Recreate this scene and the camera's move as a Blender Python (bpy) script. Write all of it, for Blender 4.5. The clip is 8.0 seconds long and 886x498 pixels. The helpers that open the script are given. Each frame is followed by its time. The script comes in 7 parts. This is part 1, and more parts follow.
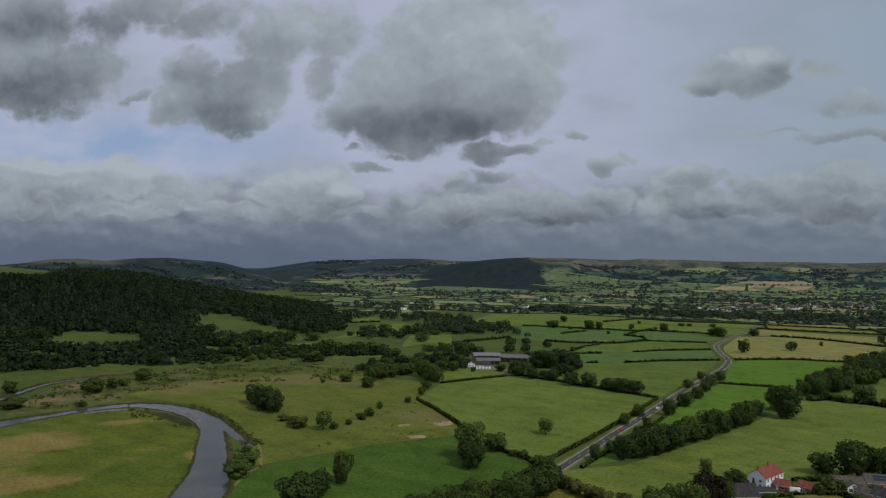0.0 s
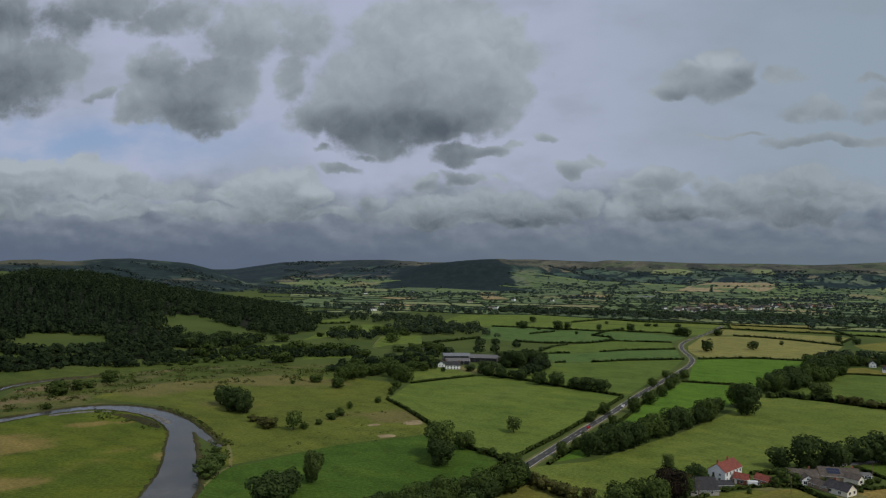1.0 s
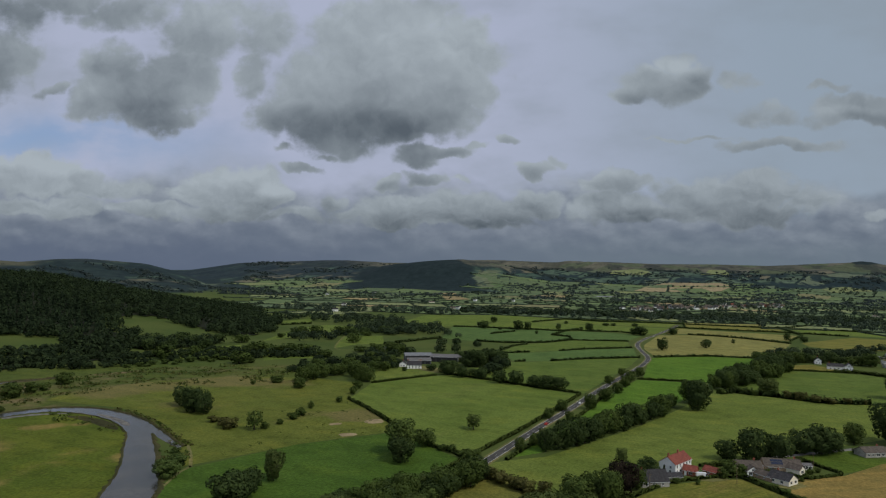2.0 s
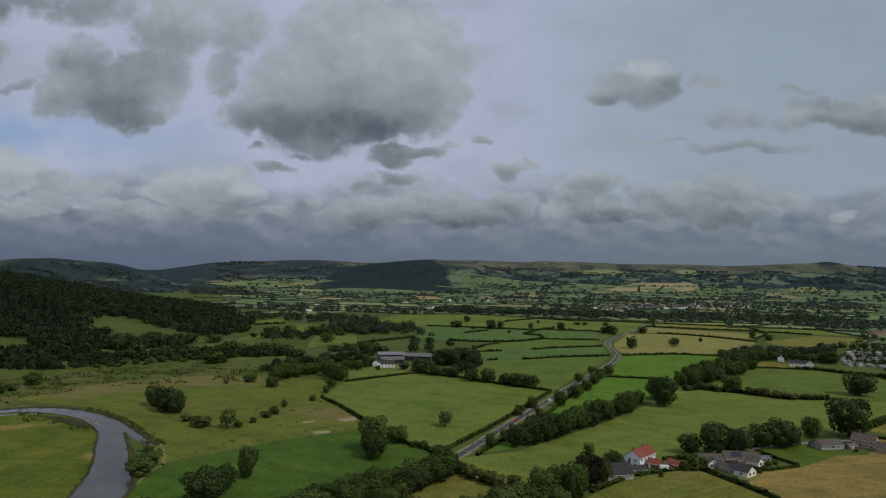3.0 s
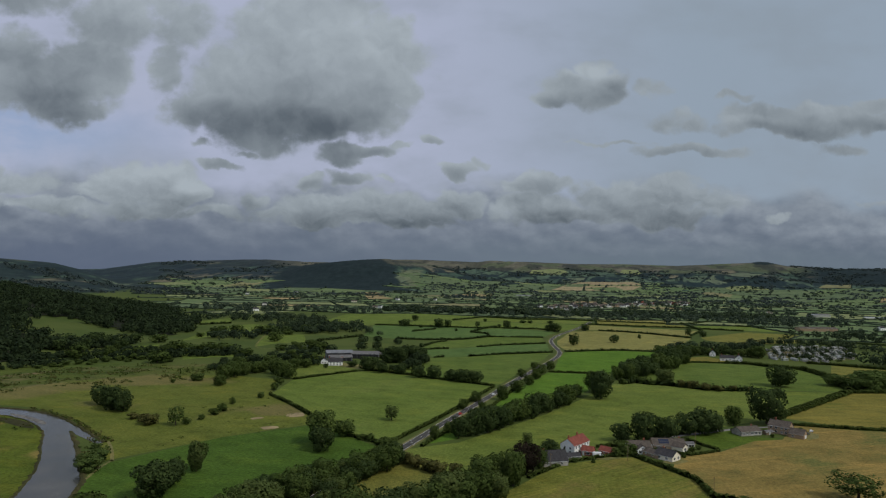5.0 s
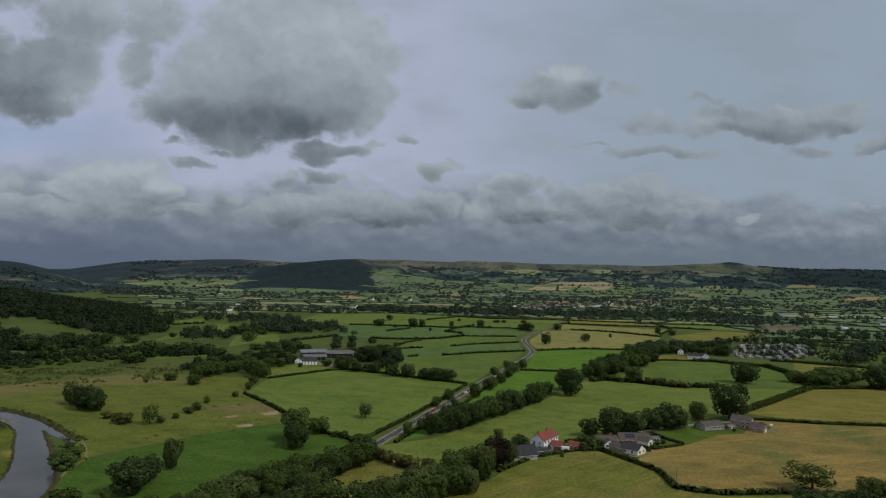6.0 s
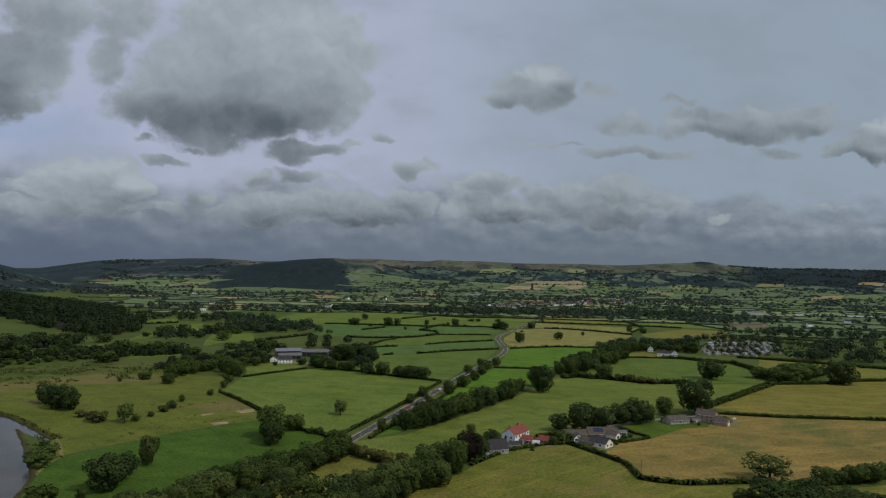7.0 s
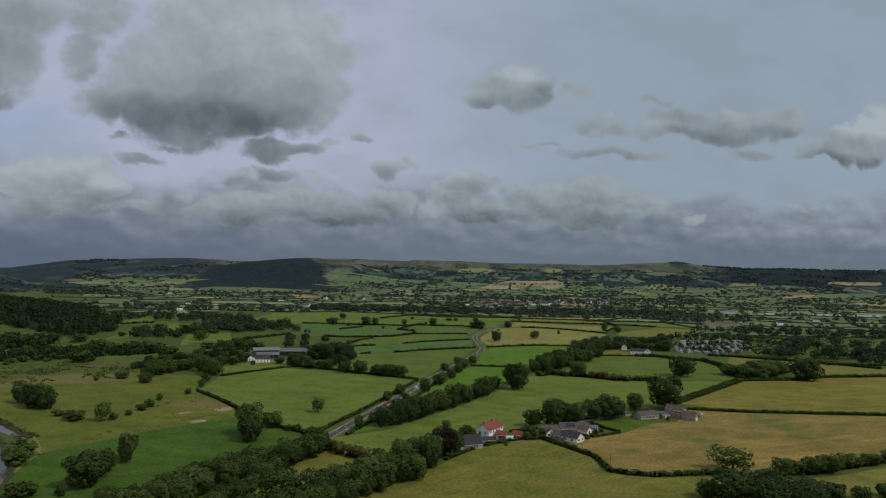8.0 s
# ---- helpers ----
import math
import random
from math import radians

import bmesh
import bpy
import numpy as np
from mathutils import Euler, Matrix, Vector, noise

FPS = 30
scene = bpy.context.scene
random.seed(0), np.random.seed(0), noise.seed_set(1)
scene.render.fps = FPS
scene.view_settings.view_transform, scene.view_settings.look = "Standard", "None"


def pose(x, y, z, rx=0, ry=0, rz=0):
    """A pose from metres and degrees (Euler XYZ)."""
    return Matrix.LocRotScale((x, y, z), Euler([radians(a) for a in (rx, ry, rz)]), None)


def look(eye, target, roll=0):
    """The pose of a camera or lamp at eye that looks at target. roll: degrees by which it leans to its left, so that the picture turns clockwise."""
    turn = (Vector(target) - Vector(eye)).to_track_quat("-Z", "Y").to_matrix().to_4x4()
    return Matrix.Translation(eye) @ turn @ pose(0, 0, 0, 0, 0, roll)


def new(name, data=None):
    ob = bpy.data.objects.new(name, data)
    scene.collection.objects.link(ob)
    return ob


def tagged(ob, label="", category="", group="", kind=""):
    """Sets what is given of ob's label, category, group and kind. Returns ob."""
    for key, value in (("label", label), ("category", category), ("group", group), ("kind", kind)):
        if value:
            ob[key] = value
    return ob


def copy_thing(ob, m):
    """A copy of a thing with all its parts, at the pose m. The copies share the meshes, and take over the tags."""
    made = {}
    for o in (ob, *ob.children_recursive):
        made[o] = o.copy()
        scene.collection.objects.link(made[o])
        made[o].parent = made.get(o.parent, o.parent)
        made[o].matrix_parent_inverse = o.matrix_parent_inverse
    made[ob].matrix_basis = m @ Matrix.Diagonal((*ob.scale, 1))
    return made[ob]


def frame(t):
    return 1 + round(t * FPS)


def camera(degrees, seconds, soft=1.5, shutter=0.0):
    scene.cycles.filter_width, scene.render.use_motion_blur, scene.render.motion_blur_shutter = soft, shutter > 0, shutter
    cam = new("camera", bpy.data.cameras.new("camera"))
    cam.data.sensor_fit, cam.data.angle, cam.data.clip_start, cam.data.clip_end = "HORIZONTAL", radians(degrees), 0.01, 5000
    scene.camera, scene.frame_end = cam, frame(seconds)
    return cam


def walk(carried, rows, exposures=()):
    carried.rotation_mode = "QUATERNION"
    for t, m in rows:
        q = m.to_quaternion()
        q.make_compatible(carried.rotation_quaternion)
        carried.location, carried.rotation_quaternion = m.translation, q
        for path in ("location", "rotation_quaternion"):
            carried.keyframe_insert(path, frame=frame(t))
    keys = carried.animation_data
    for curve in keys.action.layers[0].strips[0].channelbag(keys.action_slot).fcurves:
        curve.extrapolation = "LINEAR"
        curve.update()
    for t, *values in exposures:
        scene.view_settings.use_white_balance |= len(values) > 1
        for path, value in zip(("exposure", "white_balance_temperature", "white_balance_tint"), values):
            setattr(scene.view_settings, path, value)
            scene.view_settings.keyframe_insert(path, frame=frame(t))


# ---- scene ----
cam = camera(65.6, 8.0, soft=1.2)
PATH = [
    (0, (-12.59, 46.21, 104.12), (-44.58, 140.92, 106.64), 1.04),
    (0.5, (-11.82, 43.96, 103.95), (-41.98, 139.26, 106.62), 1.08),
    (1, (-10.80, 41.38, 103.78), (-38.69, 137.37, 106.57), 1.09),
    (1.5, (-9.61, 38.50, 103.63), (-34.71, 135.26, 106.52), 1.14),
    (1.7, (-9.10, 37.28, 103.58), (-33.11, 134.31, 106.51), 1.14),
    (2.8, (-6.14, 29.87, 103.30), (-25.76, 127.88, 106.35), 1.08),
    (3, (-5.60, 28.42, 103.25), (-24.52, 126.57, 106.30), 1.14),
    (3.5, (-4.28, 24.67, 103.14), (-21.40, 123.14, 106.23), 1.17),
    (4, (-3.01, 20.76, 103.03), (-18.28, 119.53, 106.16), 1.18),
    (4.5, (-1.81, 16.72, 102.93), (-15.28, 115.76, 106.08), 1.19),
    (4.7, (-1.36, 15.07, 102.90), (-14.12, 114.20, 106.06), 1.18),
    (5.8, (0.91, 5.77, 102.69), (-7.84, 105.34, 105.85), 1.15),
    (6, (1.29, 4.04, 102.65), (-6.76, 103.67, 105.88), 1.19),
    (6.5, (2.20, -0.30, 102.56), (-4.08, 99.45, 105.77), 1.19),
    (7, (3.08, -4.67, 102.46), (-1.45, 95.17, 105.66), 1.20),
    (7.5, (3.99, -9.06, 102.37), (1.11, 90.85, 105.59), 1.22),
    (8, (4.97, -13.45, 102.26), (3.55, 86.49, 105.49), 1.21),
]
walk(cam, [(t, look(eye, target, roll)) for t, eye, target, roll in PATH])

# ---- world: bright veil, drifting cumulus, dark band over the hills ----
SUN_AZ, SUN_EL = radians(116), radians(48)      # clockwise from +y
world = bpy.data.worlds.new("overcast_sky")
scene.world = world
world.use_nodes = True
W = world.node_tree
W.nodes.clear()


def wn(kind, **kw):
    n = W.nodes.new(kind)
    for k, v in kw.items():
        if k == "operation":
            n.operation = v
        elif k == "blend_type":
            n.blend_type = v
        elif k == "data_type":
            n.data_type = v
    return n


def wlink(a, b):
    W.links.new(a, b)


def wput(sock, v):
    if isinstance(v, bpy.types.NodeSocket):
        W.links.new(v, sock)
    else:
        sock.default_value = v


def wmath(op, a, b=0.0, c=0.0, clamp=False):
    n = wn("ShaderNodeMath", operation=op)
    n.use_clamp = clamp
    for s, v in zip(n.inputs, (a, b, c)):
        wput(s, v)
    return n.outputs[0]


def wvec(op, a, b=(0, 0, 0)):
    n = wn("ShaderNodeVectorMath", operation=op)
    wput(n.inputs[0], a)
    wput(n.inputs[1], b)
    return n.outputs["Value"] if op in ("DOT_PRODUCT", "LENGTH") else n.outputs["Vector"]


def wscale(a, by, plus):
    n = wn("ShaderNodeVectorMath", operation="MULTIPLY_ADD")
    for sock, val in zip(n.inputs, (a, by, plus)):
        wput(sock, val)
    return n.outputs["Vector"]


def wxyz(x, y, z=0.0):
    n = wn("ShaderNodeCombineXYZ")
    for s, v in zip(n.inputs, (x, y, z)):
        wput(s, v)
    return n.outputs[0]


def wmix(f, a, b):
    n = wn("ShaderNodeMix")
    n.data_type = "RGBA"
    wput(n.inputs[0], f)
    wput(n.inputs[6], a)
    wput(n.inputs[7], b)
    return n.outputs[2]


def wnoise(vec, scale, detail=5.0, rough=0.55, out=0):
    n = wn("ShaderNodeTexNoise")
    wput(n.inputs["Vector"], vec)
    n.inputs["Scale"].default_value = scale
    n.inputs["Detail"].default_value = detail
    n.inputs["Roughness"].default_value = rough
    return n.outputs[out]


def wstep(v, lo, hi):
    n = wn("ShaderNodeMapRange")
    n.interpolation_type = "SMOOTHSTEP"
    wput(n.inputs[0], v)
    n.inputs[1].default_value, n.inputs[2].default_value = lo, hi
    return n.outputs[0]


AZ0 = radians(-9)
way = wn("ShaderNodeTexCoord").outputs["Generated"]
ahead = wmath("MAXIMUM", wmath("ABSOLUTE", wvec("DOT_PRODUCT", way, (math.sin(AZ0), math.cos(AZ0), 0))), 0.25)
side = wvec("DOT_PRODUCT", way, (math.cos(AZ0), -math.sin(AZ0), 0))
lift = wvec("DOT_PRODUCT", way, (0, 0, 1))
u = wmath("DIVIDE", side, ahead)
v = wmath("DIVIDE", lift, ahead)
uv = wxyz(u, v)
# ragged cloud edges: the coordinates are bent by noise at three scales
bend = wvec("MULTIPLY", wvec("SUBTRACT", wnoise(uv, 7.0, 3.0, 0.5, 1), (0.5, 0.5, 0.5)), (0.090, 0.062, 0))
fine = wvec("MULTIPLY", wvec("SUBTRACT", wnoise(uv, 22.0, 4.0, 0.5, 1), (0.5, 0.5, 0.5)), (0.052, 0.042, 0))
drifted = wvec("ADD", uv, bend)
bent = wvec("ADD", drifted, fine)

amount, gloomy = -1.0, 0.0


def cloud(lobes, darks):
    """Adds one cloud. lobes: middle, half breadth, half height, density; darks: its shaded undersides, likewise."""
    global amount, gloomy
    for cu, cv, hw, hh, dens in lobes:
        q = wscale(bent, (1 / hw, 1 / hh, 0), (-cu / hw, -cv / hh, 0))
        amount = wmath("MAXIMUM", amount, wmath("MULTIPLY_ADD", wvec("DOT_PRODUCT", q, q), -0.6, dens))
    for cu, cv, hw, hh, dens in darks:
        q = wscale(drifted, (1 / hw, 1 / hh, 0), (-cu / hw, -cv / hh, 0))
        k = wmath("MAXIMUM", wmath("SUBTRACT", 1.0, wvec("DOT_PRODUCT", q, q)), 0.0)
        gloomy = wmath("ADD", gloomy, wmath("MULTIPLY", wmath("MULTIPLY", k, k), dens))


# the great cumulus
cloud([(-0.154, 0.291, 0.143, 0.091, 1.00), (-0.070, 0.299, 0.075, 0.070, 1.00), (-0.247, 0.238, 0.079, 0.062, 1.00), (-0.199, 0.222, 0.124, 0.049, 1.00), (-0.098, 0.235, 0.090, 0.043, 1.00), (-0.325, 0.217, 0.041, 0.033, 0.85), (-0.236, 0.347, 0.053, 0.048, 0.85), (-0.020, 0.266, 0.030, 0.036, 0.85), (-0.155, 0.373, 0.109, 0.042, 0.85), (-0.292, 0.282, 0.035, 0.052, 0.70)],
      [(-0.218, 0.190, 0.160, 0.059, 0.95), (-0.110, 0.200, 0.107, 0.049, 0.50), (-0.290, 0.198, 0.078, 0.046, 0.42), (-0.187, 0.232, 0.215, 0.090, 0.30), (-0.044, 0.236, 0.088, 0.065, 0.14), (-0.113, 0.361, 0.164, 0.051, -0.10), (-0.046, 0.333, 0.065, 0.050, -0.10)])
# ragged shreds beside it
cloud([(-0.353, 0.284, 0.032, 0.057, 0.72), (-0.339, 0.353, 0.067, 0.051, 0.66), (-0.367, 0.389, 0.072, 0.035, 0.62), (-0.044, 0.215, 0.041, 0.010, 0.62), (0.027, 0.193, 0.027, 0.011, 0.80), (-0.289, 0.146, 0.048, 0.009, 0.60), (-0.312, 0.172, 0.032, 0.009, 0.58), (-0.246, 0.165, 0.026, 0.007, 0.45)],
      [(-0.352, 0.250, 0.053, 0.088, 0.26), (-0.338, 0.333, 0.089, 0.069, 0.22), (0.027, 0.186, 0.040, 0.018, 0.34), (-0.289, 0.142, 0.061, 0.015, 0.20)])
# second cumulus
cloud([(-0.539, 0.251, 0.102, 0.047, 1.00), (-0.477, 0.285, 0.073, 0.050, 0.95), (-0.579, 0.304, 0.064, 0.042, 0.80), (-0.492, 0.231, 0.067, 0.025, 0.92), (-0.618, 0.237, 0.047, 0.034, 0.85), (-0.449, 0.356, 0.089, 0.055, 0.70), (-0.564, 0.384, 0.124, 0.041, 0.66), (-0.672, 0.265, 0.032, 0.013, 0.70)],
      [(-0.540, 0.215, 0.141, 0.056, 0.62), (-0.493, 0.257, 0.120, 0.075, 0.34), (-0.571, 0.296, 0.077, 0.041, 0.24), (-0.448, 0.331, 0.110, 0.060, 0.24), (-0.563, 0.374, 0.132, 0.051, 0.22), (-0.672, 0.257, 0.040, 0.021, 0.30)])
# cloud at the western edge
cloud([(-0.856, 0.298, 0.147, 0.064, 1.00), (-0.763, 0.321, 0.067, 0.051, 0.92), (-0.900, 0.386, 0.122, 0.060, 0.95), (-0.741, 0.391, 0.067, 0.043, 0.78), (-0.663, 0.412, 0.118, 0.033, 0.72), (-1.017, 0.322, 0.162, 0.092, 1.00), (-0.988, 0.407, 0.151, 0.058, 1.00)],
      [(-0.863, 0.249, 0.205, 0.066, 0.58), (-0.812, 0.299, 0.143, 0.058, 0.36), (-0.868, 0.392, 0.156, 0.051, 0.38), (-1.026, 0.265, 0.215, 0.098, 0.50), (-0.722, 0.382, 0.100, 0.048, 0.28), (-0.857, 0.373, 0.225, 0.067, 0.22), (-0.673, 0.403, 0.157, 0.046, 0.16)])
# sunlit bank in the west
cloud([(-0.850, 0.127, 0.116, 0.037, 1.00), (-0.704, 0.134, 0.091, 0.031, 1.00), (-0.776, 0.145, 0.068, 0.026, 0.95), (-0.622, 0.123, 0.050, 0.029, 0.90), (-0.554, 0.117, 0.055, 0.025, 0.82), (-0.976, 0.127, 0.118, 0.042, 1.00), (-0.846, 0.087, 0.123, 0.020, 0.90), (-0.682, 0.085, 0.137, 0.018, 0.85), (-0.526, 0.082, 0.103, 0.014, 0.75)],
      [(-0.857, 0.096, 0.141, 0.034, 0.26), (-0.764, 0.112, 0.074, 0.021, 0.17), (-0.614, 0.101, 0.082, 0.024, 0.15), (-0.845, 0.056, 0.234, 0.030, 0.25), (-0.603, 0.060, 0.218, 0.025, 0.22), (-0.797, 0.161, 0.191, 0.024, -0.34), (-0.645, 0.146, 0.107, 0.022, -0.26), (-0.870, 0.157, 0.125, 0.023, -0.22)])
# cumulus beyond the gap
cloud([(-0.397, 0.121, 0.071, 0.027, 1.00), (-0.328, 0.105, 0.028, 0.017, 0.95), (-0.442, 0.112, 0.051, 0.021, 0.85), (-0.231, 0.100, 0.026, 0.016, 0.92), (-0.396, 0.088, 0.081, 0.014, 0.80)],
      [(-0.334, 0.090, 0.056, 0.021, 0.29), (-0.414, 0.098, 0.085, 0.024, 0.14), (-0.235, 0.089, 0.036, 0.022, 0.22), (-0.386, 0.071, 0.122, 0.023, 0.21), (-0.324, 0.115, 0.044, 0.016, -0.30), (-0.379, 0.134, 0.099, 0.020, -0.16)])
# small dark cloud under the great one
cloud([(-0.113, 0.163, 0.044, 0.022, 1.00), (-0.064, 0.171, 0.041, 0.012, 0.95), (-0.030, 0.177, 0.022, 0.009, 0.74), (-0.099, 0.130, 0.038, 0.013, 0.95), (-0.149, 0.120, 0.025, 0.008, 0.88), (-0.047, 0.133, 0.018, 0.006, 0.60)],
      [(-0.112, 0.147, 0.066, 0.027, 0.62), (-0.068, 0.164, 0.049, 0.014, 0.46), (-0.102, 0.120, 0.058, 0.017, 0.50), (-0.149, 0.115, 0.034, 0.011, 0.40)])
# small lone cloud
cloud([(0.063, 0.146, 0.031, 0.013, 1.00), (0.094, 0.154, 0.012, 0.013, 0.72)],
      [(0.063, 0.135, 0.047, 0.019, 0.46)])
# middle bank
cloud([(-0.133, 0.092, 0.066, 0.018, 0.98), (-0.042, 0.095, 0.061, 0.020, 0.95), (0.014, 0.089, 0.051, 0.016, 0.90), (0.062, 0.100, 0.036, 0.018, 0.88), (-0.184, 0.083, 0.051, 0.014, 0.82), (-0.083, 0.073, 0.161, 0.013, 0.80), (-0.279, 0.076, 0.078, 0.012, 0.70)],
      [(-0.137, 0.076, 0.078, 0.017, 0.26), (-0.038, 0.075, 0.076, 0.018, 0.26), (0.022, 0.073, 0.067, 0.015, 0.25), (0.066, 0.092, 0.050, 0.026, 0.21), (-0.270, 0.062, 0.109, 0.018, 0.21)])
# grey cloud in the east
cloud([(0.243, 0.275, 0.065, 0.027, 1.00), (0.192, 0.259, 0.038, 0.016, 0.92), (0.286, 0.291, 0.035, 0.020, 0.90), (0.255, 0.308, 0.032, 0.017, 0.80), (0.347, 0.272, 0.035, 0.020, 0.60)],
      [(0.236, 0.252, 0.095, 0.026, 0.40), (0.295, 0.278, 0.050, 0.026, 0.28), (0.191, 0.250, 0.045, 0.016, 0.26), (0.258, 0.307, 0.058, 0.021, -0.22)])
# long torn cloud in the east
cloud([(0.548, 0.228, 0.110, 0.023, 1.00), (0.634, 0.247, 0.086, 0.021, 0.92), (0.483, 0.218, 0.061, 0.016, 0.86), (0.395, 0.229, 0.057, 0.023, 0.74), (0.625, 0.196, 0.046, 0.016, 0.68), (0.694, 0.270, 0.052, 0.013, 0.70), (0.410, 0.181, 0.101, 0.012, 0.80), (0.284, 0.193, 0.080, 0.005, 0.70), (0.464, 0.261, 0.056, 0.009, 0.50)],
      [(0.548, 0.212, 0.145, 0.026, 0.42), (0.654, 0.233, 0.108, 0.024, 0.28), (0.400, 0.218, 0.073, 0.030, 0.20), (0.410, 0.174, 0.129, 0.018, 0.24), (0.625, 0.187, 0.058, 0.020, 0.20), (0.501, 0.229, 0.057, 0.011, -0.12)])
# bright cloud at the eastern edge
cloud([(0.838, 0.230, 0.086, 0.035, 1.00), (0.762, 0.202, 0.057, 0.015, 0.92), (0.936, 0.259, 0.106, 0.056, 1.00), (0.732, 0.192, 0.040, 0.009, 0.70)],
      [(0.823, 0.188, 0.155, 0.022, 0.62), (0.936, 0.200, 0.127, 0.027, 0.50), (0.843, 0.259, 0.114, 0.037, -0.42), (0.936, 0.287, 0.128, 0.047, -0.40)])
# eastern bank
cloud([(0.171, 0.125, 0.050, 0.014, 0.98), (0.064, 0.101, 0.037, 0.018, 0.92), (0.173, 0.093, 0.062, 0.022, 0.95), (0.285, 0.117, 0.059, 0.023, 0.95), (0.234, 0.085, 0.052, 0.015, 0.90), (0.385, 0.126, 0.054, 0.021, 0.92), (0.366, 0.094, 0.076, 0.019, 0.92), (0.321, 0.096, 0.090, 0.021, 0.85), (0.449, 0.109, 0.048, 0.030, 0.75), (0.540, 0.093, 0.019, 0.009, 0.54), (0.733, 0.110, 0.090, 0.008, 0.62)],
      [(0.171, 0.114, 0.072, 0.022, 0.26), (0.174, 0.076, 0.081, 0.023, 0.26), (0.281, 0.105, 0.075, 0.034, 0.26), (0.374, 0.114, 0.077, 0.034, 0.25), (0.366, 0.082, 0.105, 0.023, 0.29), (0.234, 0.075, 0.082, 0.017, 0.25), (0.447, 0.095, 0.068, 0.047, 0.21), (0.733, 0.106, 0.116, 0.013, 0.16), (0.540, 0.096, 0.021, 0.009, -0.06), (0.164, 0.136, 0.069, 0.010, -0.12), (0.357, 0.072, 0.072, 0.007, -0.12)])


def billow(where, scale, detail):
    """Billows lit from the upper right: a noise field against itself, shifted."""
    d = 0.22 / scale
    one = wnoise(where, scale, detail, 0.55)
    two = wnoise(wvec("ADD", where, (d * 0.6, d * 1.6, 0)), scale, detail, 0.55)
    return wmath("SUBTRACT", one, two)


swirl = wvec("ADD", uv, fine)
puff = wmath("ADD", wmath("MULTIPLY", wnoise(uv, 10.0, 7.0, 0.58), 0.7), wmath("MULTIPLY", wnoise(wvec("MULTIPLY", uv, (1.0, 1.4, 1)), 30.0, 5.0, 0.58), 0.3))
relief = wmath("ADD", wmath("MULTIPLY", billow(swirl, 9.0, 5.0), 0.80), wmath("MULTIPLY", billow(swirl, 28.0, 4.0), 0.42))
wisp = wnoise(wvec("MULTIPLY", uv, (1.0, 2.0, 1)), 6.0, 6.0, 0.5)
heap_relief = billow(wvec("MULTIPLY", swirl, (1.0, 1.7, 1)), 30.0, 4.0)
mass = wmath("ADD", amount, wmath("MULTIPLY", wmath("SUBTRACT", puff, 0.5), 2.1))
cover = wstep(mass, 0.16, 0.60)
# undersides and thick middles are dark, thin edges pale; the distant banks lie under a common gloom
thick = wstep(mass, 0.40, 1.05)
depth = wmath("MULTIPLY", wmath("SUBTRACT", 1.0, wmath("POWER", 0.34, gloomy)), 0.98)
distant = wmath("MULTIPLY", wstep(v, 0.135, 0.045), wmath("ADD", 0.16, wmath("MULTIPLY", wstep(u, -0.75, 0.10), 0.24)))
distant = wmath("ADD", distant, wmath("MULTIPLY", wstep(v, 0.085, 0.035), 0.33))
# clouds to the east and high in the west stand against the light
distant = wmath("ADD", distant, wmath("MULTIPLY", wstep(u, 0.10, 0.30), wmath("MULTIPLY", wstep(v, 0.10, 0.18), 0.15)))
distant = wmath("ADD", distant, wmath("MULTIPLY", wstep(u, -0.36, -0.62), wmath("MULTIPLY", wstep(v, 0.19, 0.24), 0.13)))
relief = wmath("ADD", relief, wmath("MULTIPLY", heap_relief, wmath("MULTIPLY", wstep(v, 0.17, 0.11), 0.5)))
lightness = wmath("SUBTRACT", wmath("ADD", 0.85, wmath("MULTIPLY", relief, 0.70)), wmath("ADD", wmath("ADD", depth, distant), wmath("MULTIPLY", thick, 0.10)))
cloud_col = wmix(wmath("MAXIMUM", lightness, 0.0), (0.082, 0.104, 0.126, 1), (0.378, 0.432, 0.476, 1))

# high veil, paler in the middle, greyer to the right; thin where the blue shows
veil = wmix(wstep(u, -0.1, 0.45), (0.395, 0.435, 0.570, 1), (0.282, 0.348, 0.428, 1))
veil = wmix(wmath("MULTIPLY", wstep(wisp, 0.40, 0.72), 0.45), veil, (0.25, 0.295, 0.345, 1))
sky = wn("ShaderNodeTexSky")
sky.sky_type = "NISHITA"
sky.sun_disc = False
sky.sun_elevation, sky.sun_rotation = SUN_EL, SUN_AZ
gap_q = wvec("MULTIPLY", wvec("SUBTRACT", bent, (-0.70, 0.192, 0)), (1 / 0.26, 1 / 0.036, 0))
gap = wmath("MULTIPLY", wmath("POWER", 0.4, wvec("DOT_PRODUCT", gap_q, gap_q)), wstep(wisp, 0.30, 0.55))
# stratocumulus bank towards the horizon, flattened by distance
flat = wxyz(u, wmath("MULTIPLY", v, 1.6))
bank_n = wnoise(flat, 8.0, 4.0, 0.5)
bank = wmath("MULTIPLY", wstep(wmath("ADD", v, wmath("MULTIPLY", wmath("SUBTRACT", bank_n, 0.5), 0.20)), 0.150, 0.080), 0.94)
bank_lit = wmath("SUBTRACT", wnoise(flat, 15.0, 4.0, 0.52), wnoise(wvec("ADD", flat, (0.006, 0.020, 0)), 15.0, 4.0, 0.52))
bank_tone = wstep(wmath("ADD", wmath("MULTIPLY", bank_lit, 1.1), wmath("MULTIPLY", v, 4.2)), -0.10, 0.95)
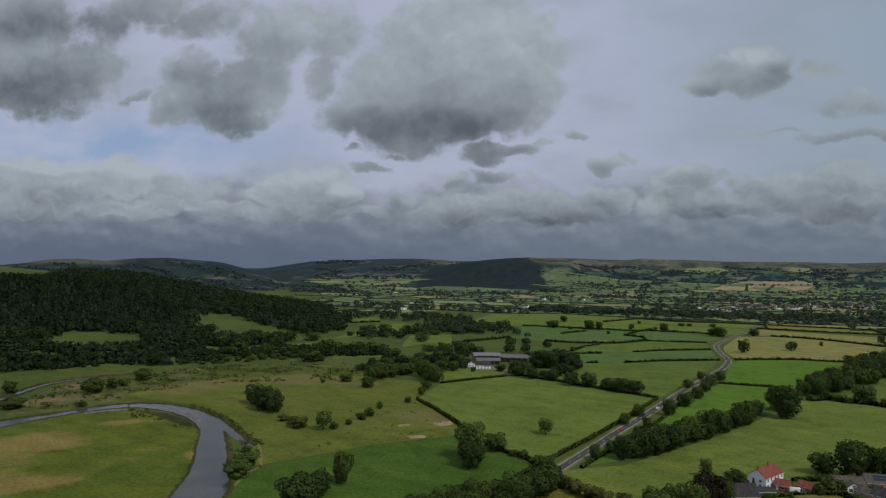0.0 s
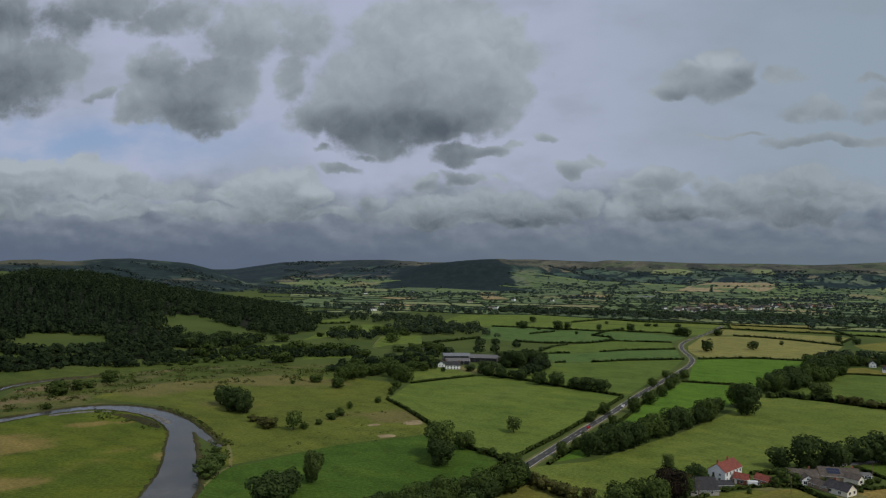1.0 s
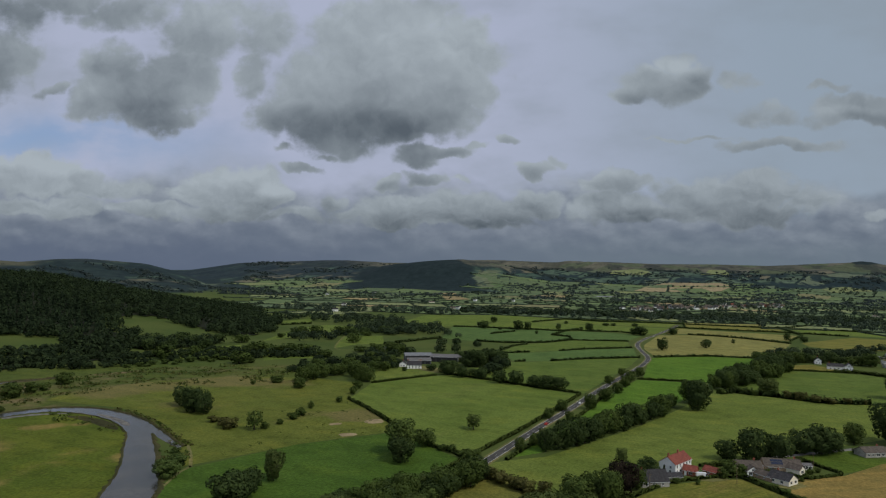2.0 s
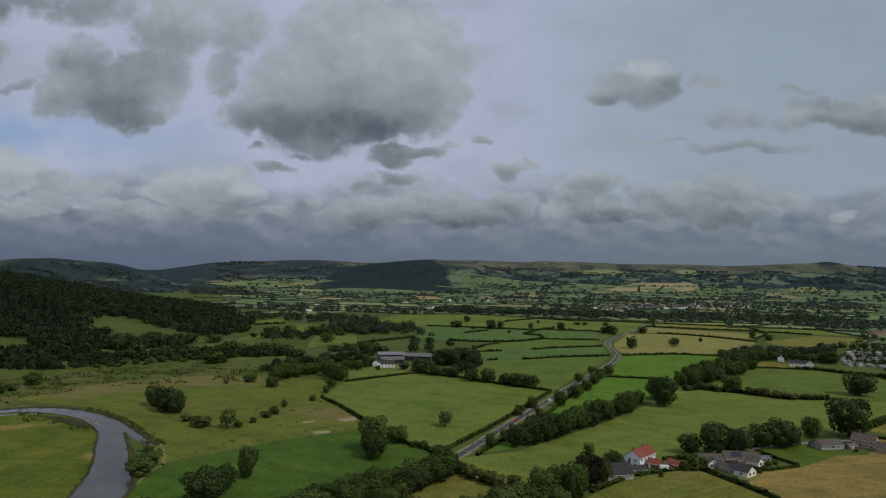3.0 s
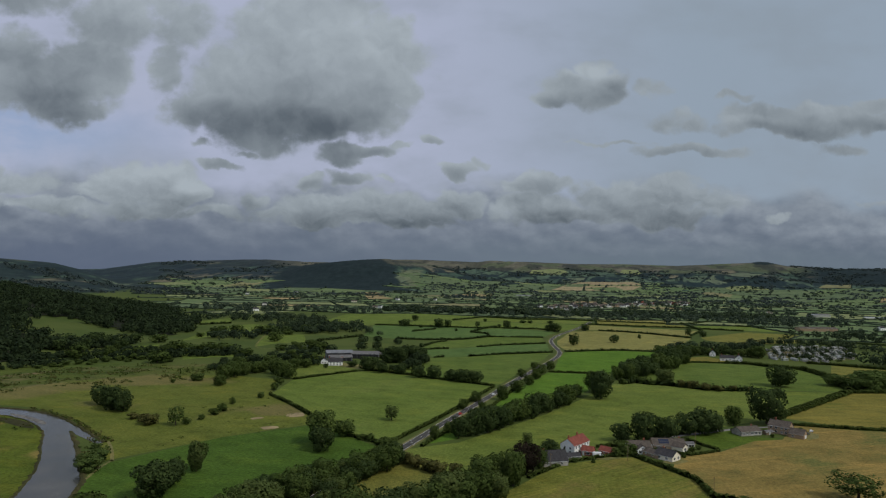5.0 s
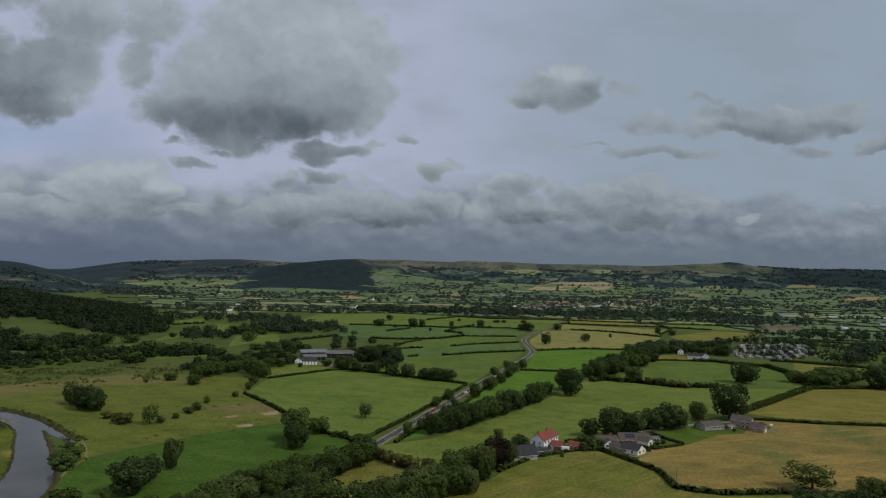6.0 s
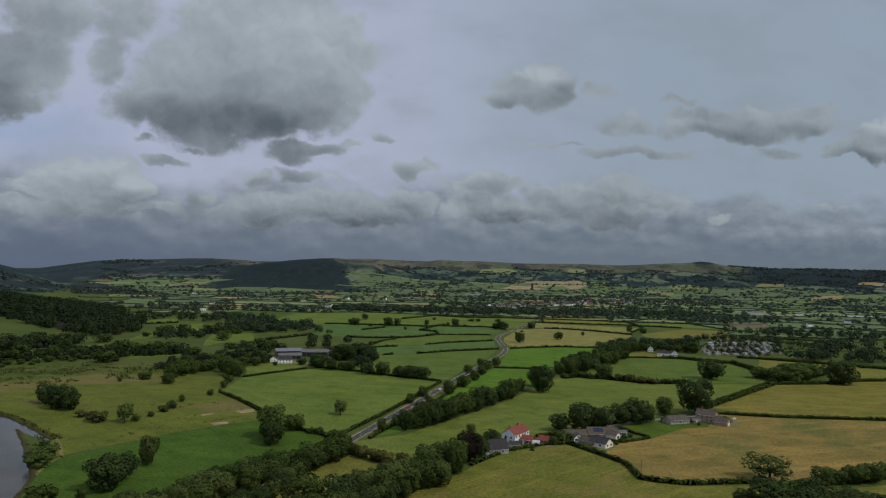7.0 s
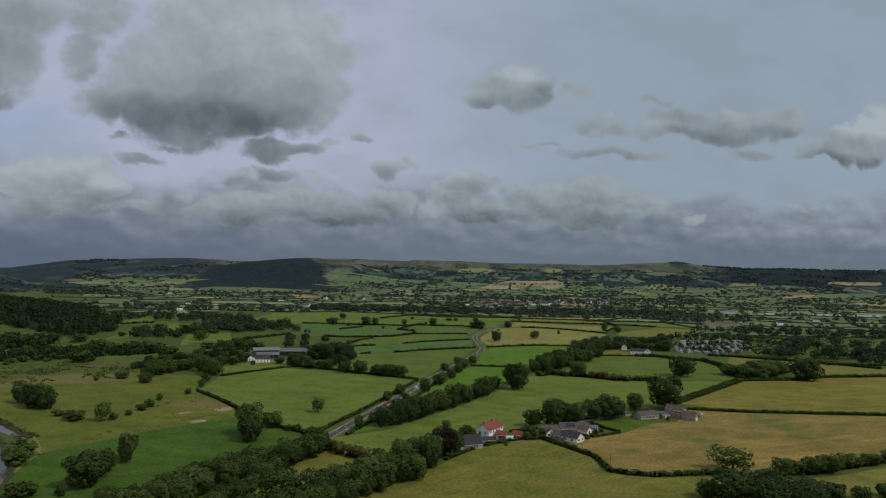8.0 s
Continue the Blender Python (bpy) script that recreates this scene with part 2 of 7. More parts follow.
bank_col = wmix(bank_tone, (0.120, 0.150, 0.198, 1), (0.325, 0.368, 0.420, 1))
murk = wstep(wmath("ADD", v, wmath("MULTIPLY", wmath("SUBTRACT", bank_n, 0.5), 0.05)), 0.072, 0.012)
bank_col = wmix(wmath("MULTIPLY", murk, 0.85), bank_col, wmix(wstep(u, -0.5, 0.3), (0.084, 0.112, 0.170, 1), (0.126, 0.164, 0.202, 1)))

# rows of cumulus one behind another towards the horizon: height of base, depth, breadth of the heaps, brightness
ROWS = [(0.016, 0.016, 17.0, 0.30), (0.028, 0.020, 13.0, 0.42), (0.043, 0.024, 10.0, 0.55), (0.060, 0.030, 8.0, 0.66), (0.082, 0.036, 6.5, 0.70)]
heap_v = wmath("ADD", v, wmath("MULTIPLY", wmath("SUBTRACT", wnoise(wvec("MULTIPLY", uv, (1.0, 1.8, 1)), 30.0, 5.0, 0.6), 0.5), 0.030))
sunny = wstep(u, 0.15, -0.55)
for i, (low_v, deep, broad, gleam) in enumerate(ROWS):
    heap = wstep(wnoise(wxyz(u, 0.37 * i + 0.2), broad, 3.0, 0.55), 0.38, 0.66)
    crest = wmath("ADD", wmath("MULTIPLY", heap, deep), low_v - 0.004)
    under = wstep(heap_v, low_v - 0.007, low_v + 0.007)
    over = wstep(wmath("SUBTRACT", crest, heap_v), -0.006, 0.014)
    up = wmath("DIVIDE", wmath("SUBTRACT", heap_v, low_v), deep)
    lit = wmath("ADD", wmath("MULTIPLY", up, wmath("ADD", gleam, wmath("MULTIPLY", sunny, 0.22))), wmath("MULTIPLY", heap_relief, 0.55))
    heap_col = wmix(wstep(lit, -0.12, 0.95), (0.100, 0.128, 0.176, 1), (0.335, 0.378, 0.430, 1))
    bank_col = wmix(wmath("MULTIPLY", wmath("MULTIPLY", under, over), 0.36), bank_col, heap_col)

clear_bg = wn("ShaderNodeBackground")
wlink(wmix(0.6, sky.outputs[0], (2.3, 3.6, 6.6, 1)), clear_bg.inputs[0])
clear_bg.inputs[1].default_value = 0.085
cloud_bg = wn("ShaderNodeBackground")
col = wmix(bank, veil, bank_col)
col = wmix(wmath("MULTIPLY", cover, 0.96), col, cloud_col)
wlink(col, cloud_bg.inputs[0])
cloud_bg.inputs[1].default_value = 1.0
opaque = wmath("SUBTRACT", 1.0, wmath("MULTIPLY", wmath("MULTIPLY", gap, wmath("SUBTRACT", 1.0, cover)), 0.80))
mixer = wn("ShaderNodeMixShader")
wlink(opaque, mixer.inputs[0])
wlink(clear_bg.outputs[0], mixer.inputs[1])
wlink(cloud_bg.outputs[0], mixer.inputs[2])
out = wn("ShaderNodeOutputWorld")
wlink(mixer.outputs[0], out.inputs[0])

sun = new("sun", bpy.data.lights.new("sun", "SUN"))
sun.data.energy, sun.data.angle, sun.data.color = 1.75, radians(9), (1.0, 0.95, 0.86)
sun_dir = Vector((math.sin(SUN_AZ) * math.cos(SUN_EL), math.cos(SUN_AZ) * math.cos(SUN_EL), math.sin(SUN_EL)))
sun.matrix_world = look(sun_dir * 300, (0, 0, 0))
scene.view_settings.exposure = 0.0


# ---- materials ----
class Mat:
    """A small wrapper round a material's nodes."""

    def __init__(self, name, rough=0.8, spec=0.2):
        self.m = bpy.data.materials.new(name)
        self.m.use_nodes = True
        self.t = self.m.node_tree
        self.b = self.t.nodes["Principled BSDF"]
        self.b.inputs["Roughness"].default_value = rough
        self.b.inputs["Specular IOR Level"].default_value = spec

    def put(self, sock, v):
        if isinstance(v, bpy.types.NodeSocket):
            self.t.links.new(v, sock)
        else:
            sock.default_value = v

    def pos(self):
        return self.t.nodes.new("ShaderNodeNewGeometry").outputs["Position"]

    def scaled(self, vec, s):
        n = self.t.nodes.new("ShaderNodeMapping")
        self.put(n.inputs["Vector"], vec)
        n.inputs["Scale"].default_value = s
        return n.outputs[0]

    def turned(self, vec, angle):
        n = self.t.nodes.new("ShaderNodeMapping")
        self.put(n.inputs["Vector"], vec)
        n.inputs["Rotation"].default_value = (0, 0, angle)
        return n.outputs[0]

    def noise(self, vec, scale, detail=4.0, rough=0.55):
        n = self.t.nodes.new("ShaderNodeTexNoise")
        self.put(n.inputs["Vector"], vec)
        n.inputs["Scale"].default_value = scale
        n.inputs["Detail"].default_value = detail
        n.inputs["Roughness"].default_value = rough
        return n.outputs[0]

    def step(self, v, lo, hi, a=0.0, b=1.0):
        n = self.t.nodes.new("ShaderNodeMapRange")
        n.interpolation_type = "SMOOTHSTEP"
        self.put(n.inputs[0], v)
        n.inputs[1].default_value, n.inputs[2].default_value = lo, hi
        n.inputs[3].default_value, n.inputs[4].default_value = a, b
        return n.outputs[0]

    def mix(self, f, a, b, kind="MIX"):
        n = self.t.nodes.new("ShaderNodeMix")
        n.data_type, n.blend_type = "RGBA", kind
        self.put(n.inputs[0], f)
        self.put(n.inputs[6], a)
        self.put(n.inputs[7], b)
        return n.outputs[2]

    def math(self, op, a, b=0.0):
        n = self.t.nodes.new("ShaderNodeMath")
        n.operation = op
        self.put(n.inputs[0], a)
        self.put(n.inputs[1], b)
        return n.outputs[0]

    def bump(self, height, strength, distance):
        n = self.t.nodes.new("ShaderNodeBump")
        n.inputs["Strength"].default_value = strength
        n.inputs["Distance"].default_value = distance
        self.put(n.inputs["Height"], height)
        self.t.links.new(n.outputs[0], self.b.inputs["Normal"])

    def colour(self, c):
        self.put(self.b.inputs["Base Color"], c)
        return self.m


def rgba(c):
    return (c[0], c[1], c[2], 1.0)


def grass(name, low, high, patch=None, much=0.0, lines=0.0, turn=0.0, dry=None):
    """Pasture: two greens in drifts, dry patches, dung-green tufts, and faint mowing or tractor streaks."""
    low, high = ([x[0] * 1.13, x[1] * 1.12, x[2] * 0.98] for x in (low, high))
    k = Mat(name, 0.95, 0.05)
    p = k.pos()
    c = k.mix(k.step(k.noise(p, 0.013, 4), 0.35, 0.65), rgba(low), rgba(high))
    c = k.mix(k.math("MULTIPLY", k.step(k.noise(p, 0.07, 7, 0.7), 0.44, 0.68), 0.70), c, rgba([x * 0.68 for x in low]))
    c = k.mix(k.math("MULTIPLY", k.step(k.noise(k.scaled(p, (1, 1.6, 1)), 0.03, 6, 0.62), 0.50, 0.70), 0.55), c, rgba([high[0] * 1.30, high[1] * 1.15, high[2]]))
    if patch:
        drift = k.noise(k.scaled(k.turned(p, 0.5), (1.0, 0.6, 1)), 0.021, 7, 0.64)
        if dry:
            # the dry ground lies round a few spots
            near = 0.0
            for sx, sy, reach in dry:
                far = k.t.nodes.new("ShaderNodeVectorMath")
                far.operation = "DISTANCE"
                k.put(far.inputs[0], k.scaled(p, (1, 1, 0)))
                far.inputs[1].default_value = (sx, sy, 0)
                near = k.math("MAXIMUM", near, k.step(far.outputs["Value"], reach, reach * 0.15))
            drift = k.math("ADD", drift, k.math("SUBTRACT", k.math("MULTIPLY", near, 0.25), 0.06))
        c = k.mix(k.step(drift, 0.66 - much * 0.4, 0.84 - much * 0.36), c, rgba(patch))
    if lines:
        q = k.turned(p, turn)
        w = k.noise(k.scaled(q, (0.11, 0.010, 1)), 1.0, 6, 0.65)
        c = k.mix(k.math("MULTIPLY", k.step(w, 0.48, 0.72), lines * 1.6), c, rgba([high[0] * 1.4, high[1] * 1.28, high[2] * 1.2]))
        w2 = k.noise(k.scaled(q, (0.5, 0.02, 1)), 1.0, 5, 0.6)
        c = k.mix(k.math("MULTIPLY", k.step(w2, 0.52, 0.72), lines * 1.6), c, rgba([low[0] * 0.62, low[1] * 0.72, low[2] * 0.7]))
    streak = k.noise(k.scaled(k.turned(p, 0.35), (0.022, 0.075, 1)), 1.0, 6, 0.62)
    c = k.mix(0.6, c, k.mix(k.step(streak, 0.32, 0.68), (0.82, 0.85, 0.82, 1), (1.17, 1.14, 1.12, 1)), "MULTIPLY")
    tuft = k.noise(p, 0.55, 7, 0.75)
    c = k.mix(0.75, c, k.mix(k.step(tuft, 0.25, 0.75), (0.45, 0.48, 0.45, 1), (1.55, 1.52, 1.5, 1)), "MULTIPLY")
    k.bump(k.noise(p, 0.35, 7, 0.72), 0.7, 0.8)
    return k.colour(c)


G = {
    "base": grass("meadow_grass", (0.056, 0.082, 0.020), (0.078, 0.100, 0.025), (0.133, 0.122, 0.033), 0.25),
    "inner": grass("river_meadow_grass", (0.070, 0.098, 0.016), (0.098, 0.117, 0.020), (0.205, 0.160, 0.050), 0.38, dry=[(-346, 346, 40), (-338, 314, 30), (-300, 286, 34), (-318, 300, 26), (-372, 318, 40), (-354, 400, 17), (-344, 408, 17), (-333, 416, 15), (-252, 362, 20)]),
    "rough": grass("rough_pasture", (0.088, 0.110, 0.023), (0.110, 0.125, 0.028), (0.150, 0.134, 0.046), 0.40, dry=[(-385, 530, 70), (-330, 590, 60), (-290, 600, 50), (-172, 492, 30)]),
    "vivid": grass("fertilised_grass", (0.049, 0.092, 0.016), (0.060, 0.106, 0.019)),
    "cattle": grass("grazed_grass", (0.098, 0.138, 0.030), (0.114, 0.153, 0.036), (0.133, 0.151, 0.042), 0.2),
    "sheep": grass("sheep_pasture", (0.105, 0.139, 0.031), (0.123, 0.155, 0.038)),
    "deep": grass("deep_green_grass", (0.082, 0.122, 0.028), (0.098, 0.136, 0.033)),
    "teal": grass("young_crop", (0.070, 0.118, 0.038), (0.082, 0.132, 0.043), lines=0.15, turn=0.3),
    "lime": grass("silage_grass", (0.073, 0.141, 0.020), (0.086, 0.156, 0.023), lines=0.10, turn=0.2),
    "yellow": grass("dry_hay_meadow", (0.178, 0.172, 0.062), (0.205, 0.194, 0.070), (0.135, 0.15, 0.05), 0.3),
    "olive": grass("cut_olive_meadow", (0.146, 0.132, 0.034), (0.168, 0.150, 0.040), (0.105, 0.121, 0.021), 0.3, 0.4, 1.3),
    "tan": grass("mown_hay_field", (0.178, 0.135, 0.047), (0.215, 0.160, 0.058), (0.118, 0.126, 0.038), 0.52, 0.45, 1.15),
    "near": grass("mown_grass_field", (0.108, 0.122, 0.026), (0.130, 0.137, 0.031), (0.190, 0.150, 0.046), 0.58, 0.5, 0.75),
    "gold": grass("seeding_grass", (0.138, 0.138, 0.036), (0.158, 0.152, 0.042), (0.120, 0.132, 0.034), 0.3),
    "lawn": grass("garden_lawn", (0.068, 0.106, 0.018), (0.078, 0.117, 0.022)),
    "flood": grass("flood_plain_scrub", (0.056, 0.080, 0.020), (0.078, 0.098, 0.025), (0.165, 0.130, 0.065), 0.50),
}


def foliage(name, dark, light, spread=0.35, stand=0.0):
    k = Mat(name, 0.9, 0.04)
    g = k.t.nodes.new("ShaderNodeNewGeometry")
    o = k.t.nodes.new("ShaderNodeObjectInfo")
    c = k.mix(k.step(g.outputs["Random Per Island"], 0.0, 1.0), rgba(dark), rgba(light))
    c = k.mix(spread, c, k.mix(o.outputs["Random"], (0.55, 0.60, 0.50, 1), (1.45, 1.40, 1.30, 1)), "MULTIPLY")
    clump = k.noise(g.outputs["Position"], 0.45, 3)
    c = k.mix(0.35, c, k.mix(clump, (0.45, 0.45, 0.45, 1), (1.55, 1.55, 1.55, 1)), "MULTIPLY")
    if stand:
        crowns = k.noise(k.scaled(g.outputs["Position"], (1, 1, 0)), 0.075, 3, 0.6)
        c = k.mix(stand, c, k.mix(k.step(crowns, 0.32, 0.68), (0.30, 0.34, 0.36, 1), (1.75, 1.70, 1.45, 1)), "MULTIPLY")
    m = k.colour(c)
    tr = k.t.nodes.new("ShaderNodeBsdfTranslucent")
    k.put(tr.inputs[0], c)
    ms = k.t.nodes.new("ShaderNodeMixShader")
    ms.inputs[0].default_value = 0.30
    k.t.links.new(k.b.outputs[0], ms.inputs[1])
    k.t.links.new(tr.outputs[0], ms.inputs[2])
    k.t.links.new(ms.outputs[0], k.t.nodes["Material Output"].inputs[0])
    return m


LEAF = {
    "oak": foliage("oak_leaves", (0.055, 0.084, 0.023), (0.092, 0.128, 0.033)),
    "ash": foliage("ash_leaves", (0.068, 0.097, 0.029), (0.110, 0.139, 0.042)),
    "dark": foliage("dark_leaves", (0.040, 0.063, 0.022), (0.066, 0.095, 0.031)),
    "willow": foliage("willow_leaves", (0.068, 0.106, 0.029), (0.110, 0.152, 0.044)),
    "copper": foliage("copper_beech_leaves", (0.022, 0.018, 0.014), (0.042, 0.030, 0.022)),
    "conifer": foliage("conifer_needles", (0.029, 0.040, 0.017), (0.048, 0.062, 0.025)),
    "brown": foliage("thorn_scrub_leaves", (0.081, 0.086, 0.028), (0.134, 0.128, 0.043)),
    "hedge": foliage("hedge_leaves", (0.044, 0.066, 0.018), (0.081, 0.110, 0.026)),
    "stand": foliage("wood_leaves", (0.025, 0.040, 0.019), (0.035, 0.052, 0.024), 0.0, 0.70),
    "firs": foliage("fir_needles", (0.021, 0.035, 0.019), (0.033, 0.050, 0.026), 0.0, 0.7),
    # paler, cooler leaves for far trees: distance haze is put into their colour
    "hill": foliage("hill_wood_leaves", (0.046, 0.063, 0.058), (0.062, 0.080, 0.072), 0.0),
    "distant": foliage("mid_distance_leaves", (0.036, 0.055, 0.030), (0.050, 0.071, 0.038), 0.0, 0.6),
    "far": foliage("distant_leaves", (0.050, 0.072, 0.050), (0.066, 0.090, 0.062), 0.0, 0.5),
}


def bark(name, c):
    k = Mat(name, 0.95, 0.1)
    n = k.noise(k.scaled(k.pos(), (6, 6, 1)), 1.5, 5)
    k.bump(n, 0.8, 0.05)
    return k.colour(k.mix(n, rgba([x * 0.6 for x in c]), rgba([x * 1.4 for x in c])))


BARK = bark("tree_bark", (0.075, 0.062, 0.048))


def plain(name, c, rough=0.8, spec=0.3, grain=3.0, vary=0.25, metal=0.0):
    """A weathered surface: stains at one scale, grain at another."""
    k = Mat(name, rough, spec)
    p = k.pos()
    a = k.noise(p, grain * 0.25, 5)
    b = k.noise(p, grain * 4, 4)
    col = k.mix(k.step(a, 0.3, 0.7), rgba([x * (1 - vary) for x in c]), rgba([min(1, x * (1 + vary * 0.5)) for x in c]))
    col = k.mix(vary, col, k.mix(b, (0.6, 0.6, 0.6, 1), (1.4, 1.4, 1.4, 1)), "MULTIPLY")
    k.b.inputs["Metallic"].default_value = metal
    k.bump(b, 0.3, 0.02)
    return k.colour(col)


def ribbed(name, c, scale, rough=0.7, axis="z"):
    """Courses of tiles or sheets, as fine relief on a roof."""
    k = Mat(name, rough, 0.3)
    tc = k.t.nodes.new("ShaderNodeTexCoord").outputs["Object"]
    w = k.t.nodes.new("ShaderNodeTexWave")
    w.bands_direction = axis.upper()
    k.put(w.inputs["Vector"], tc)
    w.inputs["Scale"].default_value = scale
    w.inputs["Distortion"].default_value = 0.6
    st = k.noise(tc, 0.8, 5)
    col = k.mix(k.step(st, 0.3, 0.7), rgba([x * 0.7 for x in c]), rgba([x * 1.2 for x in c]))
    col = k.mix(0.35, col, k.mix(w.outputs["Fac"], (0.55, 0.55, 0.55, 1), (1.3, 1.3, 1.3, 1)), "MULTIPLY")
    k.bump(w.outputs["Fac"], 0.6, 0.04)
    return k.colour(col)


def glass_pane():
    k = Mat("window_glass", 0.08, 0.6)
    return k.colour((0.03, 0.035, 0.04, 1))


M = {
    "plastic": plain("weathered_polythene", (0.34, 0.36, 0.35), 0.6, 0.3, 1.0, 0.2),
    "opening": plain("dark_barn_interior", (0.028, 0.028, 0.030), 0.9, 0.1, 1.0, 0.3),
    "asphalt": plain("asphalt", (0.070, 0.066, 0.062), 0.9, 0.12, 0.6, 0.3),
    "line": plain("road_paint", (0.62, 0.62, 0.60), 0.7, 0.3, 2, 0.2),
    "verge": grass("dry_verge", (0.120, 0.125, 0.050), (0.175, 0.160, 0.078), (0.085, 0.105, 0.030), 0.45),
    "earth": grass("overgrown_bank", (0.040, 0.040, 0.020), (0.064, 0.060, 0.030), (0.050, 0.064, 0.020), 0.4),
    "bare": plain("bare_trodden_soil", (0.32, 0.25, 0.135), 0.95, 0.1, 0.4, 0.3),
    "gravel": plain("river_gravel", (0.17, 0.16, 0.14), 0.95, 0.2, 1.2, 0.5),
    "concrete": plain("yard_concrete", (0.19, 0.18, 0.165), 0.9, 0.2, 0.5, 0.3),
    "white": plain("white_render", (0.88, 0.88, 0.85), 0.85, 0.2, 1.2, 0.08),
    "cream": plain("cream_render", (0.82, 0.76, 0.62), 0.85, 0.2, 1.2, 0.08),
    "brick": plain("red_brick", (0.30, 0.115, 0.07), 0.9, 0.2, 3, 0.3),
    "buff": plain("buff_brick", (0.36, 0.26, 0.17), 0.9, 0.2, 3, 0.25),
    "stone": plain("grey_stone", (0.40, 0.38, 0.34), 0.9, 0.2, 1.5, 0.3),
    "redtile": ribbed("red_clay_tiles", (0.235, 0.064, 0.042), 4.0),
    "greytile": ribbed("grey_slate_tiles", (0.048, 0.046, 0.048), 4.0, 0.9),
    "browntile": ribbed("brown_concrete_tiles", (0.108, 0.088, 0.070), 4.0, 0.9),
    "sheet": ribbed("fibre_cement_sheet", (0.145, 0.140, 0.135), 3.0, 0.85, "x"),
    "bluesheet": ribbed("blue_grey_steel_sheet", (0.190, 0.200, 0.212), 3.0, 0.8, "x"),
    "cladding": ribbed("dark_cladding", (0.09, 0.10, 0.11), 3.0, 0.7, "x"),
    "timber": plain("weathered_timber", (0.20, 0.15, 0.10), 0.9, 0.1, 3, 0.3),
    "trim": plain("white_painted_trim", (0.78, 0.78, 0.76), 0.5, 0.4, 3, 0.05),
    "panel": plain("solar_panel_glass", (0.018, 0.026, 0.055), 0.2, 0.5, 3, 0.1),
    "glass": glass_pane(),
    "rubber": plain("black_rubber", (0.025, 0.025, 0.025), 0.8, 0.2, 3, 0.2),
    "car_red": plain("red_car_paint", (0.42, 0.03, 0.025), 0.25, 0.5, 3, 0.05),
    "car_white": plain("white_car_paint", (0.75, 0.75, 0.74), 0.25, 0.5, 3, 0.05),
    "car_grey": plain("grey_car_paint", (0.12, 0.13, 0.14), 0.25, 0.5, 3, 0.05),
    "green_roof": plain("mossy_caravan_roof", (0.30, 0.31, 0.29), 0.85, 0.2, 1, 0.3),
    "old_cream": plain("weathered_cream_cladding", (0.40, 0.38, 0.33), 0.7, 0.3, 3, 0.15),
    "old_white": plain("weathered_white_cladding", (0.50, 0.50, 0.48), 0.7, 0.3, 3, 0.15),
    "green_paint": plain("pale_green_cladding", (0.26, 0.30, 0.25), 0.7, 0.3, 3, 0.1),
}


def water_material():
    k = Mat("river_water", 0.12, 0.5)
    p = k.pos()
    ripple = k.noise(k.scaled(p, (1, 1, 1)), 0.55, 5, 0.65)
    k.bump(ripple, 0.30, 0.25)
    shoal = k.noise(p, 0.05, 4)
    k.b.inputs["IOR"].default_value = 1.33
    return k.colour(k.mix(k.step(shoal, 0.35, 0.7), (0.040, 0.042, 0.040, 1), (0.075, 0.070, 0.058, 1)))


M["water"] = water_material()


# ---- mesh helpers ----
def mesh_of(name, verts, faces, mats, smooth=False, index=None):
    me = bpy.data.meshes.new(name)
    me.from_pydata([tuple(map(float, p)) for p in verts], [], [tuple(map(int, f)) for f in faces])
    for m in mats if isinstance(mats, (list, tuple)) else [mats]:
        me.materials.append(m)
    if index is not None:
        me.polygons.foreach_set("material_index", np.asarray(index, dtype=np.int32))
    if smooth:
        me.polygons.foreach_set("use_smooth", np.ones(len(me.polygons), dtype=bool))
    me.update()
    return me


def part(name, bm, material, parent, label=""):
    """Links a bmesh (or a finished mesh) as one mesh object under a thing or a part."""
    if isinstance(bm, bpy.types.Mesh):
        me = bm
    else:
        me = bpy.data.meshes.new(name)
        bm.to_mesh(me)
        bm.free()
        me.materials.append(material)
    ob = new(name, me)
    ob.parent = parent
    return tagged(ob, label)


def add_box(bm, x0, x1, y0, y1, z0, z1):
    r = bmesh.ops.create_cube(bm, size=1.0)
    for w in r["verts"]:
        w.co = Vector(((x0 + x1) / 2 + w.co.x * (x1 - x0), (y0 + y1) / 2 + w.co.y * (y1 - y0), (z0 + z1) / 2 + w.co.z * (z1 - z0)))
    return r["verts"]


def along(points, step):
    """Points at even steps on a polyline, each with the way along it."""
    out = []
    for (x0, y0), (x1, y1) in zip(points, points[1:]):
        d = math.hypot(x1 - x0, y1 - y0)
        n = max(1, round(d / step))
        for i in range(n):
            f = i / n
            out.append((x0 + (x1 - x0) * f, y0 + (y1 - y0) * f, (x1 - x0) / d, (y1 - y0) / d))
    out.append((*points[-1], *out[-1][2:]))
    return out


def rounded(points, rounds=3):
    """Chaikin's corner cutting, for rivers and roads."""
    for _ in range(rounds):
        q = [points[0]]
        for (x0, y0), (x1, y1) in zip(points, points[1:]):
            q += [(x0 * .75 + x1 * .25, y0 * .75 + y1 * .25), (x0 * .25 + x1 * .75, y0 * .25 + y1 * .75)]
        points = q + [points[-1]]
    return points


# ---- the lie of the land ----
def smooth(x):
    x = np.clip(x, 0, 1)
    return x * x * (3 - 2 * x)


EDGE_Y = [145, 290, 515, 609, 671, 806, 1037, 1217, 1444, 1608, 1885, 2465]
EDGE_X = [-754, -682, -597, -542, -493, -490, -510, -586, -742, -902, -1232, -2175]


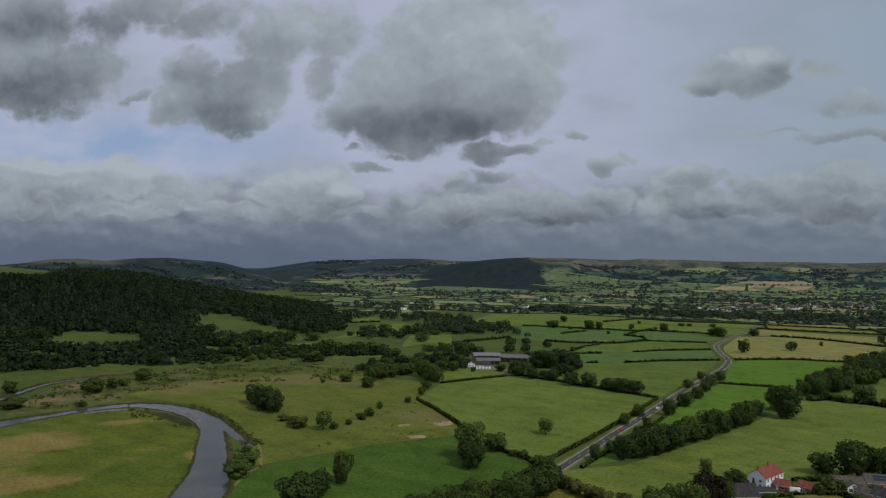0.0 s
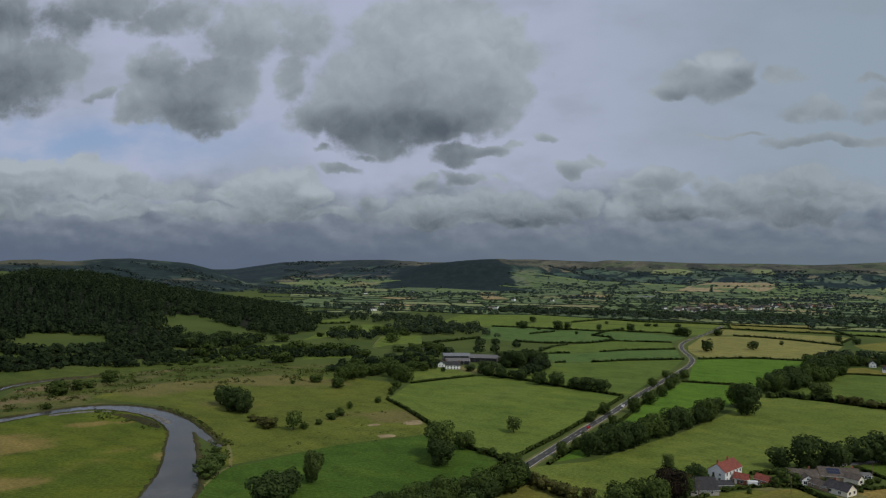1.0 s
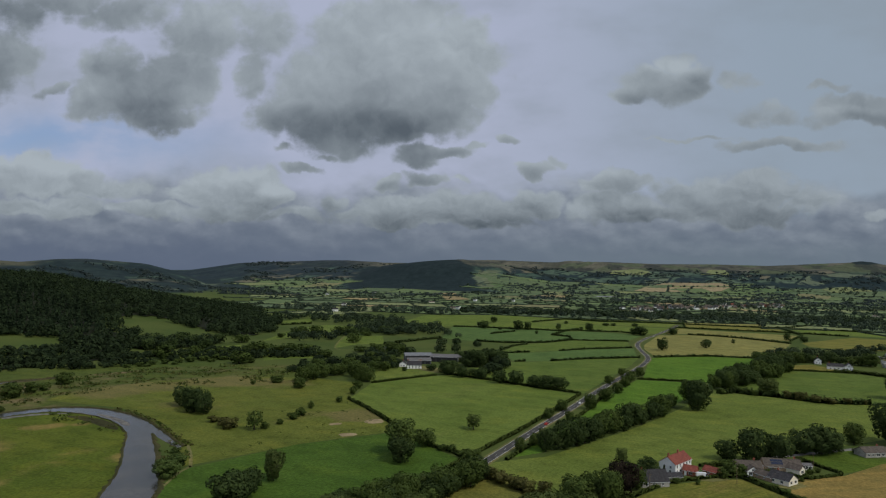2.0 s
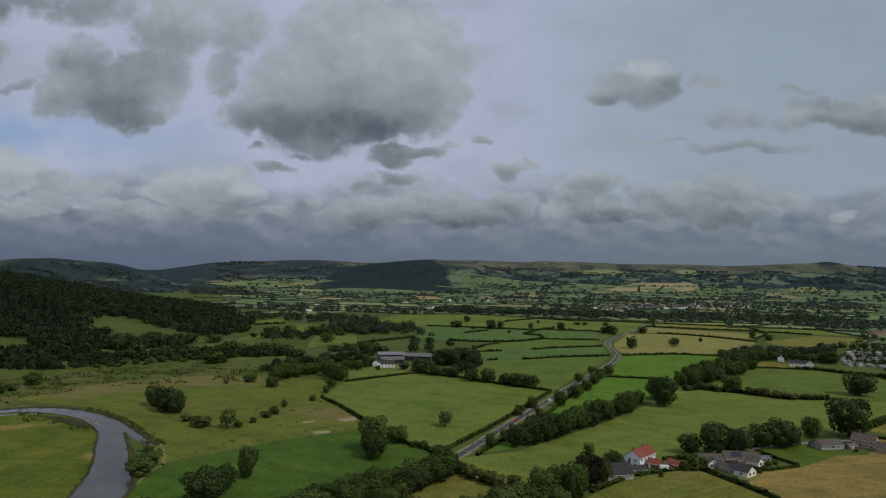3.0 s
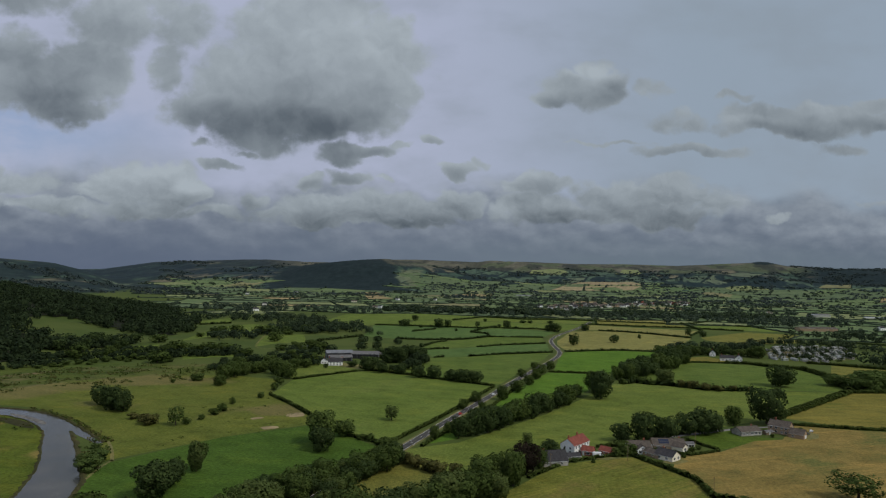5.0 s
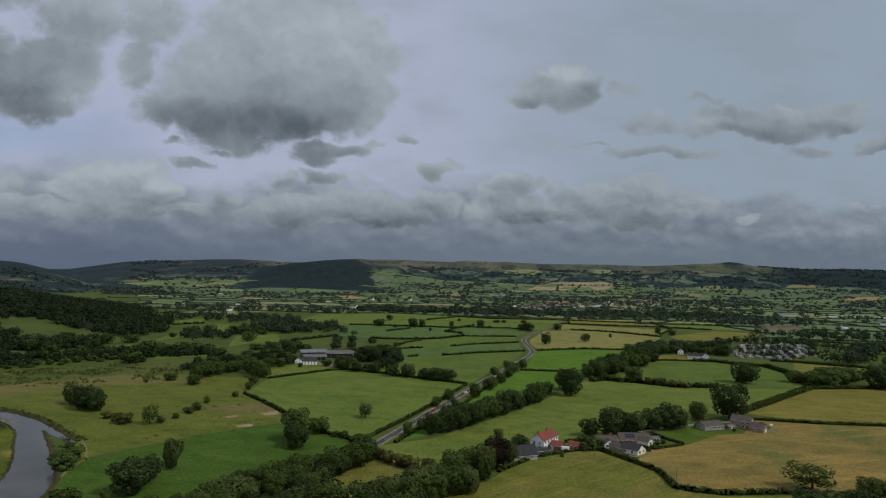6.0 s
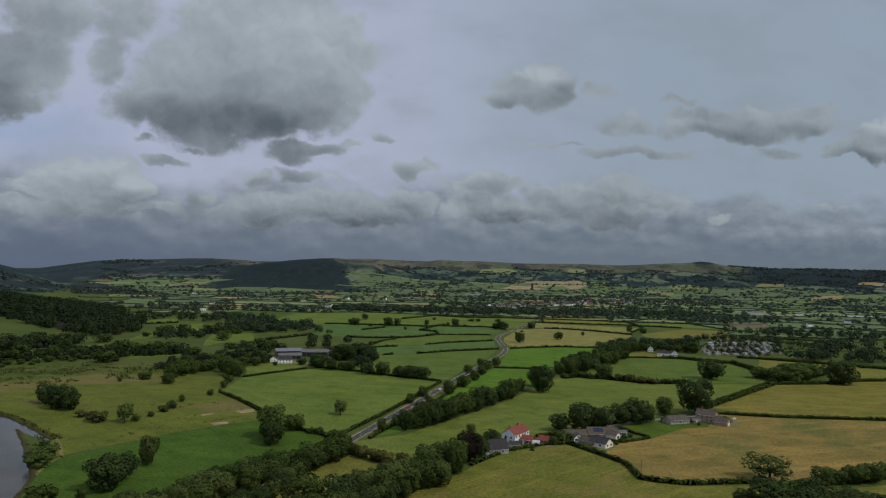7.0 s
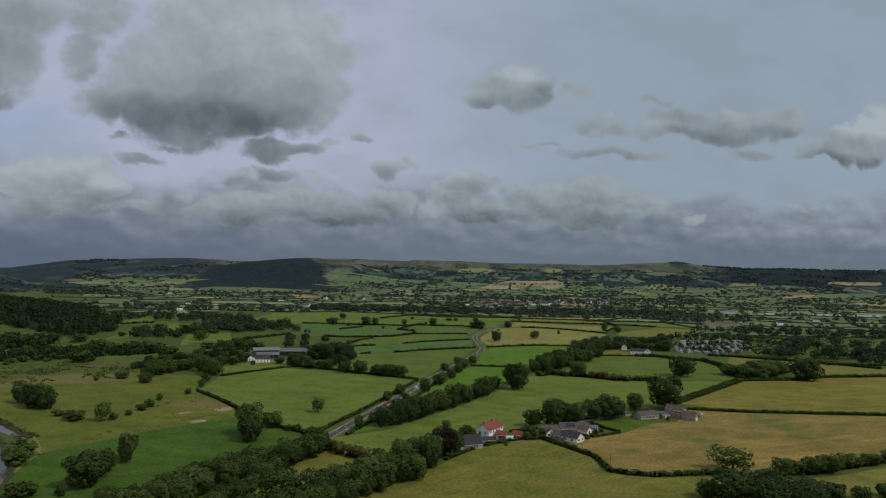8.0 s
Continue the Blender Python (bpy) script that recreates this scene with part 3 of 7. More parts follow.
def ridge(table, foot, crest, back):
    """A ridge seen from the valley: bearing and lift of its skyline in degrees, distance of foot, crest and far foot."""
    az = [a for a, _ in table]
    h = [max(0.0, 103 + crest * math.tan(radians(e))) for _, e in table]
    return az, h, foot, crest, back


RIDGES = []
# long moorland ridge that closes the valley
RIDGES.append(ridge([(-180, -0.4), (-60, -0.5), (-36, -0.50), (-33, -0.40), (-31, -0.06), (-29.2, 0.25), (-27.4, 0.30), (-25.5, 0.43), (-22.8, 0.57), (-20.8, 0.61), (-18, 0.48), (-14, 0.50), (-11.5, 0.80), (-8.8, 0.87), (-4.2, 0.76), (0.2, 0.86), (4.4, 0.75), (8.3, 0.80),
           (12, 0.74), (14.6, 0.88), (17.2, 1.01), (17.9, 1.08), (18.9, 1.06), (19.4, 0.87), (22.2, 0.71), (26, 0.69), (29.7, 0.63), (32, 0.63), (45, 0.5), (70, 0.0), (180, -0.4)], 2750, 4720, 9000))
# rounded farmed hill beyond the wood
RIDGES.append(ridge([(-180, -1.0), (-66, -0.9), (-56, -0.7), (-51.4, -0.50), (-49.7, -0.29), (-48, 0.02), (-46.2, 0.10), (-44.3, -0.02), (-42.3, 0.22), (-40.3, 0.31), (-38.3, 0.18), (-36.2, 0.03), (-34, -0.54), (-31.8, -1.40), (-30, -1.9), (180, -1.9)], 2350, 3450, 4500))
# spur with the dark plantation
RIDGES.append(ridge([(-180, -1.9), (-22, -1.55), (-21, -1.36), (-19.9, -0.48), (-18, 0.22), (-15.3, 0.58), (-13, 0.80), (-11.4, 0.88), (-10, 0.74), (-8, 0.40), (-5, -0.1), (0, -0.8), (6, -1.5), (180, -1.9)], 2850, 3900, 5600))


def lumps(x, y, s, seed):
    return (np.sin(x / s + seed) * np.cos(y / s * 1.13 + seed * 2.3) + 0.6 * np.sin(x / s * 2.1 + y / s * 1.7 + seed * 5) + 0.3 * np.sin(x / s * 4.3 - y / s * 3.9 + seed)) / 1.9


def height(x, y):
    """Height of the ground: a flat valley floor, a wooded hill to the west, moorland ridges all round."""
    x, y = np.asarray(x, float), np.asarray(y, float)
    inside = np.interp(y, EDGE_Y, EDGE_X) - x
    hill = 57 * smooth(inside / 620) * smooth((2175 - y) / 725) * (1 + 0.10 * lumps(x, y, 130, 1)) * smooth((y + 290) / 580)
    r, az = np.hypot(x, y), np.degrees(np.arctan2(x, y))
    land = np.zeros_like(r)
    for azs, hs, foot, crest, back in RIDGES:
        f = np.where(r < crest, (r - foot) / (crest - foot), (back - r) / (back - crest))
        rough = 1 + (0.16 * lumps(x, y, 240, 2) + 0.07 * lumps(x, y, 75, 4)) * smooth((0.97 - f) * 4)
        land = np.maximum(land, np.interp(az, azs, hs) * smooth(f) ** 1.05 * np.where(f > 0.01, rough, 1))
    knoll = 24 * np.exp(-((x + 1600) ** 2 + (y - 1300) ** 2) / 260.0 ** 2)
    return hill + knoll + land


def build_ground():
    rings = [0.0] + list(np.geomspace(40, 4990, 230))
    az = np.concatenate([np.arange(-66, 52, 0.6), np.arange(52, 294, 6.0)])
    n = len(az)
    verts, faces = [(0.0, 0.0, 0.0)], []
    a = np.radians(az)
    for r in rings[1:]:
        x, y = r * np.sin(a), r * np.cos(a)
        verts += list(zip(x, y, height(x, y)))
    for j in range(n):
        faces.append((0, 1 + (j + 1) % n, 1 + j))
    for i in range(len(rings) - 2):
        p, q = 1 + i * n, 1 + (i + 1) * n
        for j in range(n):
            k = (j + 1) % n
            faces.append((p + j, p + k, q + k, q + j))
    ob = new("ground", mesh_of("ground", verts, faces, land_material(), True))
    return tagged(ob, "green valley floor rising to wooded and moorland hills", "ground", kind="structure")


def land_material():
    """Meadow on the floor; field patches, woods and dry moor higher up, far off."""
    k = Mat("valley_land", 0.95, 0.05)
    p = k.pos()
    sep = k.t.nodes.new("ShaderNodeSeparateXYZ")
    k.put(sep.inputs[0], p)
    x, y, z = sep.outputs
    flat = k.scaled(k.turned(p, 0.4), (1.0, 0.55, 0.0))
    vor = k.t.nodes.new("ShaderNodeTexVoronoi")
    k.put(vor.inputs["Vector"], flat)
    vor.inputs["Scale"].default_value = 0.0085
    tone = k.t.nodes.new("ShaderNodeSeparateColor")
    k.put(tone.inputs[0], vor.outputs["Color"])
    field = k.mix(tone.outputs[0], (0.050, 0.078, 0.052, 1), (0.108, 0.138, 0.078, 1))
    field = k.mix(k.step(tone.outputs[1], 0.88, 0.90), field, (0.190, 0.155, 0.088, 1))
    field = k.mix(k.step(tone.outputs[1], 0.12, 0.10), field, (0.150, 0.165, 0.090, 1))
    edge = k.t.nodes.new("ShaderNodeTexVoronoi")
    edge.feature = "DISTANCE_TO_EDGE"
    k.put(edge.inputs["Vector"], flat)
    edge.inputs["Scale"].default_value = 0.0085
    field = k.mix(k.step(k.math("ADD", edge.outputs["Distance"], k.math("MULTIPLY", k.noise(p, 0.03, 4), 0.08)), 0.07, 0.13), (0.022, 0.034, 0.028, 1), field)
    woods = k.step(k.noise(k.scaled(p, (1, 0.45, 0)), 0.0062, 7, 0.62), 0.50, 0.54)
    upland = k.mix(woods, field, (0.024, 0.037, 0.034, 1))
    moor = k.mix(k.step(k.noise(k.scaled(p, (1, 0.35, 0)), 0.0045, 6, 0.6), 0.35, 0.65), (0.070, 0.068, 0.044, 1), (0.158, 0.134, 0.084, 1))
    moor = k.mix(k.math("MULTIPLY", k.step(tone.outputs[2], 0.72, 0.76), 0.7), moor, (0.095, 0.112, 0.050, 1))
    moor = k.mix(k.math("MULTIPLY", k.step(k.noise(k.scaled(p, (1, 0.4, 0)), 0.0085, 6, 0.6), 0.52, 0.58), 0.75), moor, (0.044, 0.044, 0.036, 1))
    upland = k.mix(k.step(k.math("ADD", z, k.math("MULTIPLY", k.noise(p, 0.003, 5), 90)), 150, 172), upland, moor)
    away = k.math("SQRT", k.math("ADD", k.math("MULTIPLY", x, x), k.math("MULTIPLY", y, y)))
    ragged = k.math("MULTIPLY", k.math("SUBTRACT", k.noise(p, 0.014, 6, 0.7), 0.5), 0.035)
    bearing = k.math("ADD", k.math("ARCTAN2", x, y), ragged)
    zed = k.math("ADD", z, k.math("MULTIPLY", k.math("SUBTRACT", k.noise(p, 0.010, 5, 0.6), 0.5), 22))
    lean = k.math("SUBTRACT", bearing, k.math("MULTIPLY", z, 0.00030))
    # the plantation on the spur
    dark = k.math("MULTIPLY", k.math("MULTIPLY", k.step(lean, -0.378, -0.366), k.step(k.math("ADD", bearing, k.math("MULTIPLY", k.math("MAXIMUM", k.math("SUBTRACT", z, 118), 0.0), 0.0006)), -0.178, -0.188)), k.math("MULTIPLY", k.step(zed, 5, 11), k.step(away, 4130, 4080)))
    # wooded flanks of the western hill, its dry top, and the combe behind it; the wood darks also hold cloud shade
    west = k.math("MULTIPLY", k.math("MULTIPLY", k.step(bearing, -0.50, -0.54), k.step(away, 4300, 4000)), k.step(k.noise(k.scaled(p, (1, 0.6, 0)), 0.0045, 5, 0.6), 0.43, 0.51))
    # duller green over the whole western hill: cloud shade put into the colour
    dull = k.math("MULTIPLY", k.step(bearing, -0.48, -0.53), k.step(away, 4300, 4000))
    upland = k.mix(k.math("MULTIPLY", dull, 0.30), upland, (0.044, 0.060, 0.044, 1))
    upland = k.mix(k.math("MULTIPLY", west, 0.86), upland, (0.024, 0.035, 0.033, 1))
    crown = k.math("MULTIPLY", k.math("MULTIPLY", k.step(bearing, -0.745, -0.775), k.step(zed, 82, 92)), k.step(away, 4300, 4000))
    upland = k.mix(k.math("MULTIPLY", crown, 0.8), upland, (0.130, 0.112, 0.060, 1))
    combe = k.math("MULTIPLY", k.math("MULTIPLY", k.step(bearing, -0.66, -0.60), k.step(bearing, -0.30, -0.38)), k.math("MULTIPLY", k.step(away, 3500, 3700), k.step(k.noise(k.scaled(p, (1, 0.5, 0)), 0.005, 6, 0.62), 0.34, 0.46)))
    upland = k.mix(k.math("MULTIPLY", combe, 0.84), upland, (0.028, 0.039, 0.040, 1))
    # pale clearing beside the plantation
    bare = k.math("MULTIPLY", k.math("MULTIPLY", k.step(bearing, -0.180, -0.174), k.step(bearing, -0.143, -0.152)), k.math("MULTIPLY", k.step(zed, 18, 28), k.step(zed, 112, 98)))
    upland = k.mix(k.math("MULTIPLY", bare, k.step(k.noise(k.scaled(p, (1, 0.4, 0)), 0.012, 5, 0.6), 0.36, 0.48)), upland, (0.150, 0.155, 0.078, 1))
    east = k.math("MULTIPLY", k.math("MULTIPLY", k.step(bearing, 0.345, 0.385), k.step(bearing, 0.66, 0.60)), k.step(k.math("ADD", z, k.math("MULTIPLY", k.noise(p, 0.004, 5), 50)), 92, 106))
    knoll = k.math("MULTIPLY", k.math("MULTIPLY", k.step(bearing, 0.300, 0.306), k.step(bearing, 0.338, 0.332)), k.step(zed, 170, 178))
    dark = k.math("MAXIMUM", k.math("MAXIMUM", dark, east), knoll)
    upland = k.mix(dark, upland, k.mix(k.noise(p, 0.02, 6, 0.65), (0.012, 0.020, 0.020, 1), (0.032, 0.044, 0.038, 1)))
    upland = k.mix(0.8, upland, k.mix(k.step(k.noise(k.scaled(p, (1, 0.5, 0)), 0.03, 7, 0.7), 0.25, 0.75), (0.62, 0.64, 0.66, 1), (1.36, 1.34, 1.30, 1)), "MULTIPLY")
    # cool tint over all uplands: the blue of distance haze, put into the colour
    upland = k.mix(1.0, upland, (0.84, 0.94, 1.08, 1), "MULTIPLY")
    low = k.mix(k.step(k.noise(p, 0.012, 5), 0.35, 0.65), (0.060, 0.087, 0.021, 1), (0.084, 0.106, 0.027, 1))
    low = k.mix(0.6, low, k.mix(k.noise(p, 0.5, 7, 0.72), (0.5, 0.5, 0.5, 1), (1.5, 1.5, 1.5, 1)), "MULTIPLY")
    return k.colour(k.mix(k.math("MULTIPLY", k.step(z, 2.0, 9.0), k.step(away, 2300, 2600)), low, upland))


build_ground()

# ---- river, road, fields ----
def sheet(name, points, material, z, label, category, rounds=0):
    """A flat area with a defined outline, lying on the ground."""
    pts = rounded(list(points) + [points[0]], rounds)[:-1] if rounds else points
    bm = bmesh.new()
    f = bm.faces.new([bm.verts.new((x, y, z)) for x, y in pts])
    if f.normal.z < 0:
        f.normal_flip()
    bm.normal_update()
    for q in bm.faces:
        if q.normal.z < 0:
            q.normal_flip()
    bmesh.ops.triangulate(bm, faces=bm.faces[:])
    ob = part(name, bm, material, None)
    return tagged(ob, label, category, kind="structure")


def ribbon(name, points, half, z, material, label, category, parent=None, rounds=2):
    """A strip of even width along a line."""
    pts = along(rounded(points, rounds), 6.0)
    verts, faces = [], []
    for i, (x, y, dx, dy) in enumerate(pts):
        verts += [(x - dy * half, y + dx * half, z), (x + dy * half, y - dx * half, z)]
        if i:
            a = 2 * i
            faces.append((a - 2, a - 1, a + 1, a))
    ob = new(name, mesh_of(name, verts, faces, material))
    ob.parent = parent
    return tagged(ob, label, category, kind="" if parent else "structure")


FIELDS = []


def field(kind, label, pts):
    """One field with its own outline, lying on the valley floor."""
    sheet("field", pts, G[kind], 0.05 + 0.006 * (len(FIELDS) % 5), label, "field")
    FIELDS.append((kind, label, pts))


field("inner", "flat river meadow of short grass with dry patches",
      [(-218, 297), (-226, 312), (-236, 331), (-248, 349), (-268, 377), (-283, 397), (-299, 416), (-325, 436), (-354, 447), (-380, 442), (-393, 422), (-400, 399), (-403, 370), (-412, 326), (-435, 261), (-362, 160), (-203, 174), (-203, 268)])
field("rough", "rough grazed pasture with olive and tan grass",
      [(-219, 348), (-178, 413), (-161, 432), (-139, 454), (-146, 481), (-175, 519), (-202, 550), (-212, 589), (-225, 626), (-276, 638), (-348, 616), (-394, 568), (-418, 508), (-413, 473), (-380, 470), (-344, 467), (-318, 455), (-290, 436), (-242, 388), (-229, 366)])
field("vivid", "bright green fertilised grass field",
      [(-213, 349), (-180, 410), (-161, 429), (-139, 451), (-117, 438), (-103, 426), (-81, 406), (-77, 389), (-84, 348), (-96, 307), (-116, 261), (-202, 283)])
field("cattle", "grazed green field bounded by hedges",
      [(-202, 551), (-209, 626), (-165, 690), (-155, 700), (-106, 676), (-72, 657), (-26, 631), (-49, 534), (-64, 476), (-81, 410), (-117, 441), (-146, 481), (-175, 521)])
field("sheep", "small green field below the farm",
      [(-210, 629), (-167, 693), (-160, 706), (-171, 728), (-218, 737), (-244, 682)])
field("deep", "green field beside the road",
      [(-151, 706), (-106, 680), (-72, 661), (-23, 637), (6, 758), (25, 841), (36, 911), (-28, 873), (-65, 841), (-104, 818), (-128, 783)])
field("teal", "long narrow green crop field",
      [(-104, 822), (-65, 845), (-28, 877), (35, 915), (35, 1021), (-30, 979), (-62, 947), (-97, 915), (-132, 893)])
field("deep", "long narrow green field",
      [(-132, 898), (-97, 921), (-62, 953), (-30, 985), (32, 1030), (30, 1111), (-52, 1096), (-88, 1043), (-110, 1011), (-125, 987)])
field("teal", "green field with a wavy hedge",
      [(-52, 1102), (30, 1119), (61, 1231), (-36, 1267), (-70, 1248), (-86, 1172), (-58, 1154)])
field("teal", "dark green crop field",
      [(-187, 1025), (-139, 1022), (-88, 1048), (-54, 1102), (-59, 1150), (-88, 1170), (-71, 1250), (-122, 1259), (-161, 1257), (-223, 1264), (-271, 1259), (-244, 1053)])
field("lime", "vivid green silage field",
      [(58, 924), (86, 941), (125, 960), (177, 958), (184, 873), (138, 784), (109, 731), (86, 740), (51, 740), (32, 740), (45, 870), (51, 914)])
field("lime", "vivid green strip of grass beside the road",
      [(26, 732), (51, 732), (86, 732), (64, 648), (44, 600), (26, 564), (7, 525), (-20, 478), (-41, 434), (-57, 418), (-39, 486), (-20, 566), (3, 652)])
field("sheep", "wide sheep pasture of short dull green grass",
      [(-58, 412), (-38, 426), (-12, 470), (16, 519), (35, 558), (52, 597), (70, 638), (90, 684), (144, 673), (191, 663), (291, 674), (238, 608), (186, 545), (142, 509), (102, 477), (61, 436), (22, 426), (0, 384), (-30, 362), (-56, 376), (-72, 384), (-66, 404)])
field("deep", "deep green pasture with a single oak",
      [(90, 687), (144, 676), (191, 666), (293, 679), (313, 768), (309, 824), (280, 840), (238, 858), (184, 854), (138, 773), (109, 724)])
field("olive", "small dry paddock",
      [(184, 860), (236, 864), (255, 879), (232, 925), (177, 890)])
field("yellow", "dry yellow hay meadow",
      [(57, 942), (49, 1015), (52, 1073), (86, 1250), (123, 1263), (135, 1273), (181, 1264), (220, 1238), (274, 1182), (261, 1143), (203, 980), (174, 966), (116, 964), (86, 947)])
field("yellow", "dry yellow field behind the hay meadow",
      [(132, 1409), (328, 1343), (283, 1227), (220, 1244), (181, 1272), (141, 1290), (116, 1285)])
field("gold", "dry grass field beyond the lane",
      [(294, 1204), (412, 1348), (500, 1305), (435, 1160), (348, 1109), (290, 1146)])
field("olive", "cut olive-coloured meadow",
      [(188, 545), (238, 608), (291, 671), (351, 684), (392, 708), (464, 725), (624, 747), (624, 519), (332, 518), (280, 518), (229, 518)])
field("tan", "mown hay field with tan swathes",
      [(188, 519), (229, 512), (280, 512), (332, 512), (609, 512), (478, 413), (249, 381), (203, 360), (145, 352), (110, 347), (91, 349), (88, 376), (80, 393), (88, 423), (116, 435), (145, 467), (164, 474)])
field("lawn", "bright green garden lawn",
      [(103, 467), (142, 500), (139, 478), (164, 477), (116, 439)])
field("near", "mown olive grass field below the houses",
      [(-9, 335), (10, 371), (25, 393), (48, 407), (62, 413), (77, 389), (87, 373), (87, 347), (110, 339), (142, 344), (151, 297), (102, 188), (-60, 188), (-52, 270), (-30, 318), (-12, 346)])
field("gold", "dry grass field behind the trees",
      [(145, 345), (174, 342), (203, 349), (246, 371), (377, 406), (377, 188), (130, 188), (154, 297)])
field("gold", "small golden field between two belts of trees",
      [(-76, 378), (-54, 377), (-34, 362), (-42, 345), (-52, 325), (-60, 297), (-72, 255), (-104, 255), (-95, 297), (-86, 334)])
field("gold", "golden strip of dry grass behind the willows",
      [(318, 772), (362, 876), (424, 841), (500, 788), (610, 783), (610, 760), (464, 732), (394, 714), (374, 747)])
field("flood", "rough flood plain with dry scrub",
      [(-425, 380), (-380, 468), (-340, 470), (-330, 600), (-276, 642), (-254, 682), (-297, 725), (-435, 645), (-473, 573), (-487, 531), (-490, 478), (-461, 423)])
field("base", "long green meadow along the wood",
      [(-510, 467), (-518, 497), (-510, 526), (-481, 566), (-435, 648), (-380, 693), (-478, 676), (-529, 610), (-583, 525), (-609, 450), (-536, 406)])
field("cattle", "green field among tree clumps",
      [(-368, 728), (-347, 757), (-319, 770), (-334, 816), (-352, 819), (-399, 784)])
field("cattle", "sloping green field at the wood's edge",
      [(-455, 702), (-451, 732), (-436, 792), (-467, 858), (-484, 826), (-490, 754)])
field("cattle", "open green pasture with scattered trees",
      [(-463, 902), (-448, 970), (-436, 1009), (-397, 998), (-435, 1182), (-483, 1201), (-502, 1164), (-494, 1043)])
field("cattle", "small bright pasture",
      [(-523, 1208), (-557, 1164), (-597, 1234), (-579, 1334)])
field("cattle", "green field beside a track",
      [(-342, 866), (-384, 1000), (-367, 1044), (-335, 1044), (-297, 938), (-329, 922)])
field("cattle", "broad light green pasture",
      [(-384, 1264), (-397, 1524), (-302, 1663), (-236, 1450), (-233, 1286), (-271, 1266), (-328, 1232)])
field("cattle", "pale green field behind the striped fields",
      [(-222, 1272), (-160, 1266), (-70, 1258), (-34, 1276), (26, 1286), (58, 1245), (84, 1275), (116, 1412), (-140, 1434), (-218, 1405)])
field("gold", "narrow dry strip beside the road",
      [(96, 1268), (123, 1276), (112, 1292), (128, 1414), (146, 1420), (150, 1412), (136, 1410), (118, 1330)])
field("sheep", "pale pasture before the village trees",
      [(-140, 1444), (120, 1432), (140, 1530), (-85, 1555)])
field("gold", "dry meadow before the village trees",
      [(150, 1420), (318, 1398), (330, 1500), (156, 1530)])
field("sheep", "pale pasture before the village trees",
      [(-80, 1562), (140, 1540), (160, 1650), (-100, 1650)])
field("yellow", "dry meadow before the village trees",
      [(160, 1540), (335, 1512), (420, 1630), (175, 1650)])
field("cattle", "green field beside the dry meadows",
      [(345, 1412), (465, 1368), (560, 1470), (355, 1505)])
field("gold", "dry meadow beside the village road",
      [(350, 1517), (560, 1480), (600, 1600), (432, 1630)])
field("cattle", "light green pasture with small trees",
      [(-299, 1663), (-129, 1736), (-110, 1575), (-145, 1438), (-226, 1417), (-232, 1290)])

# river: outer and inner bank of the loop, joined into one water sheet
OUTER = [(-435, 326), (-422, 374), (-413, 394), (-406, 415), (-403, 431), (-390, 451), (-368, 460), (-344, 458), (-318, 448), (-294, 432), (-277, 418), (-258, 402), (-239, 386)]
RIGHT = [(-241, 383), (-254, 392), (-274, 406), (-246, 371), (-229, 348), (-216, 331), (-207, 319), (-199, 302), (-186, 261), (-174, 203)]
INNER = [(-197, 203), (-210, 268), (-222, 297), (-229, 312), (-238, 329), (-249, 348), (-270, 376), (-283, 396), (-297, 412), (-323, 432), (-354, 444), (-381, 441), (-394, 420), (-402, 396), (-405, 365), (-415, 326)]
sheet("water", rounded(OUTER, 2) + rounded(RIGHT, 1) + rounded(INNER, 2), M["water"], 0.10, "grey river bending through the meadow", "river")
FAR_TOP = [(-467, 380), (-487, 428), (-506, 467), (-513, 497), (-508, 523), (-483, 560)]
FAR_LOW = [(-479, 558), (-501, 519), (-505, 489), (-495, 460), (-480, 426), (-461, 384)]
sheet("water", rounded(FAR_TOP, 2) + rounded(FAR_LOW, 2), M["water"], 0.11, "narrow dark reach of the river below the wood", "river")
sheet("water", [(-284, 845), (-290, 906), (-281, 902), (-274, 870)], M["water"], 0.10, "distant glint of the river among trees", "river")


def bank(name, points, side, material, label, rise=0.7, wide=2.6):
    """An earth bank: steep and bare on the water's side, sloping away behind."""
    pts = along(rounded(points, 2), 2.5)
    rng = random.Random(len(points) + int(points[0][0]))
    verts, faces = [], []
    for i, (x, y, dx, dy) in enumerate(pts):
        nx, ny = -dy * side, dx * side
        j, h = rng.uniform(-0.5, 0.5), rise * rng.uniform(0.6, 1.2)
        for off, z in ((-0.3 + j, 0.0), (0.3 + j, h * 0.8), (1.1 + j, h), (wide + j * 2, 0.02)):
            verts.append((x + nx * off, y + ny * off, z))
        if i:
            a = 4 * i
            for c in range(3):
                faces.append((a - 4 + c, a - 3 + c, a + 1 + c, a + c))
    ob = new(name, mesh_of(name, verts, faces, material))
    return tagged(ob, label, "river bank", kind="structure")


bank("river_bank", OUTER, 1, M["earth"], "eroded earth bank on the outside of the bend", 0.9, 2.0)
bank("river_bank", INNER[1:], 1, M["earth"], "low grassy bank on the inside of the bend", 0.5, 1.5)
bank("river_bank", RIGHT[2:9], 1, M["earth"], "overgrown bank of the river island", 0.8, 2.6)
bank("river_bank", FAR_TOP, 1, M["earth"], "dark bank of the far reach", 1.1, 3.0)
bank("river_bank", FAR_LOW, 1, M["earth"], "dark bank of the far reach", 0.8, 3.0)
sheet("shingle", rounded([(-394, 415), (-380, 435), (-357, 442), (-380, 428), (-389, 412)], 1), M["gravel"], 0.13, "pale shingle bar at the water's edge", "shingle")
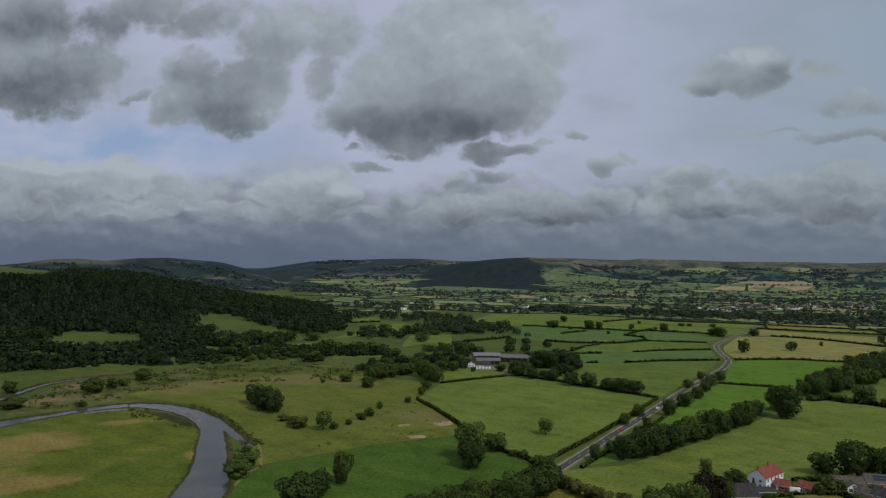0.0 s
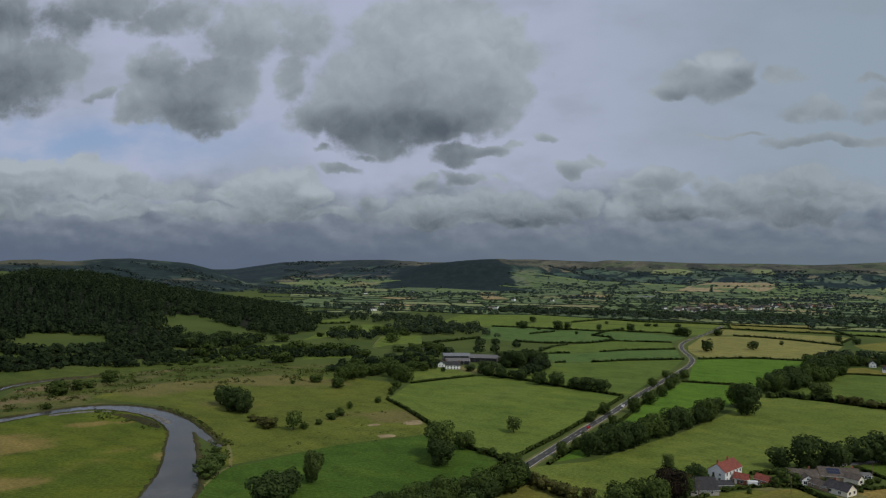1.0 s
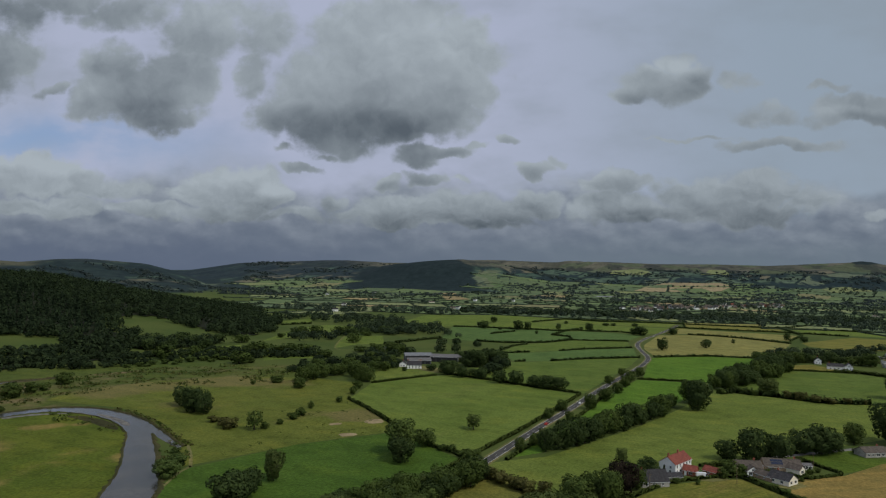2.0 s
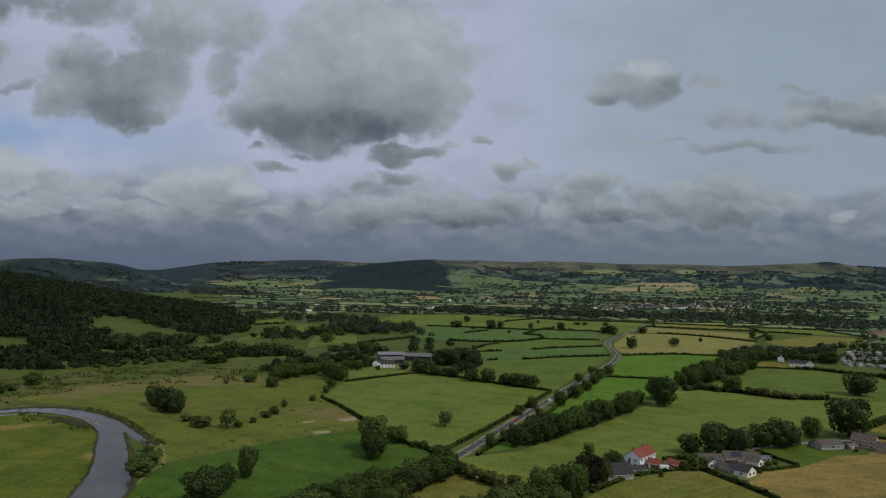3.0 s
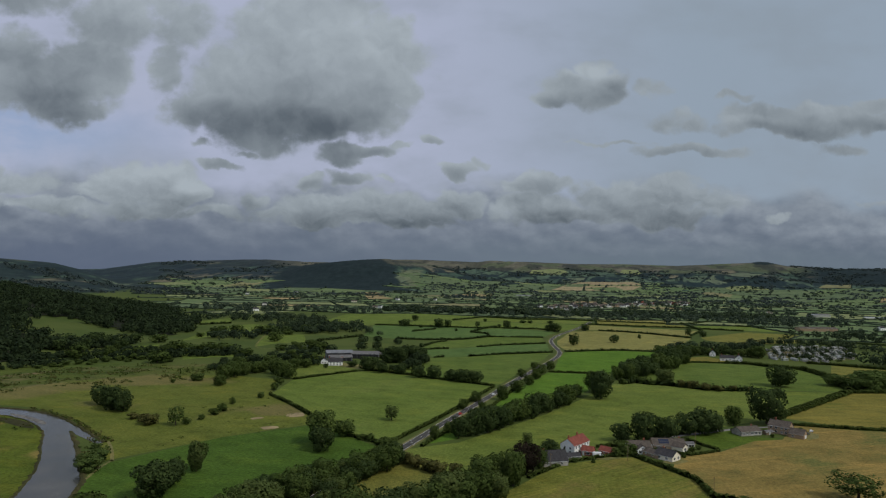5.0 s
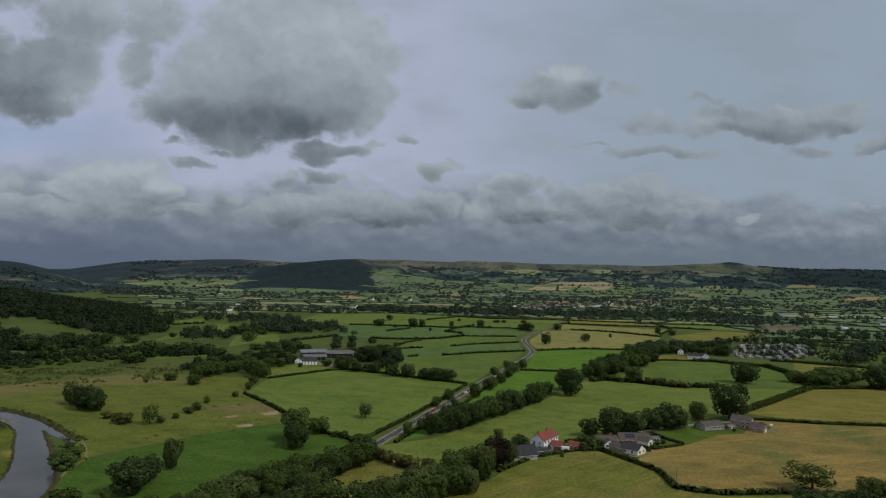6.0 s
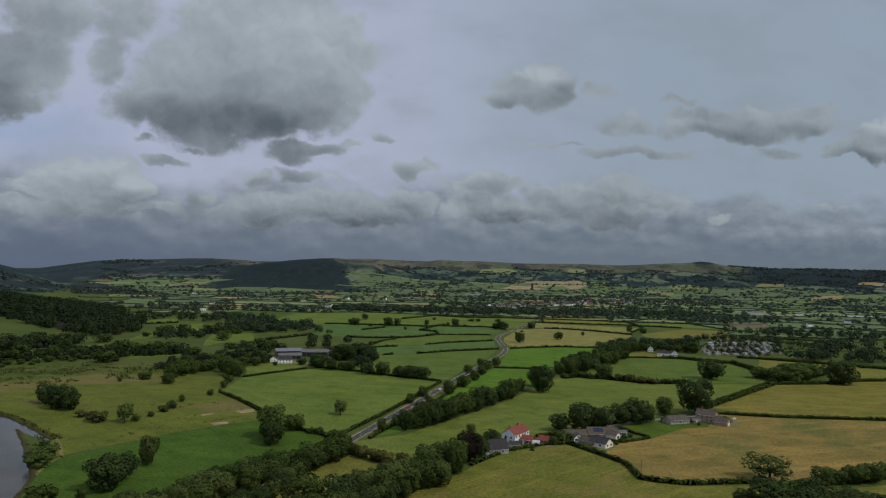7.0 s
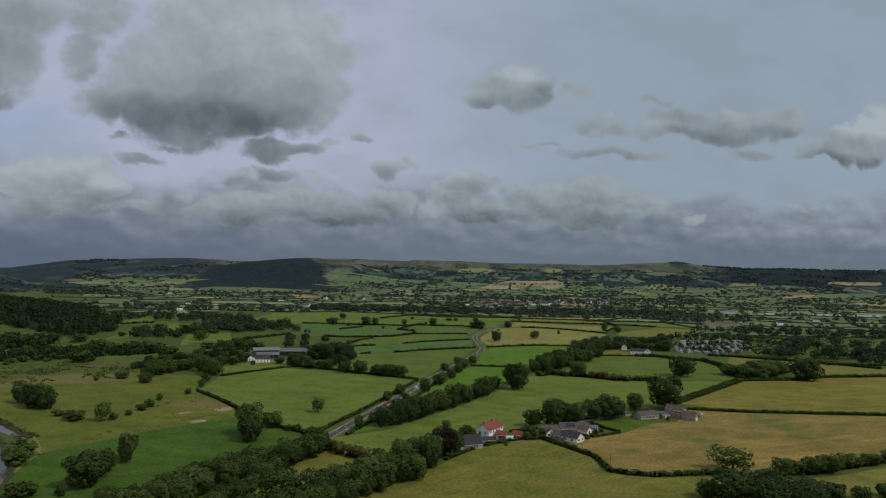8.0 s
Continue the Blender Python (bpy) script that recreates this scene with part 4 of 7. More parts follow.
sheet("shingle", rounded([(-346, 446), (-330, 441), (-312, 432), (-300, 422), (-304, 420), (-318, 430), (-340, 441)], 1), M["gravel"], 0.135, "stony riffle along the inside of the bend", "shingle")
sheet("shingle", [(-346, 436), (-318, 427), (-297, 408), (-310, 411), (-336, 424), (-362, 432)], M["earth"], 0.13, "weedy stones on the inside of the bend", "shingle", 1)
sheet("soil", [(-155, 490), (-149, 480), (-157, 473), (-164, 477), (-162, 487)], M["bare"], 0.09, "trodden bare soil by the hedge", "bare soil", 1)
sheet("soil", [(-162, 435), (-154, 441), (-158, 447), (-168, 441)], M["bare"], 0.09, "trodden bare soil on the field edge", "bare soil", 1)
sheet("soil", [(-180, 461), (-174, 467), (-178, 471), (-184, 465)], M["bare"], 0.09, "small bare patch in the pasture", "bare soil", 1)
ribbon("path", [(-212, 352), (-226, 374), (-238, 389)], 0.9, 0.12, M["verge"], "pale worn path along the bank", "path")
ribbon("path", [(-213, 354), (-212, 342), (-209, 331), (-204, 313)], 0.8, 0.12, M["verge"], "pale worn path along the bank", "path")
ribbon("path", [(205, 912), (224, 908), (240, 900)], 1.2, 0.10, M["verge"], "pale track to the white cottages", "path")
ribbon("path", [(-387, 1019), (-362, 928), (-338, 854), (-312, 856)], 1.1, 0.10, M["verge"], "pale farm track across the pasture", "path")

ROAD = [(-122, 174), (-107, 246), (-91, 322), (-75, 380), (-62, 435), (-49, 493), (-32, 560), (-12, 652), (20, 776), (35, 834), (45, 884), (49, 928), (43, 1000), (41, 1070), (52, 1146), (87, 1269), (122, 1406), (142, 1501)]
ribbon("road_verge", ROAD, 4.4, 0.085, M["verge"], "dry grass verge beside the road", "verge")
road = ribbon("road", ROAD, 2.75, 0.12, M["asphalt"], "two-lane grey asphalt country road", "road")
for off in (-2.55, 2.55):
    pts = rounded(ROAD, 2)
    line = [(x - dy * off, y + dx * off) for x, y, dx, dy in along(pts, 8.0)]
    ribbon("edge_line", line, 0.11, 0.13, M["line"], "", "", road, 0)
dash_mesh = None
for i, (x, y, dx, dy) in enumerate(along(rounded(ROAD, 2), 6.0)):
    if i % 2 and 370 < y < 1300:
        if dash_mesh is None:
            dash_mesh = mesh_of("centre_dash", [(-0.09, -1.5, 0.132), (0.09, -1.5, 0.132), (0.09, 1.5, 0.132), (-0.09, 1.5, 0.132)], [(0, 1, 2, 3)], M["line"])
        ob = new("centre_dash", dash_mesh)
        ob.parent = road
        ob.matrix_basis = Matrix.Translation((x, y, 0)) @ Matrix.Rotation(math.atan2(-dx, dy), 4, "Z")
ribbon("lane", [(64, 442), (84, 461), (104, 474), (128, 490), (151, 505), (168, 510), (186, 519)], 1.9, 0.10, M["concrete"], "narrow tarmac lane behind the houses", "lane")


# ---- leaves, trees, hedges ----
def leaf_quads(rng, c, n, size, jitter=0.55):
    """Leaf sprays as small quads round the centres c that face roughly along n."""
    k = len(c)
    lie = n / (np.linalg.norm(n, axis=1)[:, None] + 1e-9) + rng.normal(0, 0.16, (k, 3))
    n = n + rng.normal(0, jitter, (k, 3))
    n /= np.linalg.norm(n, axis=1)[:, None] + 1e-9
    t = np.cross(n, rng.normal(0, 1, (k, 3)))
    t /= np.linalg.norm(t, axis=1)[:, None] + 1e-9
    b = np.cross(n, t)
    s = (size * rng.uniform(0.65, 1.35, k) * 0.5)[:, None]
    q = np.stack([c - t * s - b * s * .8, c + t * s * .8 - b * s, c + t * s + b * s * .8, c - t * s * .8 + b * s], 1)
    return q.reshape(-1, 3), np.repeat(lie / np.linalg.norm(lie, axis=1)[:, None], 4, axis=0)


def quads_mesh(name, leaves, mat):
    q, lie = leaves
    me = bpy.data.meshes.new(name)
    k = len(q) // 4
    me.vertices.add(len(q))
    me.vertices.foreach_set("co", np.asarray(q, np.float32).ravel())
    me.loops.add(len(q))
    me.loops.foreach_set("vertex_index", np.arange(len(q), dtype=np.int32))
    me.polygons.add(k)
    me.polygons.foreach_set("loop_start", np.arange(0, len(q), 4, dtype=np.int32))
    me.polygons.foreach_set("use_smooth", np.ones(k, dtype=bool))
    me.update(calc_edges=True)
    me.normals_split_custom_set_from_vertices(lie)
    me.materials.append(mat)
    return me


def crown_leaves(rng, h, w, style, count, size):
    """Leaf centres and outward ways for one crown of height h and width w, its foot at the origin."""
    lobes = []
    if style == "conifer":
        z = rng.uniform(0.06, 1.0, count) ** 0.8
        a = rng.uniform(0, 2 * np.pi, count)
        r = (1.02 - z) * 0.5 * (0.72 + 0.28 * np.sin(z * 40 + a * 2)) * rng.uniform(0.6, 1.0, count)
        c = np.stack([np.cos(a) * r * w, np.sin(a) * r * w, z * h], 1)
        n = np.stack([np.cos(a), np.sin(a), np.full(count, 0.7)], 1)
        return c, n
    low, kn = {"broad": (0.13, 19), "bush": (0.03, 12), "tall": (0.12, 18), "sparse": (0.28, 12), "willow": (0.06, 18)}[style]
    for i in range(kn):
        f = (i + 0.5) / kn
        z = low + (0.90 - low) * f
        prof = math.sin(math.pi * min(1, max(0.0, (z - low * 0.5) / (1.12 - low * 0.5)))) ** (0.5 if style != "tall" else 0.45)
        a = i * 2.39996 + rng.uniform(-0.5, 0.5)
        rad = prof * 0.34 * rng.uniform(0.5, 1.08)
        lobes.append((math.cos(a) * rad, math.sin(a) * rad, z, rng.uniform(0.10, 0.215) * (0.7 + 0.5 * prof)))
    lobes.append((0, 0, 0.6, 0.24))
    lobes.append((rng.uniform(-.06, .06), rng.uniform(-.06, .06), 0.84, 0.14))
    L = np.array(lobes)
    share = L[:, 3] ** 2 / (L[:, 3] ** 2).sum()
    pick = rng.choice(len(L), int(count * 1.9), p=share)
    d = rng.normal(0, 1, (len(pick), 3))
    d /= np.linalg.norm(d, axis=1)[:, None]
    p = L[pick, :3] + d * L[pick, 3:4] * rng.uniform(0.72, 1.06, (len(pick), 1)) * np.array([1, 1, 0.95])
    gap = np.linalg.norm(p[:, None, :] - L[None, :, :3], axis=2) / L[None, :, 3]
    keep = (gap.min(1) > 0.68) & (p[:, 2] > low * 0.45) & (p[:, 2] < 1.0)
    p, d = p[keep][:count], d[keep][:count]
    swell = (p - np.array([0, 0, 0.5])) * np.array([1.6, 1.6, 1.3])
    return p * np.array([w, w, h]), d * 0.75 + swell + np.array([0, 0, 0.15])


def limb(bm, p, q, r0, r1, sides=7):
    d = (Vector(q) - Vector(p))
    m = d.to_track_quat("Z", "Y").to_matrix().to_4x4()
    r = bmesh.ops.create_cone(bm, cap_ends=True, segments=sides, radius1=r0, radius2=r1, depth=d.length)
    bmesh.ops.transform(bm, verts=r["verts"], matrix=Matrix.Translation((Vector(p) + Vector(q)) / 2) @ m)


def trunk_mesh(rng, h, w, style):
    bm = bmesh.new()
    r = h * 0.022 + 0.06
    top = h * (0.9 if style == "conifer" else 0.55)
    lean = (rng.uniform(-.02, .02) * h, rng.uniform(-.02, .02) * h)
    limb(bm, (0, 0, -0.3), (lean[0], lean[1], top * 0.5), r * 1.25, r * 0.8)
    limb(bm, (lean[0], lean[1], top * 0.5), (lean[0] * 2, lean[1] * 2, top), r * 0.8, r * 0.35)
    if style != "conifer":
        for i in range(5):
            a = i * 1.256 + rng.uniform(-0.4, 0.4)
            z = top * rng.uniform(0.4, 0.85)
            limb(bm, (lean[0], lean[1], z), (math.cos(a) * w * 0.28, math.sin(a) * w * 0.28, z + h * rng.uniform(0.12, 0.28)), r * 0.5, r * 0.15, 5)
    me = bpy.data.meshes.new("trunk")
    bm.to_mesh(me)
    bm.free()
    me.materials.append(BARK)
    return me


TEMPLATES = {}


def template(style, leaf, size, variant):
    """Meshes of one kind of tree, shared by all its repeats. size: s, m, l or f (seen from far)."""
    key = (style, leaf, size, variant)
    if key not in TEMPLATES:
        seed = sum(map(ord, style + leaf + size)) * 7 + variant
        rng = np.random.default_rng(seed)
        h, w, count, leafsize = {"s": (6, 7, 900, 0.50), "m": (13, 13, 1900, 0.70), "l": (20, 20, 3200, 0.88), "f": (14, 16, 560, 1.30), "n": (13, 13, 3100, 0.53)}[size]
        if style == "sparse":
            count = int(count * 0.45)
        c, n = crown_leaves(rng, h, w, style, count, leafsize)
        crown = quads_mesh("crown", leaf_quads(rng, c, n, leafsize), LEAF[leaf])
        TEMPLATES[key] = (h, w, trunk_mesh(rng, h, w, style), crown)
    return TEMPLATES[key]


planted = 0


def tree(x, y, h, w, style="broad", leaf="oak", label="", category="tree", group="", far=False):
    """One tree or bush: an Empty at its foot with a trunk and a crown."""
    global planted
    planted += 1
    h, w = h * 0.92, w * 1.12
    size = "f" if far else "s" if h < 8 else "n" if h < 17 and y < 420 else "m" if h < 16 else "l"
    th, tw, trunk, crown = template(style, leaf, size, planted % 4)
    ob = new("bush" if category == "bush" else "tree")
    rot = planted * 2.4
    ob.matrix_basis = Matrix.Translation((x, y, float(height(x, y)))) @ Matrix.Rotation(rot, 4, "Z") @ Matrix.Diagonal((w / tw, w / tw, h / th, 1))
    for n, me in (("trunk", trunk), ("crown", crown)):
        o = new(n, me)
        o.parent = ob
    return tagged(ob, label or "broad leafy green tree in full summer leaf", category, group)


def trees(rows, style="broad", leaf="oak", label="", category="tree", group="", far=False):
    for x, y, h, w in rows:
        tree(x, y, h, w, style, leaf, label, category, group, far)


def belt(points, step, h, w, spread, seed, kinds, label, group):
    """A belt of trees of mixed kinds along a line."""
    rng = random.Random(seed)
    for x, y, dx, dy in along(points, step):
        o = rng.uniform(-spread, spread)
        style, leaf = rng.choice(kinds)
        f = rng.uniform(0.66, 1.22)
        tree(x - dy * o, y + dx * o, h * f, w * f * rng.uniform(0.85, 1.15), style, leaf, label, "tree", group)


def hedge(points, h=2.0, w=2.0, dense=9, seed=0, label="trimmed field hedge of dense green leaves", leaf="hedge", wild=0.25):
    """A field hedge: an uneven core under a skin of leaf sprays, as one mesh."""
    rng = np.random.default_rng(seed + int(abs(points[0][0]) * 7 + abs(points[0][1])))
    pts = along(points, 2.0)
    verts, faces, out, cs, ns = [], [], [], [], []
    for i, (x, y, dx, dy) in enumerate(pts):
        z0 = float(height(x, y))
        hh = h * (1 + wild * rng.uniform(-1, 1))
        ww = w * 0.5 * (1 + wild * rng.uniform(-1, 1))
        for s, z in ((-1, -0.2), (-0.95, 0.6), (-0.5, 0.9), (0.5, 0.9), (0.95, 0.6), (1, -0.2)):
            verts.append((x - dy * s * ww * .8, y + dx * s * ww * .8, z0 + z * hh * .84))
            out.append(Vector((-dy * s, dx * s, max(0.1, z))).normalized())
        if i:
            a = 6 * i
            for c in range(5):
                faces.append((a - 6 + c, a - 5 + c, a + 1 + c, a + c))
            k = max(1, int(dense * 2.0 * (h + w) / 4.5))
            f, e = rng.uniform(-1, 0, k), rng.uniform(0, math.pi, k)
            cx, cz = np.cos(e) * ww, np.sin(e) ** 0.6 * hh
            px, py = x + dx * 2 * f - dy * cx, y + dy * 2 * f + dx * cx
            cs.append(np.stack([px, py, z0 + cz], 1))
            ns.append(np.stack([-dy * np.cos(e), dx * np.cos(e), np.sin(e)], 1))
    c, n = np.concatenate(cs), np.concatenate(ns)
    q, lie = leaf_quads(rng, c, n, 0.58 if dense > 6 else 1.2)
    base = len(verts)
    verts += [tuple(p) for p in q]
    faces += [tuple(range(base + 4 * i, base + 4 * i + 4)) for i in range(len(q) // 4)]
    me = mesh_of("hedge", verts, faces, LEAF[leaf], True)
    me.normals_split_custom_set_from_vertices(np.concatenate([np.array(out), lie]))
    ob = new("hedge", me)
    return tagged(ob, label, "hedge", "field hedges")


def low_hedge(points, h, seed):
    return hedge(points, h * 1.05, h * 1.15, 4, 50 + seed, "low dark hedge between distant fields", "dark", 0.4)


hedge([(-202, 550), (-175, 519), (-146, 481), (-139, 467)], 2.24, 2.52, 17, 0)
hedge([(-209, 628), (-188, 661), (-165, 692)], 1.84, 2.10, 17, 1)
hedge([(-155, 703), (-106, 679), (-72, 660), (-25, 635)], 2.24, 2.31, 17, 2)
hedge([(-25, 632), (-47, 534), (-61, 476), (-80, 409), (-87, 380)], 2.04, 2.31, 17, 3)
hedge([(-3, 642), (-22, 545), (-39, 486), (-53, 431), (-58, 412)], 1.94, 2.10, 17, 4)
hedge([(-80, 409), (-91, 422), (-103, 428), (-117, 439)], 2.24, 2.94, 17, 5)
hedge([(26, 736), (51, 736), (86, 736)], 1.94, 2.10, 17, 6)
hedge([(62, 416), (77, 392), (87, 376), (89, 348), (97, 344), (110, 342), (142, 348)], 2.35, 2.94, 17, 7)
hedge([(3, 362), (12, 376), (25, 396), (48, 411), (62, 416)], 1.63, 1.89, 17, 8)
hedge([(186, 544), (238, 608), (291, 673)], 3.26, 7.35, 17, 9)
hedge([(291, 673), (351, 686), (392, 709), (464, 726), (609, 754)], 3.06, 4.20, 17, 10)
hedge([(294, 677), (302, 708), (315, 768), (310, 825)], 4.08, 5.78, 17, 11)
hedge([(310, 825), (280, 841), (264, 861), (238, 861)], 3.57, 4.73, 17, 12)
hedge([(184, 857), (210, 861), (238, 861)], 1.84, 2.10, 17, 13)
hedge([(188, 521), (206, 518), (229, 515), (280, 515), (332, 515), (609, 515)], 2.24, 2.52, 17, 14)
hedge([(100, 464), (109, 448), (116, 438)], 1.73, 1.89, 17, 15)
hedge([(87, 425), (96, 423), (115, 436)], 1.43, 1.89, 17, 16)
hedge([(373, 744), (420, 815)], 3.57, 5.25, 17, 17)
hedge([(44, 431), (61, 438), (84, 465), (104, 478)], 2.04, 2.52, 17, 18)
hedge([(177, 349), (188, 352), (203, 357), (223, 368), (238, 374), (268, 389)], 3.67, 4.73, 17, 19)
hedge([(338, 886), (364, 880), (425, 845), (455, 831), (502, 790)], 3.06, 4.20, 17, 20)
low_hedge([(55, 924), (86, 944), (125, 963), (178, 963)], 2.2, 0)
low_hedge([(-62, 948), (-30, 982), (33, 1025)], 2.0, 1)
low_hedge([(-65, 842), (-28, 874), (38, 914)], 2.2, 2)
low_hedge([(-52, 1099), (32, 1115)], 2.0, 3)
low_hedge([(-36, 1270), (26, 1279), (62, 1234)], 2.2, 4)
low_hedge([(135, 1276), (181, 1267), (220, 1241), (274, 1183)], 2.6, 5)
low_hedge([(130, 1428), (218, 1411), (310, 1404), (412, 1366)], 2.4, 6)
low_hedge([(283, 1225), (331, 1341), (336, 1537)], 2.4, 7)
low_hedge([(-132, 895), (-97, 919)], 2.2, 8)
low_hedge([(-104, 821), (-93, 829)], 2.2, 9)
low_hedge([(-187, 1022), (-139, 1021), (-88, 1045), (-52, 1099), (-58, 1151), (-87, 1169), (-70, 1251), (-49, 1304)], 2.6, 10)
low_hedge([(-135, 924), (-125, 987), (-110, 1014)], 2.2, 11)
low_hedge([(-271, 1262), (-223, 1267), (-161, 1260), (-122, 1262), (-71, 1250)], 2.4, 12)
low_hedge([(-71, 1270), (-7, 1288)], 2.4, 13)
low_hedge([(-145, 1436), (-86, 1559), (-6, 1521), (122, 1543)], 2.6, 14)
low_hedge([(-184, 1150), (-152, 1212)], 2.4, 15)
low_hedge([(-297, 935), (-277, 979), (-244, 1050)], 3.0, 16)
low_hedge([(-399, 786), (-348, 822)], 3.0, 17)
low_hedge([(-560, 1159), (-523, 1205)], 3.0, 18)
low_hedge([(499, 1199), (526, 1170), (576, 1148)], 2.6, 19)
low_hedge([(641, 1163), (716, 1214), (795, 1250)], 2.6, 20)
low_hedge([(452, 818), (526, 821), (667, 826)], 2.6, 21)
low_hedge([(-85, 1559), (140, 1535), (335, 1506), (560, 1474)], 2.4, 22)
low_hedge([(148, 1425), (156, 1535), (168, 1650)], 2.4, 23)
low_hedge([(335, 1506), (425, 1630)], 2.4, 24)

# ---- trees of the near valley ----
trees([(-306, 486, 15.5, 14.5), (-287, 471, 18.0, 18.1), (-277, 467, 14.9, 13.0)], "broad", "dark", "dense dark clump of broadleaf trees in the pasture")
trees([(-257, 447, 4.9, 8.7), (-246, 441, 5.2, 8.7), (-238, 434, 7.5, 12.3)], "bush", "brown", "low brownish thorn thicket in the pasture", "bush")
tree(-221.4, 435.0, 13.5, 11.6, "sparse", "oak", "half-dead pale tree with thin foliage")
trees([(-216, 439, 4.8, 5.2), (-213, 454, 3.9, 5.4), (-212, 471, 5.1, 8.0), (-211, 483, 5.9, 8.3), (-215, 508, 5.9, 4.3), (-204, 536, 5.2, 6.5), (-304, 587, 4.2, 4.8), (-290, 602, 6.7, 13.3)], "bush", "oak", "small dark thorn bush in the pasture", "bush")
trees([(-161, 301, 17.5, 17.5), (-164, 317, 12.8, 14.5), (-165, 329, 11.3, 10.9)], "broad", "dark", "dark broadleaf tree standing in the green field")
tree(-161.5, 343.1, 16.7, 10.4, "tall", "ash", "tall narrow ragged tree in the green field")
trees([(-165, 290, 4.8, 5.2), (-181, 286, 7.0, 12.8)], "bush", "hedge", "rough green bush at the field edge", "bush")
trees([(-213, 335, 9.0, 14.5), (-219, 352, 6.1, 10.2), (-226, 362, 4.3, 7.2), (-236, 374, 3.2, 5.8)], "bush", "willow", "pale willow scrub on the river island", "bush")
tree(-112.4, 392.2, 15.2, 15.2, "broad", "dark", "dark dense tree before a taller one")
tree(-116.7, 407.4, 21.0, 17.8, "broad", "oak", "tall oak at the hedge corner")
tree(-108.3, 428.3, 10.7, 12.0, "broad", "oak", "round tree beside the tall oak")
trees([(-90, 419, 5.2, 5.8), (-96, 422, 3.8, 5.8), (-81, 411, 4.9, 8.7), (-75, 400, 8.7, 8.7)], "bush", "oak", "hedge bush at the field corner", "bush")
tree(-88.5, 478.5, 10.9, 11.6, "sparse", "ash", "thin see-through thorn tree in the grazed field")
trees([(-44, 526, 8.7, 7.2), (-36, 557, 9.1, 9.1), (-29, 520, 8.1, 6.7), (-53, 432, 9.1, 6.7), (-46, 449, 7.8, 6.7), (-16, 570, 12.8, 9.4), (-4, 609, 11.5, 11.5), (6, 647, 10.2, 10.2), (13, 684, 11.6, 10.2), (19, 718, 11.6, 10.2), (-1, 696, 8.7, 8.7), (29, 754, 10.2, 10.2), (12, 757, 8.0, 8.7)], "broad", "oak", "roadside tree in the verge hedge", "tree", "roadside trees")
trees([(-155, 699, 15.8, 18.3), (-139, 689, 11.9, 13.0), (-119, 684, 10.6, 10.9), (-99, 667, 13.2, 13.0), (-84, 664, 13.6, 14.8), (-66, 657, 11.2, 13.5), (-55, 652, 12.2, 16.7), (-43, 651, 12.2, 13.3)], "broad", "dark", "rounded tree in the field hedge", "tree", "hedgerow trees")
trees([(-138, 766, 19.7, 21.0), (-125, 795, 17.7, 17.7), (-146, 770, 14.6, 15.9), (-113, 783, 15.9, 15.9), (-167, 813, 11.2, 11.2), (-202, 708, 4.9, 4.9), (-177, 721, 7.2, 11.6)], "broad", "dark", "dark tree sheltering the farm", "tree", "farm trees")
tree(64.1, 593.0, 25.4, 18.8, "broad", "dark", "tall layered dark tree in the pasture corner")
tree(62.4, 623.5, 20.3, 17.4, "broad", "oak", "broad oak behind the layered tree")
trees([(94, 677, 5.5, 7.8), (107, 690, 8.1, 7.1), (113, 684, 5.9, 10.0), (120, 679, 4.9, 9.0)], "bush", "oak", "dark bush along the old hedge line", "bush")
tree(135.7, 693.1, 14.5, 21.5, "willow", "ash", "spreading grey-green tree by the old hedge")
trees([(145, 670, 7.2, 8.7), (154, 666, 8.0, 11.6), (164, 660, 6.7, 11.6), (174, 657, 5.8, 11.6), (188, 660, 5.5, 8.7), (202, 663, 4.3, 5.8)], "bush", "brown", "thick dark scrub along the old hedge line", "bush")
hedge([(92, 676), (107, 688), (120, 681), (145, 672), (164, 661), (188, 661), (206, 664)], 4.2, 6.5, 10, 131, "dense overgrown thicket along the old hedge line", "dark", 0.5)
tree(241.6, 697.4, 21.0, 24.2, "broad", "dark", "big round oak alone in the deep green pasture")
tree(170.2, 521.1, 27.6, 25.4, "broad", "dark", "very large oak behind the lane houses")
tree(145.0, 511.3, 13.9, 12.5, "broad", "oak", "medium tree beside the very large oak")
trees([(297, 713, 12.5, 20.3), (308, 697, 15.8, 22.0), (319, 692, 18.8, 24.0), (331, 704, 18.4, 24.2), (343, 716, 17.4, 23.2), (356, 732, 14.9, 23.2), (325, 720, 16, 22), (368, 742, 9, 15)], "willow", "willow", "large grey-green willow clump", "tree", "willow clump")
tree(363.9, 687.3, 24.6, 29.0, "broad", "dark", "large dark oak in the hedge")
trees([(61, 450, 12.0, 12.5), (75, 450, 19.4, 17.4), (89, 455, 17.1, 14.5), (108, 477, 15.4, 15.4), (118, 480, 18.1, 17.4), (126, 486, 13.0, 13.0)], "broad", "dark", "dark tree in the row behind the bungalows", "tree", "trees behind the bungalows")
tree(2.2, 368.3, 17.8, 13.8, "broad", "copper", "dark purple copper beech at the garden edge")
trees([(-4, 348, 18.7, 13.0), (-12, 357, 14.5, 11.6), (9, 380, 11.6, 10.2)], "broad", "oak", "leafy tree at the end of the belt", "tree", "garden trees")
tree(3.3, 421.4, 9.9, 5.8, "tall", "ash", "thin ragged tree behind the garden")
trees([(16, 406, 10.0, 11.6), (7, 400, 8.0, 10.2)], "broad", "dark", "dark garden tree beside the white house", "tree", "garden trees")
